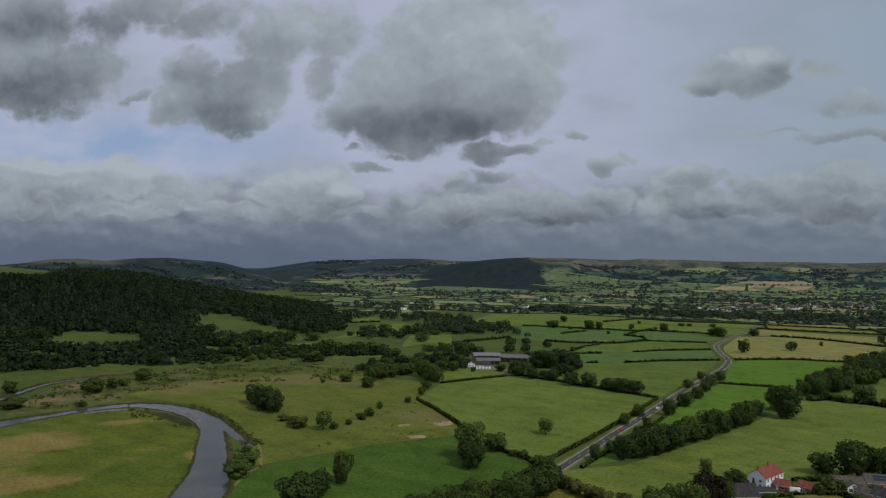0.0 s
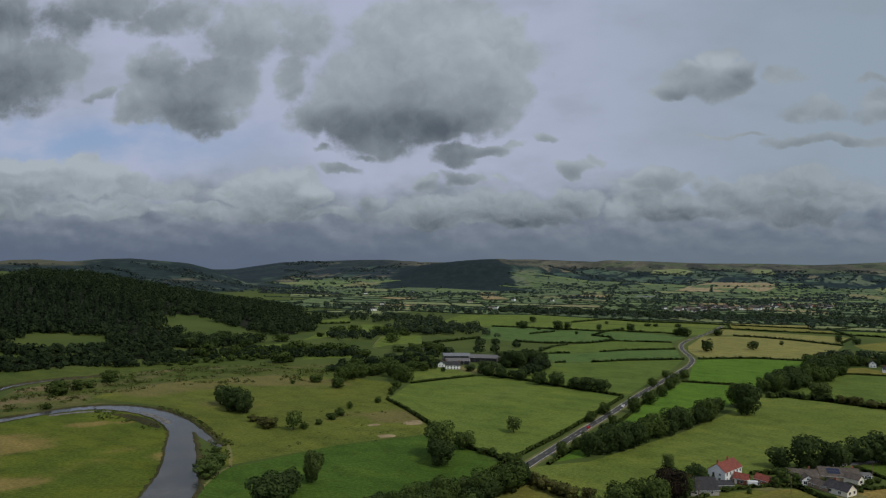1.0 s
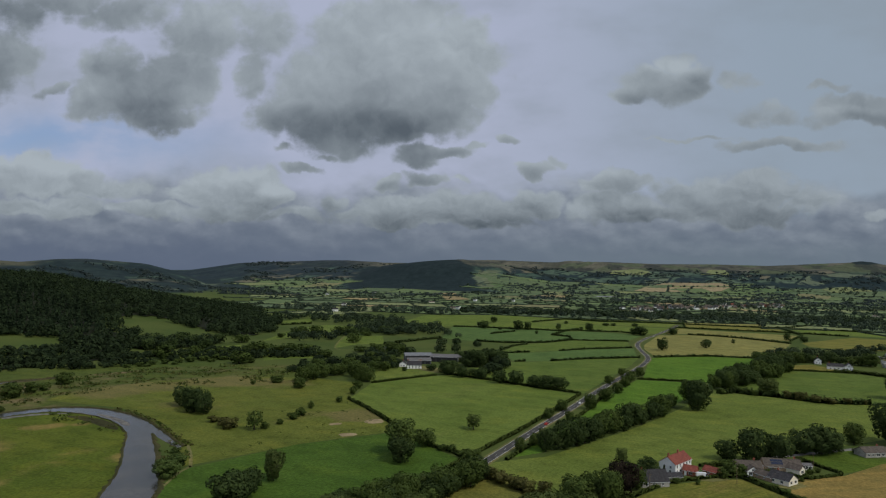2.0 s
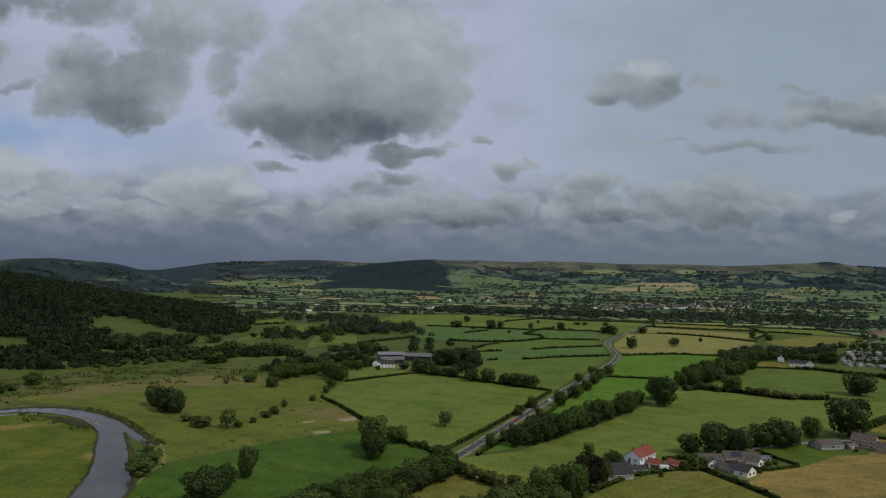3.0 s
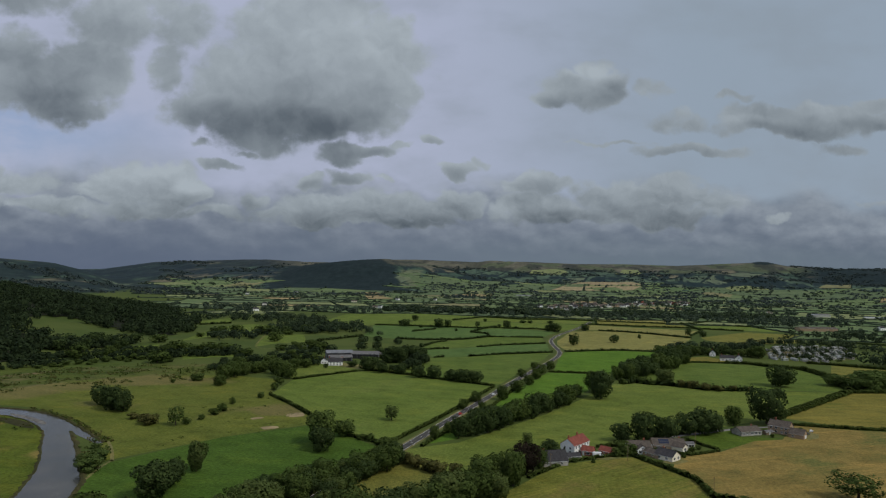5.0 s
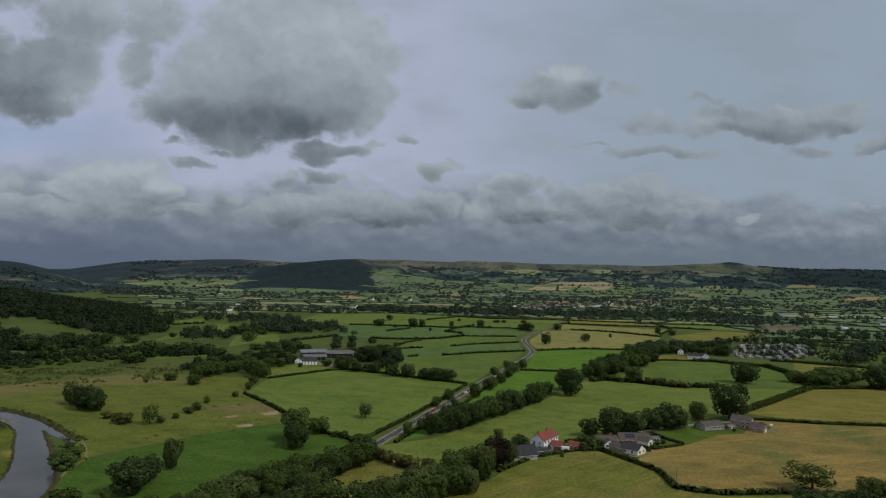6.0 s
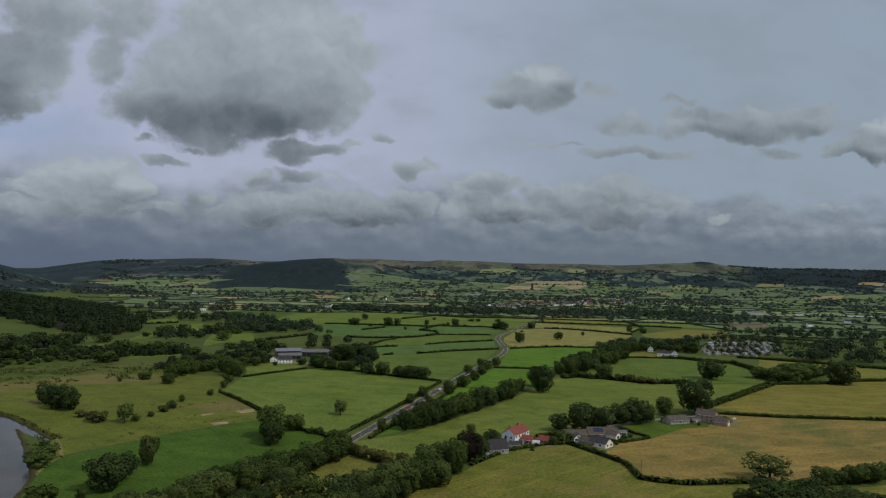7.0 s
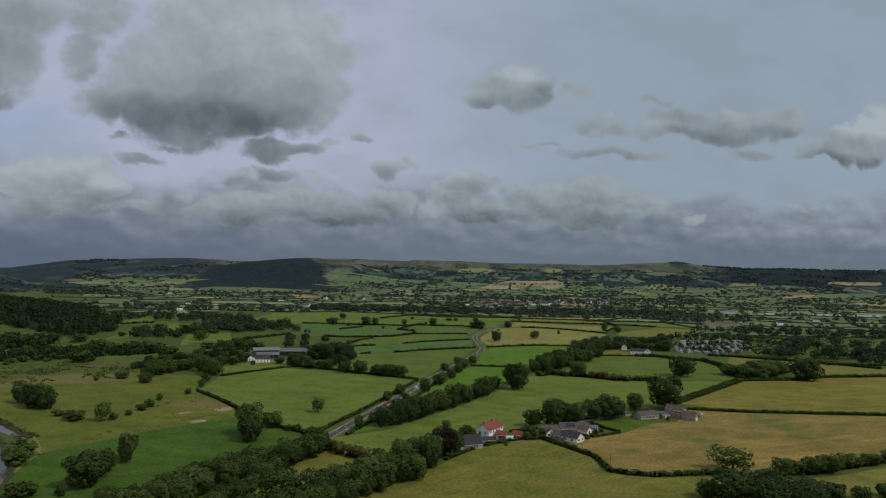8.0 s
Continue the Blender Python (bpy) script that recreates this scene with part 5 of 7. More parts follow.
tree(23.5, 403.8, 7.2, 4.2, "conifer", "conifer", "small clipped conifer against the white wall")
trees([(53, 412, 5.4, 5.7), (59, 418, 6.1, 7.2), (64, 423, 5.8, 7.2), (57, 425, 7.2, 8.7), (70, 432, 6.5, 7.2), (39, 397, 3.2, 2.9), (19, 392, 2.9, 4.3), (29, 397, 2.6, 4.3)], "bush", "oak", "rounded green garden shrub", "bush", "garden shrubs")
trees([(76, 425, 3.4, 4.0), (79, 429, 2.6, 3.6), (88, 424, 3.0, 4.2), (95, 426, 2.4, 3.4), (99, 433, 3.2, 4.0), (104, 438, 2.6, 3.8), (97, 450, 4.2, 5.0), (73, 446, 4.6, 5.4), (91, 418, 2.2, 3.2), (138, 489, 2.8, 3.4), (160, 480, 2.4, 3.0), (184, 500, 3.0, 4.2)], "bush", "hedge", "clipped shrub in a bungalow garden", "bush", "garden shrubs")
tree(154.6, 353.8, 14.1, 22.8, "sparse", "oak", "wide open-crowned oak with visible branches")
trees([(135, 305, 16.5, 21.2), (157, 313, 14.1, 17.4), (173, 311, 11.2, 14.9), (125, 309, 8.7, 10.2), (184, 310, 8.4, 11.6), (198, 313, 6.5, 8.7), (145, 296, 14.5, 17.4), (164, 294, 13.0, 15.9), (212, 318, 7.2, 10.2)], "broad", "dark", "dark tree in the near spinney", "tree", "near spinney")
trees([(178, 349, 10.2, 10.9), (188, 352, 7.1, 8.7), (197, 354, 9.4, 11.6), (207, 357, 10.4, 13.0), (224, 368, 7.8, 11.9), (239, 374, 6.7, 10.6), (254, 381, 7.2, 10.2)], "broad", "oak", "hedgerow tree above the dry field", "tree", "hedgerow trees")
for bx, by in ((-61, 376), (-55, 371), (-49, 367), (-45, 364), (-41, 361), (-33, 360)):
    tree(bx, by, 6.7, 8.7, "bush", "brown" if bx % 2 else "oak", "tall overgrown hedge bush", "bush", "overgrown hedge")

NEAR_KINDS = [("broad", "oak"), ("broad", "dark"), ("broad", "dark"), ("broad", "oak"), ("broad", "ash")]
belt([(-123, 261), (-112, 284), (-102, 302), (-96, 316), (-90, 334), (-81, 348), (-72, 362), (-70, 380)], 7.6, 12.4, 12.4, 4.2, 11, NEAR_KINDS, "leafy tree in the belt beside the road", "belt of trees by the road")
belt([(-138, 276), (-122, 299), (-110, 319), (-102, 336), (-91, 352)], 8.5, 9.5, 10.5, 4.0, 12, NEAR_KINDS, "lower leafy tree in the belt beside the road", "belt of trees by the road")
belt([(-75, 258), (-65, 283), (-55, 289), (-48, 297), (-38, 307), (-29, 322), (-22, 334), (-13, 347)], 8.0, 14.2, 13.8, 4.0, 13, NEAR_KINDS, "tall leafy tree in the near belt", "near belt of trees")
belt([(-58, 268), (-41, 287), (-26, 307), (-13, 328)], 8.5, 13.0, 13.0, 3.4, 14, NEAR_KINDS, "tall leafy tree in the near belt", "near belt of trees")
belt([(-71, 368), (-79, 338), (-85, 302), (-93, 268)], 7.0, 10.5, 10.5, 1.5, 18, NEAR_KINDS, "leafy tree hiding the road", "belt of trees by the road")
MID_KINDS = [("broad", "dark"), ("broad", "oak"), ("broad", "dark")]
belt([(-36, 436), (-27, 448), (-14, 474), (13, 523), (32, 563), (48, 599)], 9.0, 14.8, 13.0, 3.6, 15, MID_KINDS, "dark tree in the shelter belt above the pasture", "shelter belt")
belt([(90, 702), (110, 729), (139, 783), (184, 870)], 9.4, 18.1, 15.9, 5.8, 16, MID_KINDS, "dark tree in the long copse", "long copse")
belt([(102, 705), (125, 740), (157, 790), (190, 856)], 11.6, 15.2, 14.5, 4.3, 17, MID_KINDS, "dark tree in the long copse", "long copse")

trees([(-158, 711, 13, 14), (-142, 703, 9, 10), (-129, 698, 8, 11), (-122, 706, 9, 9), (-143, 787, 14, 15), (-134, 789, 15, 12), (-124, 796, 13, 15), (-132, 807, 16, 13), (-146, 761, 10, 13), (-161, 752, 8, 12), (-153, 775, 12, 13)], "broad", "dark", "dark tree in the belt before the farm sheds", "tree", "farm trees")
trees([(-222, 705, 10, 12), (-226, 739, 13, 14), (-237, 729, 12, 13), (-246, 833, 14, 16), (-261, 851, 14, 17), (-264, 812, 15, 16), (-253, 760, 13, 15), (-229, 718, 8, 11)], "broad", "oak", "leafy tree beside the farmhouse", "tree", "farm trees")
trees([(-552, 798, 17, 19), (-502, 752, 14, 17), (-532, 823, 18, 20), (-505, 811, 17, 19), (-484, 799, 14, 17), (-501, 860, 15, 18), (-536, 760, 15, 17), (-562, 777, 15, 18), (-519, 780, 16, 18)], "broad", "dark", "large round tree in the clump before the wood", "tree", "western clump", True)
trees([(-464, 724, 7, 11), (-455, 736, 8, 12), (-446, 752, 7, 11), (-440, 768, 6, 11), (-433, 783, 8, 12), (-429, 800, 8, 12), (-423, 814, 7, 11), (-404, 806, 8, 13), (-393, 803, 9, 13), (-383, 800, 8, 12), (-372, 815, 8, 12), (-364, 829, 7, 11)], "bush", "dark", "round bush in the hedge among the pastures", "bush", "pasture hedge bushes", True)
trees([(-466, 633, 4, 9), (-461, 645, 5, 9), (-458, 660, 5, 10), (-450, 670, 6, 10), (-442, 681, 5, 10), (-434, 692, 7, 11), (-427, 706, 6, 11), (-421, 719, 7, 11), (-410, 718, 5, 10), (-399, 722, 6, 11), (-386, 715, 7, 11), (-373, 709, 6, 10), (-455, 648, 3, 8), (-438, 670, 3, 8), (-415, 700, 4, 9)], "bush", "oak", "thorn bush in the thicket along the flood plain", "bush", "flood plain thicket")
trees([(-470, 1022, 11, 14), (-459, 1025, 12, 15), (-404, 1042, 11, 13), (-377, 1031, 13, 16), (-367, 1054, 13, 17), (-390, 1048, 9, 14)], "broad", "dark", "dark tree at the corner of the light pasture", "tree", "western pasture trees", True)

# between the farm and the flood plain
trees([(-259, 583, 10.0, 10.9), (-269, 613, 15.4, 13.5), (-266, 628, 14.6, 13.6), (-262, 642, 13.9, 13.9), (-258, 658, 12.2, 15.9), (-254, 667, 12.3, 14.5), (-236, 655, 13.9, 13.9), (-222, 635, 18.1, 15.4), (-215, 634, 15.2, 13.3), (-212, 599, 7.2, 9.1), (-206, 571, 7.0, 7.0), (-276, 652, 13.0, 14.5), (-246, 682, 13.0, 14.5), (-232, 696, 11.6, 14.5), (-284, 682, 13.0, 15.9), (-261, 703, 13.0, 15.9)], "broad", "oak", "leafy tree in the copse below the farm", "tree", "copse below the farm")
trees([(-442, 989, 16.2, 17.7), (-431, 1012, 16.4, 20.9), (-399, 1030, 14.9, 22.5), (-342, 938, 14.9, 18.8), (-319, 780, 9.0, 21.5), (-364, 787, 14.1, 21.0), (-361, 819, 10.9, 21.8), (-480, 879, 12.2, 21.8), (-463, 995, 5.9, 11.9), (-463, 961, 7.2, 11.6), (-473, 703, 17.1, 21.8), (-454, 731, 13.9, 13.9), (-439, 738, 9.3, 11.6), (-438, 758, 9.4, 9.4), (-380, 697, 14.9, 23.5), (-400, 768, 17.5, 23.2), (-394, 782, 14.2, 21.2), (-386, 796, 9.6, 16.7), (-297, 841, 8.4, 16.8), (-296, 886, 7.5, 10.2), (-349, 1093, 12.5, 18.8), (-357, 1037, 7.4, 17.8), (-399, 1066, 12.3, 18.6)], "broad", "oak", "rounded tree among the western pastures", "tree", "western pasture trees", True)
trees([(-497, 445, 10.6, 10.6), (-447, 407, 8.7, 18.8), (-444, 473, 12.2, 17.8), (-445, 493, 9.6, 11.6), (-446, 506, 6.8, 9.7), (-452, 535, 11.2, 15.2), (-410, 429, 4.8, 6.8)], "bush", "oak", "dark bush on the flood plain", "bush", "flood plain bushes")
trees([(72, 1012, 19.0, 15.9), (136, 1066, 13.3, 14.5), (186, 1150, 7.4, 5.8), (283, 1243, 12.8, 11.6), (302, 1219, 10.7, 12.6), (55, 1225, 16.8, 21.0), (44, 1232, 13.0, 14.5), (111, 1270, 12.8, 16.4), (-29, 1290, 11.0, 13.0), (55, 1417, 7.2, 12.2), (0, 1417, 6.1, 14.5), (14, 1418, 6.1, 11.6)], "broad", "dark", "dark tree standing in the fields by the bend", "tree", "field trees", True)
trees([(-212, 1251, 15.5, 17.4), (-217, 1392, 13.5, 13.5), (-151, 1246, 17.8, 18.8), (-135, 1254, 15.5, 13.8), (-113, 1183, 5.8, 5.8), (-83, 1283, 11.3, 9.4), (-30, 1293, 14.2, 14.2), (-136, 935, 5.1, 6.4), (-77, 1425, 7.1, 7.1), (-44, 1306, 5.4, 7.1), (-181, 1232, 5.8, 8.7), (-232, 1312, 7.2, 10.2)], "broad", "dark", "dark tree standing in the striped fields", "tree", "field trees", True)

WOOD_FOOT = ([(-606, 500), (-575, 545), (-552, 580)], [(-562, 597), (-540, 604), (-516, 606)], [(-503, 606), (-482, 636), (-465, 668)], [(-462, 690), (-440, 712), (-400, 730)], [(-395, 742), (-360, 760), (-330, 790)])

# behind the deep green pasture and round the caravan park
belt([(171, 896), (203, 928), (232, 950), (268, 942), (297, 928)], 10.2, 13.8, 15.9, 10.2, 21, MID_KINDS, "dark tree round the white cottages", "cottage trees")


# ---- woods and far country, too many to count ----
def clump_mesh(rng, rows, per, leafsize, conifer=None):
    """Many crowns as one sheet of leaf quads. rows: x, y, z, height, width."""
    c_all, n_all = [], []
    for i, (x, y, z, h, w) in enumerate(rows):
        if conifer is not None and conifer[i]:
            f = rng.uniform(0.05, 1, per) ** 0.75
            a = rng.uniform(0, 2 * np.pi, per)
            r = (1.03 - f) * 0.45 * w
            c = np.stack([x + np.cos(a) * r, y + np.sin(a) * r, z + f * h], 1)
            n = np.stack([np.cos(a), np.sin(a), np.full(per, 0.6)], 1)
        else:
            d = rng.normal(0, 1, (per, 3))
            d /= np.linalg.norm(d, axis=1)[:, None]
            d[:, 2] = np.where(d[:, 2] < -0.8, -d[:, 2], d[:, 2])
            lump = 0.85 + 0.22 * np.sin(d[:, 0] * 5 + i) * np.cos(d[:, 1] * 5 + i * 2)
            c = np.array([x, y, z + h * 0.53]) + d * lump[:, None] * np.array([w / 2, w / 2, h * 0.47])
            n = d + np.array([0, 0, 0.3])
        c_all.append(c)
        n_all.append(n)
    c, n = np.concatenate(c_all), np.concatenate(n_all)
    size = np.repeat(np.array([leafsize * (r[3] / 14.5) ** 0.5 for r in rows]), per)
    return leaf_quads(rng, c, n, size, 0.28)


def wood(name, rows, per, leafsize, leaf, label, conifer=None, seed=0):
    rng = np.random.default_rng(seed)
    ob = new(name, quads_mesh(name, clump_mesh(rng, rows, per, leafsize, conifer), LEAF[leaf]))
    return tagged(ob, label, "woodland", kind="stuff")


def inside(poly, x, y):
    r = False
    for (x0, y0), (x1, y1) in zip(poly, poly[1:] + poly[:1]):
        if (y0 > y) != (y1 > y) and x < (x1 - x0) * (y - y0) / (y1 - y0) + x0:
            r = not r
    return r


GLADES = [
    [(-640, 612), (-664, 642), (-712, 690), (-698, 728), (-636, 745), (-596, 700), (-575, 640), (-600, 615)],
    [(-667, 885), (-735, 960), (-712, 1020), (-629, 975), (-596, 972), (-520, 942), (-478, 855), (-530, 852), (-585, 838), (-645, 880)],
    [(-551, 725), (-500, 696), (-490, 754), (-522, 790)],
    [(-1300, 1120), (-1330, 1190), (-1480, 1420), (-1560, 1620), (-2000, 1620), (-2100, 1000)],
]
rng = random.Random(5)
mixed, needles = [], []
for _ in range(13000):
    x, y = rng.uniform(-1600, -478), rng.uniform(380, 1700)
    d = float(np.interp(y, EDGE_Y, EDGE_X)) - x
    if d < 3 or d > 800 or any(inside(g, x, y) for g in GLADES):
        continue
    z = float(height(x, y))
    if d > 150 + 58 * math.sin(y / 87) + max(0.0, (y - 820) * 1.4) and y < 1100:
        needles.append((x, y, z - 0.3, rng.uniform(11, 21), rng.uniform(6.5, 10.5)))
    elif rng.random() < 0.46:
        s = rng.uniform(0.55, 1.0) if rng.random() < 0.6 else rng.uniform(1.0, 1.5)
        mixed.append((x, y, z - 0.8, 13.0 * s, 15.0 * s))
# bushes and low trees along the foot of the wood
for pts in WOOD_FOOT:
    for x, y, dx, dy in along(pts, 5.0):
        if rng.random() < 0.88:
            for o in (rng.uniform(-5, 3), rng.uniform(4, 22)):
                s = rng.choice((0.35, 0.45, 0.5, 0.6, 0.85)) * rng.uniform(0.85, 1.15)
                mixed.append((x - dy * o, y + dx * o, -0.6, 12.0 * s, 15.0 * s))
for pts, step, tall, deep in (([(-684, 585), (-666, 610), (-633, 630), (-603, 655), (-588, 686)], 5.5, 0.75, 9), ([(-652, 548), (-609, 581), (-581, 611), (-554, 645)], 4.5, 0.55, 8), ([(-607, 712), (-590, 761), (-539, 771), (-518, 788)], 6.0, 1.0, 12),
                         ([(-557, 648), (-518, 691), (-478, 730), (-464, 780), (-417, 779)], 5.0, 0.55, 6), ([(-708, 648), (-722, 690), (-706, 740)], 6.0, 0.8, 10)):
    for x, y, dx, dy in along(pts, step):
        for _ in range(2):
            o, s = rng.uniform(-deep, deep), tall * rng.uniform(0.6, 1.25)
            x1, y1 = x - dy * o, y + dx * o
            mixed.append((x1, y1, float(height(x1, y1)) - 0.6, 12.5 * s, 15.0 * s))
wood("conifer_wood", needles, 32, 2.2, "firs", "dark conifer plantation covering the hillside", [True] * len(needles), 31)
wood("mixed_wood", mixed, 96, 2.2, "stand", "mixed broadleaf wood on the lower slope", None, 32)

# rushes, thistles and scrub on the flood plain, the island and the rough pasture
BEND = [(-384, 446), (-366, 440), (-336, 436), (-300, 412), (-290, 400), (-312, 404), (-344, 414), (-372, 424)]
FLOOD = [(-425, 400), (-405, 470), (-396, 570), (-348, 620), (-275, 642), (-254, 682), (-297, 725), (-435, 645), (-473, 573), (-487, 530), (-490, 478), (-461, 423)]
ISLAND = [(-238, 390), (-226, 372), (-214, 348), (-208, 330), (-200, 305), (-216, 335), (-230, 355), (-246, 375), (-262, 398)]
ROUGH_EDGE = [(-410, 560), (-340, 618), (-275, 638), (-262, 600), (-330, 585), (-400, 530)]
RUSHES = [(-208, 372), (-150, 438), (-148, 482), (-205, 548), (-235, 500), (-225, 430)]
tussocks, browns = [], []
for _ in range(5200):
    x, y = rng.uniform(-495, -200), rng.uniform(300, 725)
    thick = noise.noise(Vector((x / 28, y / 18, 0)))
    if inside(ISLAND, x, y) or (inside(BEND, x, y) and thick > -0.3) or (inside(FLOOD, x, y) and thick > -0.04) or (inside(ROUGH_EDGE, x, y) and thick > 0.15):
        s = rng.uniform(0.5, 1.4)
        big = 2.4 if rng.random() < 0.22 and not inside(ISLAND, x, y) else 1.1
        (tussocks if rng.random() < 0.6 else browns).append((x, y, -0.2, 1.3 * s * big, 3.2 * s * big))
for _ in range(150):
    x, y = rng.uniform(-240, -145), rng.uniform(370, 550)
    if inside(RUSHES, x, y) and noise.noise(Vector((x / 22, y / 22, 4))) > 0.05:
        tussocks.append((x, y, -0.35, rng.uniform(0.7, 1.1), rng.uniform(3, 6.5)))
for x, y, dx, dy in along(OUTER[-6:], 1.6):
    o, s = rng.uniform(1.0, 5.5), rng.uniform(0.6, 1.3)
    (browns if rng.random() < 0.7 else tussocks).append((x - dy * o, y + dx * o, -0.2, 1.5 * s, 2.8 * s))
wood("scrub", tussocks, 14, 2.2, "hedge", "green rushes and low scrub on the flood plain", None, 33)
wood("scrub", browns, 14, 2.2, "brown", "brown dead grass and low scrub on the flood plain", None, 34)

# tree belts behind the cottages, round the caravan park and to the east
rng = random.Random(22)
rows = []
for pts, step, h, w, spread in (
        ([(188, 957), (239, 1000), (290, 1015), (336, 1044)], 13.0, 13.0, 17.4, 11.6),
        ([(348, 1116), (406, 1124), (464, 1109), (500, 1066)], 17.4, 11.6, 15.9, 8.7),
        ([(413, 884), (450, 899), (478, 942), (500, 1000), (536, 1015)], 13.0, 17.4, 18.8, 13.0),
        ([(478, 870), (536, 899), (594, 928), (652, 942)], 14.5, 17.4, 18.8, 17.4),
        ([(508, 834), (609, 856), (710, 884), (812, 928)], 20.3, 14.5, 17.4, 11.6),
):
    for x, y, dx, dy in along(pts, step * 0.8):
        for _ in range(2):
            o, s = rng.uniform(-spread, spread), rng.uniform(0.6, 1.1)
            rows.append((x - dy * o, y + dx * o, -0.3, h * s, w * s))
wood("tree_belt", rows, 150, 1.7, "distant", "dark belts of trees round the cottages and caravan park", None, 35)


# litter under the western wood, with the shade of the crowns in its colour
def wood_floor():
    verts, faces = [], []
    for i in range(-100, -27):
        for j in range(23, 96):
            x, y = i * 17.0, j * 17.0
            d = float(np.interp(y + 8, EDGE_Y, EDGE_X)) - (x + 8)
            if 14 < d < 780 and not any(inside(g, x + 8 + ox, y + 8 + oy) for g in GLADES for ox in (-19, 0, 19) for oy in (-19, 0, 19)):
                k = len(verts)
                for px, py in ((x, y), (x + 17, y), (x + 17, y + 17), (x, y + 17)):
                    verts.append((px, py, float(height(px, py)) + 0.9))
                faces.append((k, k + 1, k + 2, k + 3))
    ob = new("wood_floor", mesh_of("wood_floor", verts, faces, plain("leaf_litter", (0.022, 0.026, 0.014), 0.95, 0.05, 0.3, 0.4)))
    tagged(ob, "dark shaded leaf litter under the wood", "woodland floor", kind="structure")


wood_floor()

# copse crowding round the farm
FARM_COPSE = [(-229, 732, 13.0, 15.9), (-239, 754, 13.0, 15.9), (-249, 732, 11.6, 14.5), (-258, 776, 13.0, 15.9), (-218, 725, 7.2, 10.2), (-271, 805, 13.0, 15.9), (-232, 834, 11.6, 14.5), (-203, 870, 11.6, 14.5), (-186, 884, 11.6, 13.0), (-254, 870, 11.6, 14.5), (-171, 950, 10.2, 11.6), (-218, 942, 13.0, 14.5), (-203, 969, 10.2, 13.0)]
FARM_COPSE += [(-236, 742, 13, 15), (-247, 760, 14, 16), (-228, 724, 9, 12), (-258, 735, 12, 15), (-240, 715, 9, 12), (-262, 778, 13, 16), (-222, 752, 7, 9), (-240, 795, 13, 16), (-274, 752, 12, 15), (-268, 712, 11, 14), (-252, 700, 10, 13), (-284, 725, 11, 14), (-238, 690, 9, 12)]
for x, y, dx, dy in along([(-158, 823), (-134, 845), (-111, 760), (-120, 712)], 9.0):
    FARM_COPSE.append((x + rng.uniform(-6, 6), y + rng.uniform(-6, 6), rng.uniform(8, 14), rng.uniform(9, 14)))
for x, y, dx, dy in along([(-300, 668), (-300, 730), (-262, 712), (-232, 690)], 10.0):
    FARM_COPSE.append((x + rng.uniform(-6, 6), y + rng.uniform(-6, 6), rng.uniform(6, 12), rng.uniform(9, 14)))
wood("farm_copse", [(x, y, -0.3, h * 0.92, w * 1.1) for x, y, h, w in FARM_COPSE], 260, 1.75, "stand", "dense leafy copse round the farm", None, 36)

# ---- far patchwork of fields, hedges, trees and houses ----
# the greens and the hay carry blue distance haze in their base colours
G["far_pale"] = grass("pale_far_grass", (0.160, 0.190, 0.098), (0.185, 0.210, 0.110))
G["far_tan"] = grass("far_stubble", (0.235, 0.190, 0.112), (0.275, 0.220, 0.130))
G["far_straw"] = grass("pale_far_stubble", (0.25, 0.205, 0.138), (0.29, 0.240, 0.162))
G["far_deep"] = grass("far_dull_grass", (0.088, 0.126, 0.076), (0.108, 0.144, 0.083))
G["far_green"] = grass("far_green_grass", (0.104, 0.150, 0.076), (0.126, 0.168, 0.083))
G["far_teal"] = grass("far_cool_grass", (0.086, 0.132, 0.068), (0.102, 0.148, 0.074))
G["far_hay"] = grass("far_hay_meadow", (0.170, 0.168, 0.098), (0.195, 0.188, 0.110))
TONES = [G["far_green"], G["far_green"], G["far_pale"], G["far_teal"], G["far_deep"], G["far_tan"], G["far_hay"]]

TONE_LABELS = ["distant green field between hedges", "distant green field between hedges", "pale distant pasture between hedges", "distant cool green field", "dull green distant field", "distant tan stubble field", "dry distant hay field"]


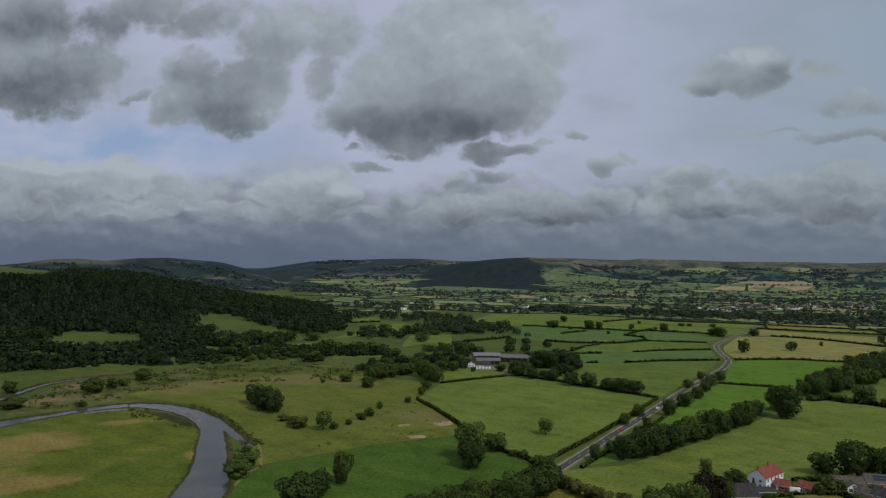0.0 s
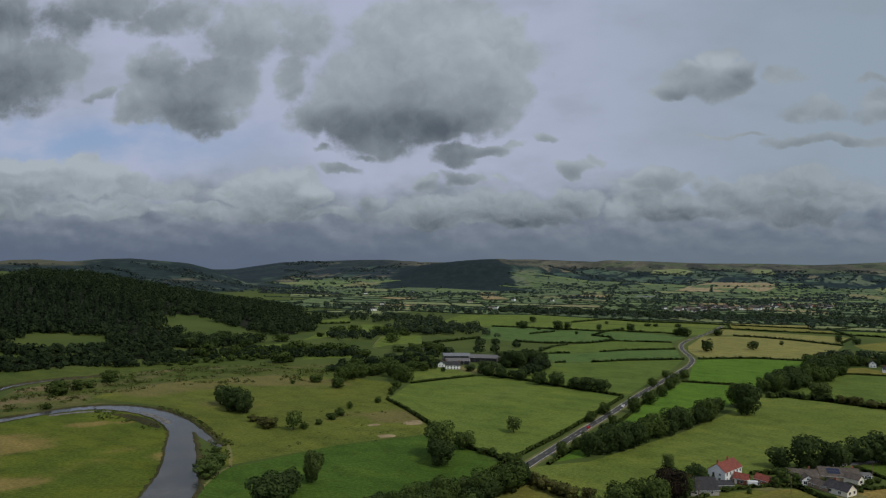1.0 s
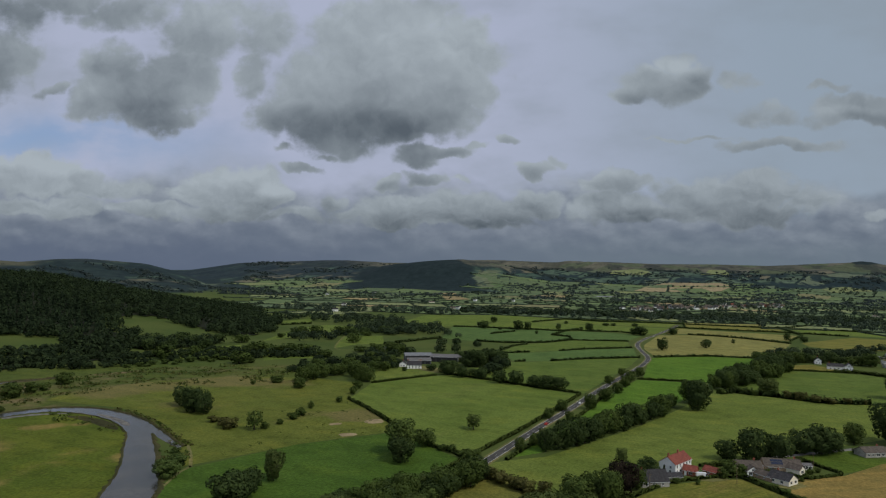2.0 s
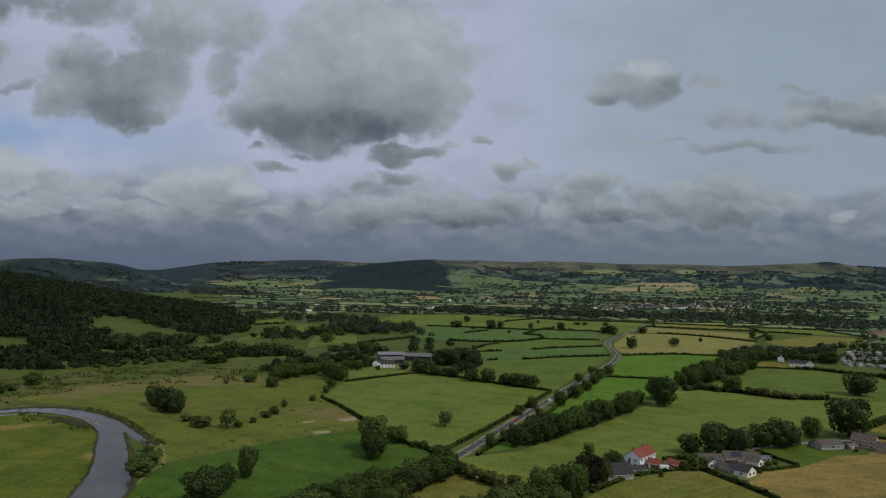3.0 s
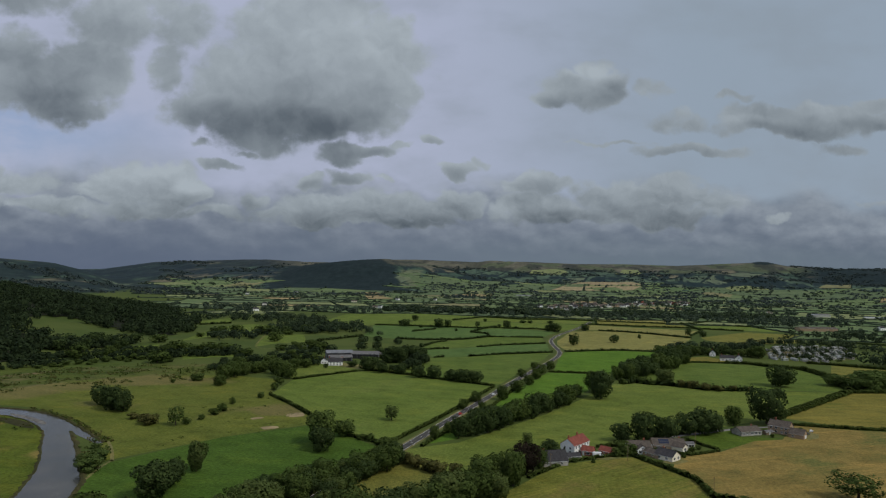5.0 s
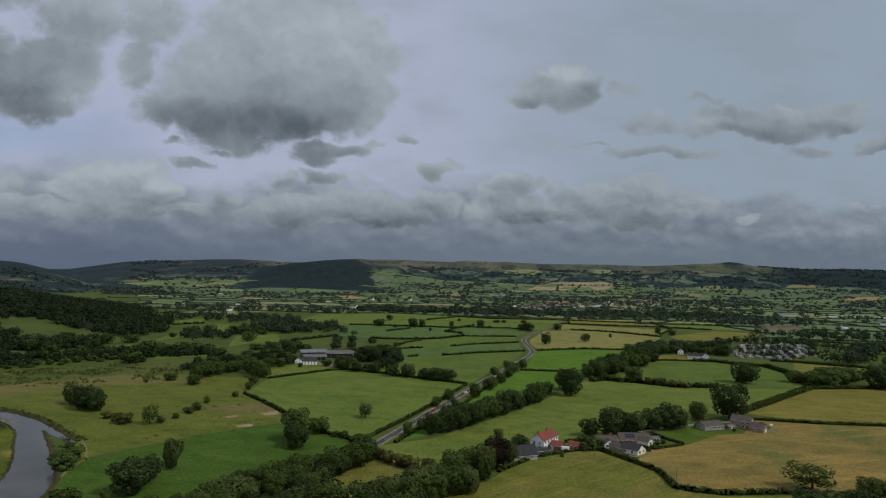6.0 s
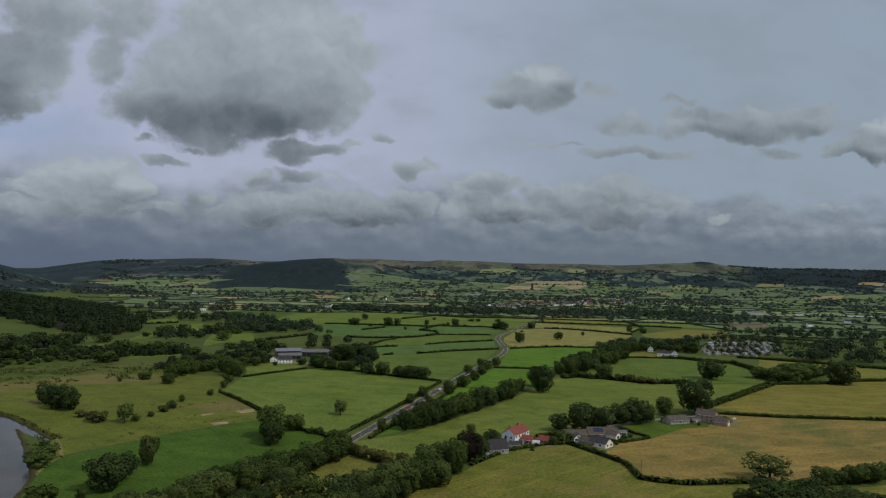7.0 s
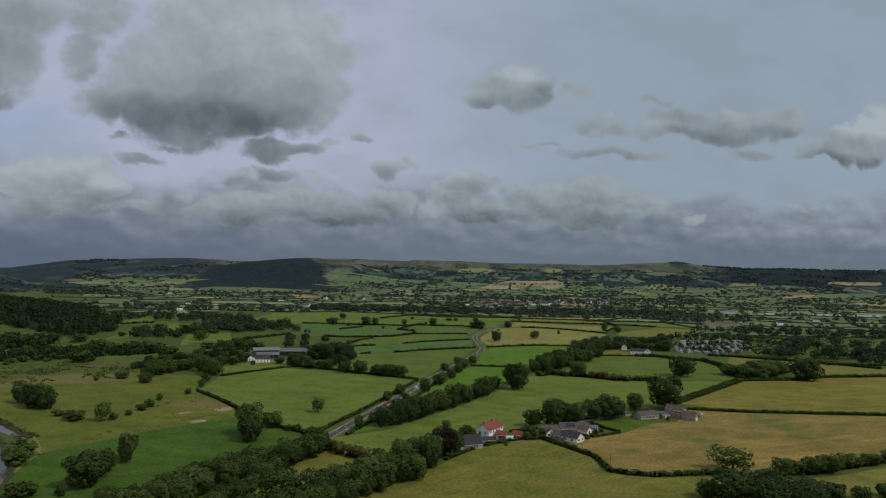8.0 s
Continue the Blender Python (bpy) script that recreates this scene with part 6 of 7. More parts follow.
def far_country():
    rng = random.Random(9)
    nodes = {}

    def node(i, j):
        if (i, j) not in nodes:
            nodes[i, j] = (i * 150.0 + (j % 2) * 60 + rng.uniform(-40, 40), 930 + j * 135.0 + rng.uniform(-38, 38))
        return nodes[i, j]

    rows, hedge_rows = [], []
    for i in range(-22, 24):
        for j in range(0, 24):
            quad = [node(i, j), node(i + 1, j), node(i + 1, j + 1), node(i, j + 1)]
            cx, cy = sum(p[0] for p in quad) / 4, sum(p[1] for p in quad) / 4
            az = math.degrees(math.atan2(cx, cy))
            if not -50 < az < 44 or (az < -28.5 and cy > 1900) or (cy < (1475 if cx > 330 else 1560) and -600 < cx < 470) or (cy < 1150 and cx < 780):
                continue
            if float(np.interp(cy, EDGE_Y, EDGE_X)) - cx > -90 or math.hypot(cx, cy) > 3500 or (-21 < az < -9.5 and math.hypot(cx, cy) > 3050):
                continue
            lift = 0.25 if cy < 2400 else 1.2
            verts = []
            for x, y in quad:
                x, y = x + (cx - x) * 0.03, y + (cy - y) * 0.03
                verts.append((x, y, float(height(x, y)) + lift))
            tone = rng.choices(range(7), (5, 5, 4, 4, 6, 0.9, 2) if cy < 2500 else (1, 2, 2, 1, 9, 1.0, 0.4))[0]
            ob = new("field", mesh_of("field", verts, [(0, 1, 2, 3)], TONES[tone]))
            tagged(ob, TONE_LABELS[tone], "field", kind="structure")
            wood_here = rng.random() < 0.10
            for a, b in ((quad[0], quad[1]), (quad[0], quad[3])):
                if rng.random() < 0.12:
                    continue
                hedge_rows.append((a, b))
                wild = rng.random() < 0.30
                for x, y, dx, dy in along([a, b], 17 if wild else 48):
                    if rng.random() < (0.8 if wild else 0.5):
                        s = rng.uniform(0.5, 1.15)
                        x, y = x + rng.uniform(-5, 5), y + rng.uniform(-5, 5)
                        rows.append((x, y, float(height(x, y)), 9.0 * s, 10.5 * s))
            if wood_here:
                for _ in range(rng.randint(12, 30)):
                    x, y = cx + rng.gauss(0, 40), cy + rng.gauss(0, 20)
                    s = rng.uniform(0.7, 1.3)
                    rows.append((x, y, float(height(x, y)), 11 * s, 13 * s))
    hv, hf = [], []
    for a, b in hedge_rows:
        for x, y, dx, dy in along([a, b], 12.0)[:-1]:
            z = float(height(x, y))
            k = len(hv)
            h, w = rng.uniform(1.4, 3.4), rng.uniform(1.0, 2.0)
            for f in (0, 12.5):
                px, py = x + dx * f, y + dy * f
                hv.extend([(px - dy * w, py + dx * w, z - 0.5), (px - dy * w * .7, py + dx * w * .7, z + h * rng.uniform(.8, 1.1)), (px + dy * w * .7, py - dx * w * .7, z + h * rng.uniform(.8, 1.1)), (px + dy * w, py - dx * w, z - 0.5)])
            hf.extend([(k, k + 4, k + 5, k + 1), (k + 1, k + 5, k + 6, k + 2), (k + 2, k + 6, k + 7, k + 3), (k, k + 1, k + 2, k + 3), (k + 4, k + 7, k + 6, k + 5)])
    ob = new("far_hedges", mesh_of("far_hedges", hv, hf, LEAF["far"]))
    tagged(ob, "dark hedges dividing the distant fields", "hedges", kind="stuff")
    return rows


far_rows = far_country()


def hill_field(quad, tone, label):
    """One field draped over the slope between four corners."""
    n, verts, faces = 9, [], []
    (ax, ay), (bx, by), (cx, cy), (dx, dy) = quad
    for i in range(n):
        for j in range(n):
            f, g = i / (n - 1), j / (n - 1)
            x = (ax * (1 - f) + bx * f) * (1 - g) + (dx * (1 - f) + cx * f) * g
            y = (ay * (1 - f) + by * f) * (1 - g) + (dy * (1 - f) + cy * f) * g
            verts.append((x, y, float(height(x, y)) + 2.2))
            if i and j:
                k = i * n + j
                faces.append((k - n - 1, k - 1, k, k - n))
    ob = new("hill_field", mesh_of("hill_field", verts, faces, tone, True))
    tagged(ob, label, "field", kind="structure")


for corners in ([(127, 3199), (266, 3227), (292, 3418), (202, 3416)], [(274, 3226), (352, 3239), (397, 3400), (300, 3413)], [(359, 3239), (501, 3256), (562, 3385), (405, 3399)]):
    hill_field(corners, G["far_straw"], "pale stubble field on the lower hillside")
hill_field([(218, 3450), (567, 3416), (540, 3515), (266, 3520)], G["far_straw"], "pale stubble field higher on the hillside")
hill_field([(-718, 2868), (-565, 2730), (-618, 2903), (-708, 2924)], G["far_tan"], "tan stubble field below the plantation")
hill_field([(-520, 2300), (-449, 2370), (-553, 2651), (-610, 2620)], G["far_tan"], "tan stubble field below the plantation")
hill_field([(-1295, 2905), (-1195, 2950), (-1200, 3110), (-1300, 3078)], G["far_hay"], "dry hay field at the foot of the hill")
hill_field([(1811, 3321), (1867, 3230), (1925, 3298), (1856, 3387)], G["far_tan"], "stubble field on the eastern slope")
hill_field([(1876, 3228), (2018, 3233), (2038, 3282), (1940, 3306)], G["far_tan"], "stubble field on the eastern slope")
hill_field([(1319, 3286), (1437, 3237), (1495, 3370), (1397, 3390)], G["far_hay"], "dry field on the eastern slope")
hill_field([(764, 3131), (854, 2996), (894, 3093), (815, 3181)], G["far_hay"], "dry field beyond the village")
hill_field([(31, 3840), (247, 3820), (233, 4000), (47, 3970)], G["far_pale"], "pale green field on the upper slope")
hill_field([(490, 3820), (632, 3830), (655, 4100), (560, 4050)], G["far_pale"], "pale green field on the upper slope")


STUBBLE = [(120, 3185), (510, 3240), (575, 3395), (545, 3525), (215, 3480), (190, 3420)]


def scatter(n, spot, h, w, keep=lambda x, y: True):
    for _ in range(n):
        x, y = spot()
        if keep(x, y):
            s = rng.uniform(0.6, 1.25)
            far_rows.append((x, y, float(height(x, y)), h * s, w * s))


rng = random.Random(77)
# the tree-filled strip in front of the far village
scatter(520, lambda: (rng.uniform(-330, 760), rng.gauss(1690, 45)), 11, 14)
scatter(160, lambda: (rng.uniform(-800, -330), rng.gauss(1640, 60)), 11, 14)
scatter(420, lambda: (rng.uniform(-60, 800), rng.uniform(1900, 2700)), 11, 14)
scatter(380, lambda: (rng.uniform(-1100, 1500), rng.uniform(2300, 3400)), 11, 15, lambda x, y: not (-0.385 < math.atan2(x, y) < -0.18 and y > 2750))
# along the river between the farm and the wood
scatter(150, lambda: (rng.gauss(-345, 40), rng.uniform(1060, 1290)), 11, 14, lambda x, y: not any(inside(f[2], x, y) for f in FIELDS))
scatter(170, lambda: (rng.uniform(-640, -250), rng.gauss(1300, 45)), 11, 14, lambda x, y: not any(inside(f[2], x, y) for f in FIELDS))
scatter(90, lambda: (rng.uniform(-470, -330), rng.gauss(980, 25)), 10, 13, lambda x, y: not any(inside(f[2], x, y) for f in FIELDS))
RIVERSIDE = [(-375, 1040), (-277, 1069), (-216, 1060), (-276, 1175), (-371, 1304), (-518, 1459), (-600, 1470), (-470, 1290), (-400, 1150)]
scatter(420, lambda: (rng.uniform(-600, -216), rng.uniform(1040, 1470)), 10, 15, lambda x, y: inside(RIVERSIDE, x, y))
# east
scatter(220, lambda: (rng.uniform(620, 1700), rng.uniform(1650, 2900)), 10, 16)
scatter(180, lambda: (rng.uniform(480, 1000), rng.gauss(1260, 40)), 11, 14)
scatter(95, lambda: (rng.uniform(480, 900), rng.gauss(1040, 30)), 12, 15)
def some(y0, y1, keep):
    return [r for i, r in enumerate(far_rows) if y0 <= r[1] < y1 and i % 10 < keep and not inside(STUBBLE, r[0], r[1])]


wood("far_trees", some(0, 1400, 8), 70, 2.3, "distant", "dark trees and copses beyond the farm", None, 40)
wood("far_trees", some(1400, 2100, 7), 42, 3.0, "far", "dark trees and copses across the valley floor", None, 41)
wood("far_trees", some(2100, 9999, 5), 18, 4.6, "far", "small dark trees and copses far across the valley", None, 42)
band = []
for _ in range(620):
    x = rng.uniform(-340, 620)
    s = rng.uniform(0.7, 1.3)
    band.append((x, 1735 + max(0, x) * 0.10 + rng.gauss(0, 32), -0.5, 12 * s, 16 * s))
wood("village_belt", band, 44, 3.2, "distant", "dark belt of trees in front of the village", None, 45)
# hillside woods
hill_rows = []
for _ in range(26000):
    a, r = radians(rng.uniform(-50, 42)), rng.uniform(2600, 4750)
    x, y = r * math.sin(a), r * math.cos(a)
    z = float(height(x, y))
    n = noise.fractal(Vector((x / 260, y / 150, 3.1)), 1.0, 2.0, 4)
    d = math.degrees(a)
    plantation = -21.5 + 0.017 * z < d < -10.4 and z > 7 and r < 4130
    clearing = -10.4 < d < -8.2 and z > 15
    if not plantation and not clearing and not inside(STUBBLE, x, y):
        keep, h, w = ((n > 0.12 and z < 130 and not (d < -29 and r > 3150)) or (n > -0.05 and 20 < d and z > 70) or (n > 0.0 and d < -29 and r < 3150)), 8.0, 17.0
        if not keep:
            continue
        s = rng.uniform(0.6, 1.3)
        hill_rows.append((x, y, z - 2, h * s, w * s))
# hedgerow trees between the stubble fields
for pts in ([(202, 3432), (400, 3415), (562, 3402)], [(270, 3226), (297, 3416)], [(355, 3238), (401, 3400)]):
    for x, y, dx, dy in along(pts, 27.0):
        s = rng.uniform(0.7, 1.2)
        hill_rows.append((x + rng.uniform(-6, 6), y, float(height(x, y)), 8 * s, 12 * s))
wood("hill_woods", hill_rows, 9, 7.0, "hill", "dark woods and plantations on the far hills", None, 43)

# ---- buildings ----
def gable_walls(L, Wd, eave, ridge):
    bm = bmesh.new()
    x, y = L / 2, Wd / 2
    ends = []
    for s in (-x, x):
        ends.append([bm.verts.new(p) for p in ((s, -y, -0.3), (s, y, -0.3), (s, y, eave), (s, 0, ridge), (s, -y, eave))])
    a, b = ends
    bm.faces.new(a[::-1])
    bm.faces.new(b)
    for i in range(5):
        j = (i + 1) % 5
        bm.faces.new((a[i], a[j], b[j], b[i]))
    return bm


def gable_roof(L, Wd, eave, ridge, over=0.35, thick=0.22):
    """Two tiled slabs meeting in a ridge, with eaves and verges standing out."""
    bm = bmesh.new()
    x = L / 2 + over
    run, rise = Wd / 2, ridge - eave
    k = over / run
    ring = [(-(run + over), eave - rise * k), (0, ridge), (run + over, eave - rise * k)]
    rows = []
    for s in (-x, x):
        rows.append([bm.verts.new((s, y, z + 0.03)) for y, z in ring] + [bm.verts.new((s, y, z + 0.03 + thick)) for y, z in ring[::-1]])
    a, b = rows
    bm.faces.new(a)
    bm.faces.new(b[::-1])
    for i in range(6):
        j = (i + 1) % 6
        bm.faces.new((a[j], a[i], b[i], b[j]))
    bmesh.ops.recalc_face_normals(bm, faces=bm.faces[:])
    r = bmesh.ops.create_cone(bm, cap_ends=True, segments=6, radius1=0.14, radius2=0.14, depth=2 * x)
    bmesh.ops.transform(bm, verts=r["verts"], matrix=Matrix.Translation((0, 0, ridge + thick)) @ Matrix.Rotation(math.pi / 2, 4, "Y"))
    return bm


FRAME_MESHES = {}


def window_at(parent, face, L, Wd, pos, z, w, h, name="window"):
    """A framed window (or door) set on one wall: f and b the long sides, l and r the gable ends."""
    key = (round(w, 2), round(h, 2), name)
    if key not in FRAME_MESHES:
        bm = bmesh.new()
        t = 0.09
        for x0, x1, z0, z1 in ((-w / 2 - t, -w / 2, 0, h), (w / 2, w / 2 + t, 0, h), (-w / 2 - t, w / 2 + t, h, h + t), (-w / 2 - t * 1.6, w / 2 + t * 1.6, -t, 0), (-t / 3, t / 3, 0, h)):
            add_box(bm, x0, x1, -0.09, 0.02, z0, z1)
        fm = bpy.data.meshes.new("window_frame")
        bm.to_mesh(fm)
        bm.free()
        fm.materials.append(M["cladding"] if name == "barn_opening" else M["trim"])
        bm = bmesh.new()
        add_box(bm, -w / 2, w / 2, -0.035, 0.01, 0, h)
        pm = bpy.data.meshes.new("pane")
        bm.to_mesh(pm)
        bm.free()
        # barn openings are closed panels; the shade inside is put into their dark colour
        pm.materials.append(M[{"window": "glass", "door": "trim", "barn_opening": "opening"}[name]])
        FRAME_MESHES[key] = (fm, pm)
    fm, pm = FRAME_MESHES[key]
    turn, x, y = {"f": (0, pos, -Wd / 2), "b": (180, pos, Wd / 2), "l": (-90, -L / 2, pos), "r": (90, L / 2, pos)}[face]
    ob = new(name, fm)
    ob.parent = parent
    ob.matrix_basis = pose(x, y, z, 0, 0, turn)
    p = new({"window": "pane", "door": "door_leaf", "barn_opening": "dark_interior"}[name], pm)
    p.parent = ob
    return ob


def house(name, x, y, ang, L, Wd, eave, ridge, wall, roof, label, windows=(), chimneys=(), category="house", doors=(), group=""):
    ob = new(name)
    ob.matrix_basis = pose(x, y, 0, 0, 0, ang)
    part("wall", gable_walls(L, Wd, eave, ridge - 0.05), M[wall], ob)
    part("roof", gable_roof(L, Wd, eave, ridge), M[roof], ob)
    for cx, cy, top in chimneys:
        bm = bmesh.new()
        add_box(bm, cx - 0.45, cx + 0.45, cy - 0.35, cy + 0.35, eave, top)
        add_box(bm, cx - 0.53, cx + 0.53, cy - 0.43, cy + 0.43, top, top + 0.14)
        for dx in (-0.2, 0.2):
            r = bmesh.ops.create_cone(bm, cap_ends=True, segments=8, radius1=0.14, radius2=0.11, depth=0.4)
            bmesh.ops.translate(bm, verts=r["verts"], vec=(cx + dx, cy, top + 0.34))
        part("chimney", bm, M["brick"], ob, "brick chimney with clay pots")
    for s in (-1, 1):
        bm = bmesh.new()
        add_box(bm, -L / 2 - 0.3, L / 2 + 0.3, s * (Wd / 2 + 0.36) - 0.06, s * (Wd / 2 + 0.36) + 0.06, eave - 0.24, eave - 0.10)
        part("gutter", bm, M["trim"], ob, "white eaves gutter")
    for face, pos, z, w, h in windows:
        window_at(ob, face, L, Wd, pos, z, w, h)
    for face, pos, w, h in doors:
        window_at(ob, face, L, Wd, pos, 0.0, w, h, "barn_opening" if category == "barn" else "door")
    return tagged(ob, label, category, group)


house("house", 30.5, 419.5, 58, 18, 9, 5.5, 8.8, "white", "redtile", "white rendered two-storey house with a red clay tile roof",
      [("f", p, z, 1.3, 1.4) for p in (-7, -3.6, 0.2, 3.6, 7) for z in (0.9, 3.6)] + [("l", p, 3.2, 1.0, 1.2) for p in (-1.8, 1.6)] + [("l", -1.6, 0.9, 1.1, 1.3)], [(2.5, 0, 10.4), (-7.8, 0, 10.2)])
house("house_extension", 37.5, 413.6, -22, 6.5, 5.4, 2.7, 4.8, "brick", "redtile", "low red brick porch extension with a red tile roof",
      [("r", -1.2, 0.8, 1.1, 1.3), ("r", 1.2, 0.8, 1.1, 1.3), ("f", 0.5, 0.8, 1.6, 1.3)], category="extension", doors=[("f", -2.0, 1.0, 2.1)])
house("garage", 48.2, 416.6, -42, 7.5, 5.2, 2.3, 4.2, "brick", "redtile", "small brick garage with a red tile roof", [("f", 0, 1.0, 1.0, 1.0)], category="garage", doors=[("r", 0, 2.6, 2.0)])
house("cottage", 16.5, 391, 22, 14, 9.5, 2.6, 7.2, "stone", "greytile", "low stone cottage with a steep dark slate roof",
      [("f", p, 0.9, 1.2, 1.1) for p in (-4.5, -1.0, 3.5)], [(-5.5, 0, 8.4)])
house("outbuilding", 27.5, 402.5, 22, 8.5, 5.5, 2.2, 3.4, "stone", "greytile", "grey outbuilding with a shallow slate roof", [("f", 0, 0.9, 1.0, 0.9)], category="shed")
house("bungalow", 67, 428.5, 8, 14, 9.5, 2.6, 5.8, "white", "browntile", "white bungalow with a brown tile roof", [("f", p, 0.9, 1.6, 1.2) for p in (-5, 4.6)], [(4, 0.5, 6.9)])
house("gabled_porch", 68.5, 422.6, 98, 4.5, 6.0, 2.6, 4.9, "white", "browntile", "white gabled bay with large windows", [("l", -1.4, 0.7, 1.5, 1.5), ("l", 1.4, 0.7, 1.5, 1.5), ("l", 0, 2.8, 1.2, 0.8)], category="extension")
house("outbuilding", 74.2, 417.5, -52, 11, 5.5, 2.2, 4.0, "buff", "browntile", "long low outbuilding with a brown tile roof", [("f", p, 0.9, 1.0, 0.9) for p in (-3, 1.5)], category="shed")
house("bungalow", 81, 413, -42, 11, 8.6, 2.6, 5.4, "cream", "greytile", "cream bungalow with a dark slate roof and gable windows",
      [("r", -2.0, 1.0, 1.6, 1.3), ("r", 2.0, 1.0, 1.6, 1.3), ("f", -2.5, 0.9, 1.3, 1.2), ("f", 2.0, 0.9, 1.3, 1.2)], [(-2.5, 0.4, 6.4)])
solar_house = house("bungalow", 86, 438.5, 6, 19, 10.5, 2.6, 5.6, "buff", "browntile", "wide bungalow with solar panels on a brown roof", [("f", p, 0.9, 1.5, 1.2) for p in (-7, -3, 6)], [(7, 0.4, 6.6)])
rise, run = 5.6 - 2.6, 10.5 / 2
slope = math.atan2(rise, run)
panel_mesh = None
for i in range(6):
    for j in range(2):
        if panel_mesh is None:
            bm = bmesh.new()
            add_box(bm, -0.48, 0.48, -0.8, 0.8, 0, 0.05)
            panel_mesh = bpy.data.meshes.new("solar_panel")
            bm.to_mesh(panel_mesh)
            bm.free()
            panel_mesh.materials.append(M["panel"])
        p = new("solar_panel", panel_mesh)
        p.parent = solar_house
        d = 1.6 + j * 1.7
        p.matrix_basis = pose(-5.5 + i * 1.02, -d, 5.6 - d * math.tan(slope) + 0.33, math.degrees(slope), 0, 0)
house("wing", 92, 433, -40, 7, 6.0, 2.6, 4.6, "cream", "browntile", "cream gabled wing with a wide window", [("r", 0, 0.8, 2.2, 1.4)], category="extension")
house("conservatory", 99.5, 443.5, 10, 5.5, 3.8, 2.2, 3.0, "trim", "sheet", "small pale conservatory with a glazed front", [("f", p, 0.5, 1.3, 1.5) for p in (-1.7, 0, 1.7)], category="conservatory")
house("bungalow", 146, 486, 24, 16, 9.0, 2.7, 5.0, "stone", "browntile", "long pale bungalow with a shallow brown roof", [("f", p, 0.9, w, 1.1) for p, w in ((-6, 1.2), (-3.4, 1.0), (0.4, 2.2), (3.6, 1.8), (6.4, 1.2))], [(4, 0.5, 5.8)])
house("house", 170, 494, -38, 13, 8.5, 5.0, 8.2, "buff", "browntile", "two-storey buff brick house with a dark brown roof",
      [("f", p, z, 1.3, 1.2) for p in (-4.5, -1.5, 2.0, 4.6) for z in (0.9, 3.3)] + [("r", 1.6, 3.4, 1.1, 1.1)], [(-3, 0, 9.6)])
house("garage_wing", 176.5, 482.5, -38, 9, 6.8, 2.8, 5.6, "buff", "browntile", "single-storey garage wing with a white door", [("f", -2, 0.9, 1.2, 1.1)], category="garage", doors=[("r", 0.4, 3.0, 2.1)])
house("outbuilding", 160, 488, 24, 6, 3.5, 2.1, 2.7, "timber", "sheet", "small timber shed beside the bungalow", category="shed", doors=[("f", 0, 1.0, 1.9)])
house("cottage", 243, 938, 80, 11, 7, 4.2, 7.4, "white", "greytile", "white gabled cottage with a slate roof", [("l", -1.5, 1.0, 1.2, 1.2), ("l", 1.5, 1.0, 1.2, 1.2), ("l", 0, 3.8, 1.0, 1.0)], [(3, 0, 8.8)])
house("cottage", 261, 889, 76, 10, 8, 4.0, 7.4, "white", "greytile", "white gabled cottage end with two windows", [("l", -1.6, 1.0, 1.2, 1.2), ("l", 1.6, 1.0, 1.2, 1.2), ("l", 0, 3.8, 1.0, 1.0)], [(2, 0, 8.6)])
house("cottage", 248, 891, -10, 16, 7, 3.4, 6.4, "white", "greytile", "long low white cottage with a slate roof", [("f", p, 0.9, 1.2, 1.1) for p in (-5, -1, 3)], [(-6, 0, 7.8)])
house("house", 520, 1040, 15, 16, 10, 4.0, 7.6, "white", "bluesheet", "detached house with a blue-grey roof among trees", [("f", p, 1.0, 1.4, 1.2) for p in (-5, 0, 5)])

# the farm
house("barn", -211, 792, 22, 30, 13, 6.4, 8.6, "cladding", "bluesheet", "large steel barn with a blue-grey roof", category="barn", doors=[("f", p, 5.2, 5.4) for p in (-11.5, -5.8, 0, 5.8, 11.5)])
house("barn", -181, 799, 8, 31, 19, 5.4, 7.6, "cladding", "sheet", "wide open-sided cattle shed with a grey sheet roof", category="barn", doors=[("f", p, 5.4, 4.7) for p in (-12, -6, 0, 6, 12)])
house("barn", -203, 768, 22, 26, 11, 4.2, 6.2, "cladding", "sheet", "long dark-sided barn with a grey sheet roof and open bays", category="barn", doors=[("f", p, 5.0, 3.5) for p in (9, 3.2, -2.6, -8.2)])
house("barn", -160, 810, 8, 18, 12, 4.0, 6.0, "timber", "sheet", "smaller shed with weathered boards", category="barn", doors=[("f", 0, 3.6, 3.2)])
house("farmhouse", -198, 731, 14, 15, 8.5, 3.9, 7.6, "white", "greytile", "white farmhouse with a grey slate roof",
      [("f", p, z, 1.1, 1.2) for p in (-5, -1.6, 1.8, 5) for z in (0.4, 2.3)], [(-6.6, 0, 9.2), (6.6, 0, 9.2)])
house("cottage", -213, 740, 100, 8, 6.5, 3.4, 5.8, "white", "greytile", "small white farm cottage with a slate roof", [("l", -1.4, 0.9, 1.0, 1.1), ("l", 1.4, 0.9, 1.0, 1.1)], [(2.5, 0, 7.0)])
sheet("yard", [(-192, 722), (-168, 706), (-160, 716), (-178, 745), (-196, 752)], M["verge"], 0.14, "dusty earth farmyard", "yard")
sheet("yard", [(35, 405), (47, 404), (56, 410), (50, 418), (40, 412)], M["verge"], 0.14, "rough gravel yard beside the white house", "yard")
sheet("yard", [(76, 404), (84, 402), (92, 410), (88, 416), (80, 410)], M["verge"], 0.14, "pale patio round the cream bungalow", "yard")
sheet("yard", [(180, 476), (189, 482), (194, 494), (189, 500), (182, 490)], M["verge"], 0.14, "gravelled yard beside the brick house", "yard")


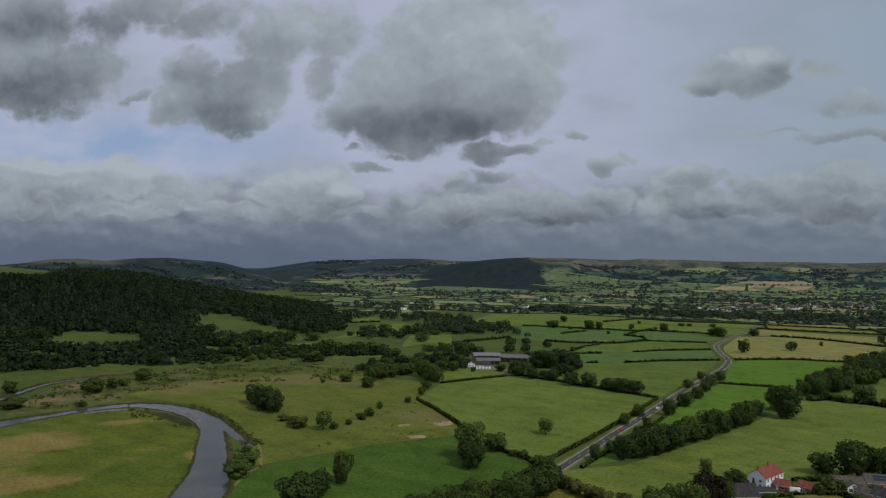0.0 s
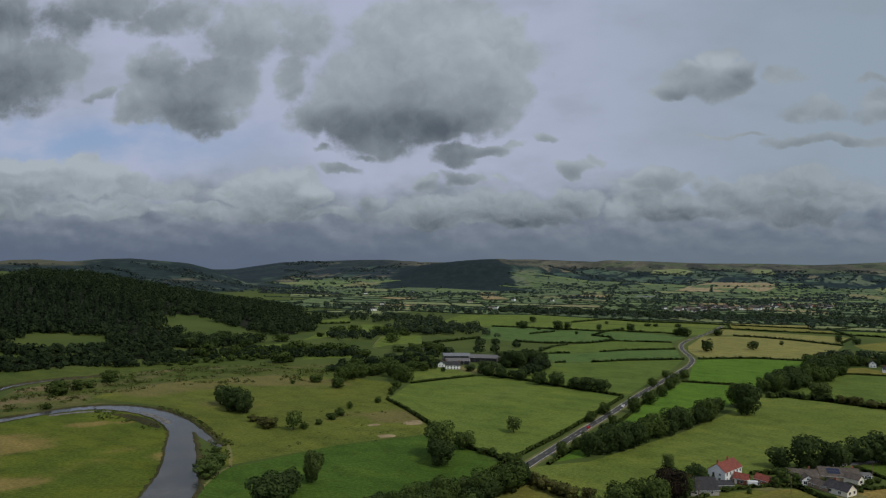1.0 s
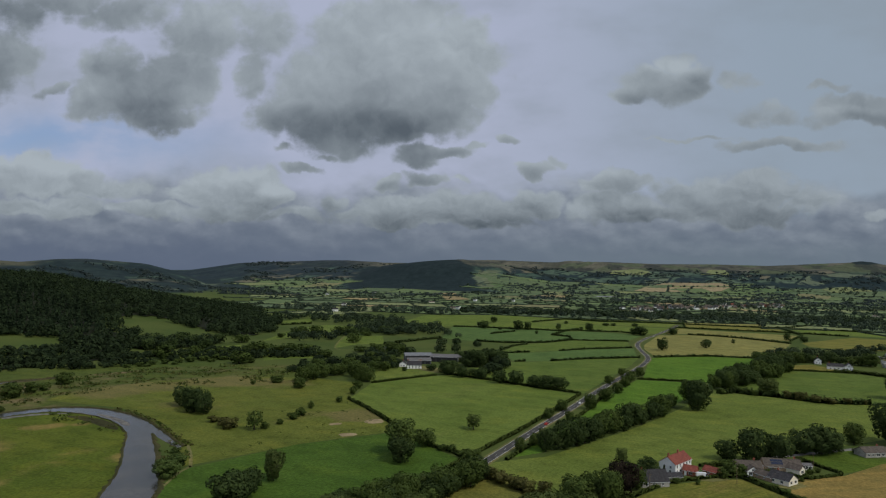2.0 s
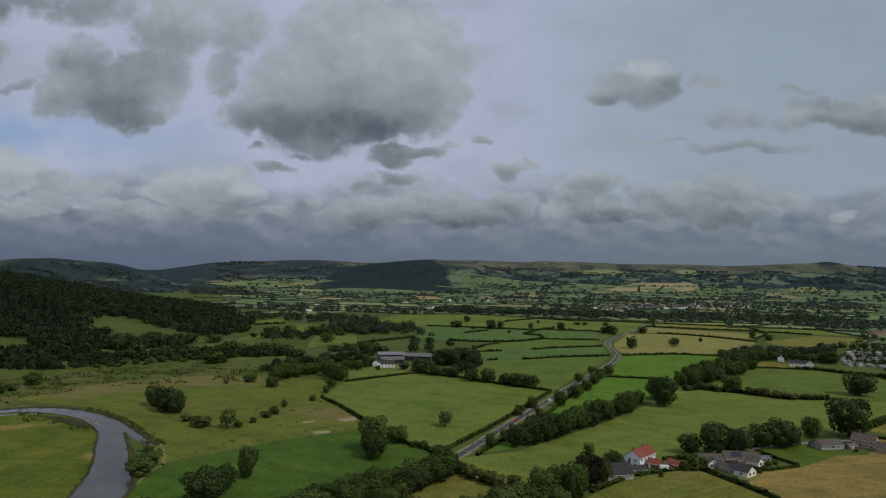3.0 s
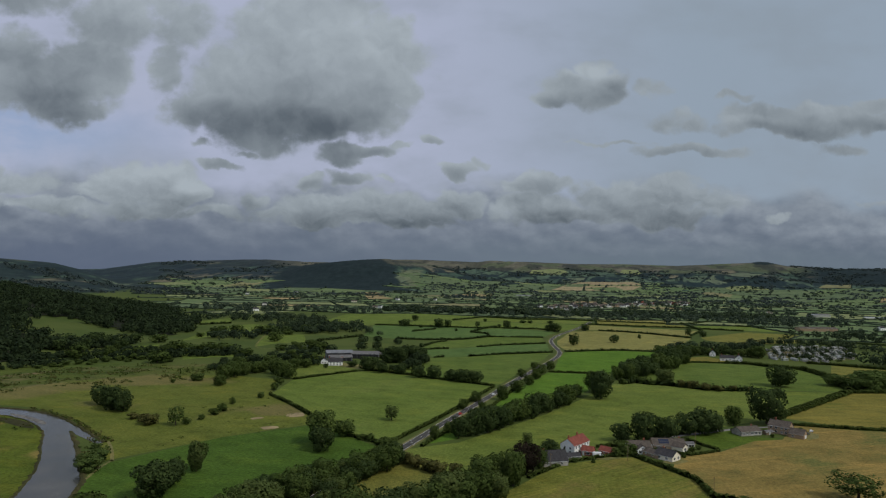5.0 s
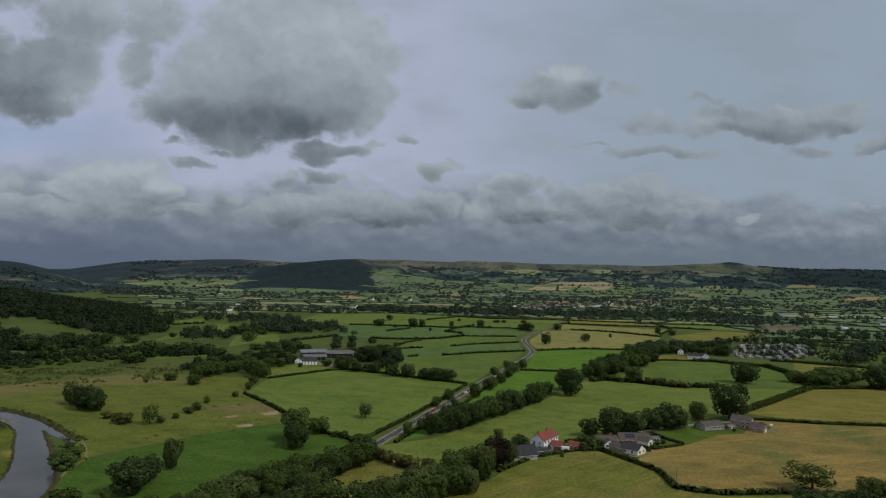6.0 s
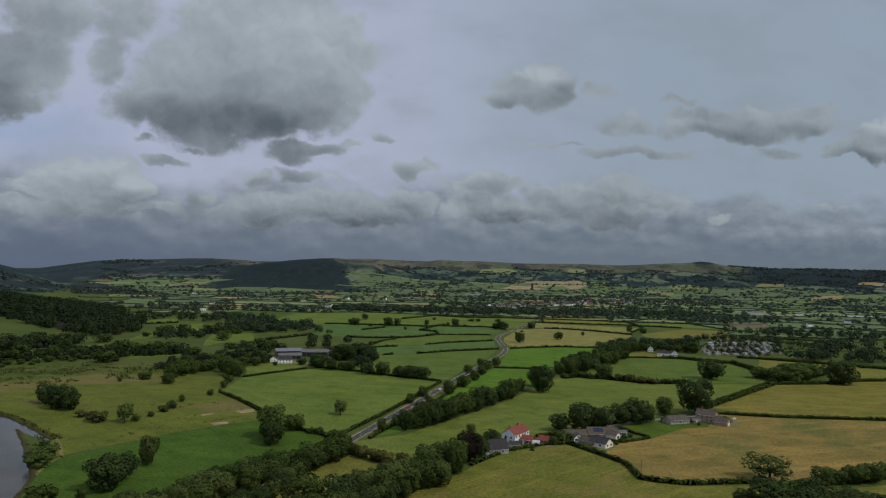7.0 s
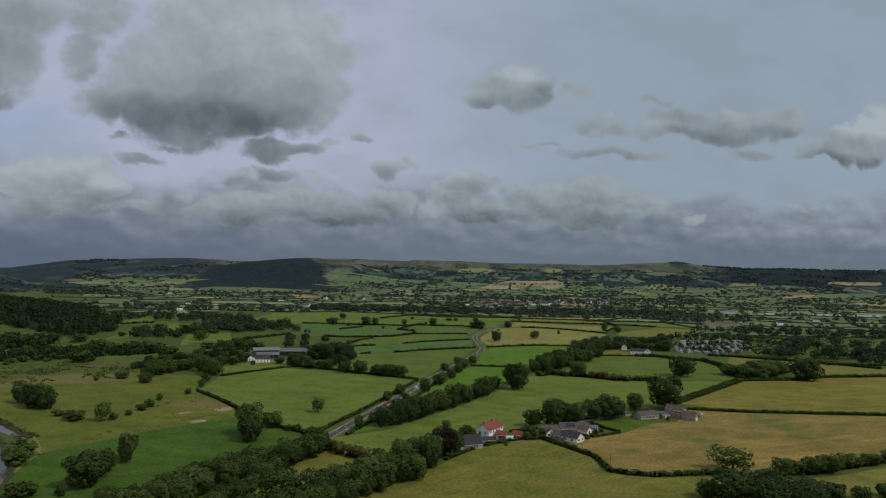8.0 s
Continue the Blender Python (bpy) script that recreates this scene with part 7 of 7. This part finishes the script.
# ---- vehicles ----
def vehicle(x, y, ang, paint, label, L=4.3, Wd=1.8, H=1.45, box=False):
    ob = new("van" if box else "car")
    ob.matrix_basis = pose(x, y, 0.14, 0, 0, ang)
    bm = bmesh.new()
    if box:
        prof = [(-L / 2, 0.35), (L / 2, 0.35), (L / 2, 1.0), (L / 2 - 0.5, 1.25), (L / 2 - 1.1, H), (-L / 2, H)]
    else:
        prof = [(-L / 2, 0.3), (L / 2, 0.3), (L / 2, 0.7), (L / 2 - 1.0, 0.9), (L / 2 - 1.7, H), (-L / 2 + 0.9, H), (-L / 2 + 0.1, 0.95)]
    sides = [[bm.verts.new((px, s * Wd / 2 * (0.88 if pz > 1.2 else 1), pz)) for px, pz in prof] for s in (-1, 1)]
    bm.faces.new(sides[0])
    bm.faces.new(sides[1][::-1])
    n = len(prof)
    for i in range(n):
        j = (i + 1) % n
        bm.faces.new((sides[0][j], sides[0][i], sides[1][i], sides[1][j]))
    bmesh.ops.bevel(bm, geom=bm.edges[:], offset=0.06, segments=1, affect="EDGES")
    body = part("body", bm, M[paint], ob)
    bm = bmesh.new()
    z0, z1 = (1.25, H - 0.25) if box else (0.95, H - 0.08)
    x0, x1 = (L / 2 - 1.5, L / 2 - 0.8) if box else (-L / 2 + 0.6, L / 2 - 1.55)
    add_box(bm, x0, x1, -Wd / 2 + 0.02, Wd / 2 - 0.02, z0, z1)
    part("glazing", bm, M["glass"], body)
    for wx in (-L * 0.3, L * 0.3):
        for wy in (-Wd / 2 + 0.1, Wd / 2 - 0.1):
            bm = bmesh.new()
            r = bmesh.ops.create_cone(bm, cap_ends=True, segments=14, radius1=0.33, radius2=0.33, depth=0.22)
            bmesh.ops.transform(bm, verts=r["verts"], matrix=pose(wx, wy, 0.3, 90, 0, 0))
            part("wheel", bm, M["rubber"], ob)
    return tagged(ob, label, "van" if box else "car")


def road_pose(y):
    xs = rounded(ROAD, 2)
    x = float(np.interp(y, [p[1] for p in xs], [p[0] for p in xs]))
    x2 = float(np.interp(y + 4, [p[1] for p in xs], [p[0] for p in xs]))
    return x, math.degrees(math.atan2(4, x2 - x))


for y, off, paint, label in ((507, 1.6, "car_red", "red car driving along the country road"), (590, 1.6, "car_white", "white car on the country road"), (700, -1.6, "car_white", "white car on the country road beside the verge"), (745, 1.6, "car_grey", "grey car on the country road")):
    x, a = road_pose(y)
    vehicle(x + off, y, a, paint, label)
vehicle(42.5, 409.5, 10, "car_white", "white motor caravan parked beside the brick garage", 6.0, 2.2, 2.7, True)
vehicle(186, 492, 40, "car_grey", "grey car parked by the brick house")
vehicle(192, 501, 60, "car_white", "white car parked in the yard")
vehicle(78, 436, 20, "car_white", "white van parked behind the bungalow", 5.0, 2.0, 2.2, True)


def pole(x, y, h, label):
    ob = new("telegraph_pole")
    ob.matrix_basis = pose(x, y, 0)
    bm = bmesh.new()
    limb(bm, (0, 0, -0.5), (0, 0, h), 0.15, 0.10, 8)
    part("post", bm, M["timber"], ob)
    bm = bmesh.new()
    add_box(bm, -0.9, 0.9, -0.05, 0.05, h - 0.7, h - 0.58)
    part("crossarm", bm, M["timber"], ob)
    return tagged(ob, label, "pole")


for x, y in ((15, 380), (58, 404), (90, 352), (104, 446)):
    pole(x, y, 8.5, "weathered wooden telegraph pole with a crossarm")

# ---- caravan park ----
PARK = [(308, 922), (323, 985), (362, 1070), (410, 1108), (478, 1085), (428, 960), (378, 900), (336, 896)]
sheet("park_ground", PARK, G["flood"], 0.09, "grass of the caravan park", "lawn")


def static_caravan(x, y, ang, paint, label, first={}):
    if paint not in first:
        ob = new("static_caravan")
        bm = gable_walls(9.5, 3.4, 2.3, 2.7)
        part("body", bm, M[paint], ob)
        part("roof", gable_roof(9.5, 3.4, 2.3, 2.7, 0.1, 0.1), M["green_roof"], ob)
        for p in (-3.2, 0.4, 3.4):
            window_at(ob, "f", 9.5, 3.4, p, 1.0, 1.4, 0.9)
        window_at(ob, "l", 9.5, 3.4, 0, 0.9, 2.0, 1.1)
        ob.matrix_basis = pose(x, y, 0.1, 0, 0, ang)
        first[paint] = tagged(ob, label, "caravan", "caravans in the park")
        return
    copy_thing(first[paint], pose(x, y, 0.1, 0, 0, ang))


rng = random.Random(3)
for i in range(19):
    for j in range(29):
        x, y = 290 + i * 12.5 + j * 2.5 + rng.uniform(-1.2, 1.2), 880 + j * 9.2 + i * 2 + rng.uniform(-1.2, 1.2)
        if inside(PARK, x, y) and rng.random() < 0.46:
            kind = rng.choice(["old_white", "old_cream", "green_paint", "old_cream", "green_paint"])
            static_caravan(x, y, rng.choice((20, 24, 28, 104, 108, 112)) + rng.uniform(-4, 4), kind, {"old_white": "white static caravan on a grass pitch", "old_cream": "cream static caravan on a grass pitch", "green_paint": "pale green static caravan on a pitch"}[kind])
park_rows = []
for _ in range(480):
    x, y = rng.uniform(300, 500), rng.uniform(880, 1140)
    if inside(PARK, x, y):
        park_rows.append((x, y, 0.0, rng.uniform(3, 9), rng.uniform(4, 8)))
wood("park_trees", park_rows, 60, 1.2, "stand", "small dark trees and shrubs among the caravans", None, 46)

# ---- far village and works ----
VILLAGE = {}


def village_house(kind, x, y, ang, s):
    if kind not in VILLAGE:
        wall, roof, L, Wd, eave, ridge = {"a": ("white", "greytile", 13, 8, 5, 8), "b": ("buff", "browntile", 12, 8, 4.8, 8), "c": ("brick", "redtile", 13, 8, 5, 8.2), "d": ("cream", "browntile", 16, 9, 3, 6)}[kind]
        ob = house("village_house", x, y, ang, L, Wd, eave, ridge, wall, roof,
                   {"a": "white village house with a slate roof", "b": "buff brick village house with a brown roof", "c": "red brick village house with a tile roof", "d": "cream village bungalow with a brown roof"}[kind],
                   [("f", p, 1.0, 1.3, 1.2) for p in (-3, 3)], group="village houses")
        VILLAGE[kind] = ob
        return
    copy_thing(VILLAGE[kind], pose(x, y, float(height(x, y)), 0, 0, ang))


for _ in range(120):
    t = rng.random()
    x = 40 + 560 * t + rng.gauss(0, 22)
    y = 2020 + 620 * t + rng.gauss(0, 70)
    village_house(rng.choice("aabbddc" if rng.random() < 0.3 else "aabdd"), x, y, rng.uniform(-40, 40), 1)
for x, y in ((-392, 1820), (-376, 1812), (-345, 1783), (-338, 1788), (-310, 1780), (-330, 1800), (-1010, 2450), (-620, 1560), (-905, 2700), (-420, 2300), (-300, 2350), (720, 1500), (690, 2050), (880, 1650), (1010, 1500), (-690, 1800), (-520, 2100), (1100, 1800), (640, 1750)):
    village_house(rng.choice("aaad"), x, y, rng.uniform(-40, 40), 1)
for x, y, L, a, roof, label in ((0, 2920, 60, 0, "bluesheet", "long pale works building beyond the village"), (45, 2960, 45, 5, "sheet", "grey works building beyond the village"), (565, 1425, 75, 8, "browntile", "long buff brick building with a brown tile roof"), (42, 1770, 22, 5, "bluesheet", "pale barn at the edge of the village"), (130, 1800, 40, 8, "sheet", "low grey shed at the edge of the village"), (790, 1945, 30, 4, "sheet", "pale shed on the flat fields"), (760, 1932, 24, 4, "bluesheet", "pale shed on the flat fields")):
    house("works", x, y, a, L, 18, 6, 8, "old_white" if roof != "browntile" else "buff", roof, label, category="works")


def polytunnel(x, y, L, ang, label):
    bm = bmesh.new()
    pts = [(math.cos(a) * 4.5, math.sin(a) * 4.0) for a in np.linspace(0, math.pi, 9)]
    for s in (-L / 2, L / 2):
        bm.faces.new([bm.verts.new((s, py, pz)) for py, pz in pts])
    bm.verts.ensure_lookup_table()
    for i in range(8):
        bm.faces.new([bm.verts[k] for k in (i, i + 1, i + 10, i + 9)])
    bmesh.ops.recalc_face_normals(bm, faces=bm.faces[:])
    ob = part("polytunnel", bm, M["plastic"], None)
    ob.matrix_basis = pose(x, y, 0, 0, 0, ang)
    return tagged(ob, label, "polytunnel", "polytunnels")


for i, (x, L) in enumerate(((905, 40), (960, 55), (1050, 90), (1150, 60), (1230, 80), (1330, 70))):
    for r in range(2):
        polytunnel(x + r * 6, 1930 + r * 12 + rng.uniform(-4, 4), L, 3, "long pale plastic polytunnel on the flat fields")
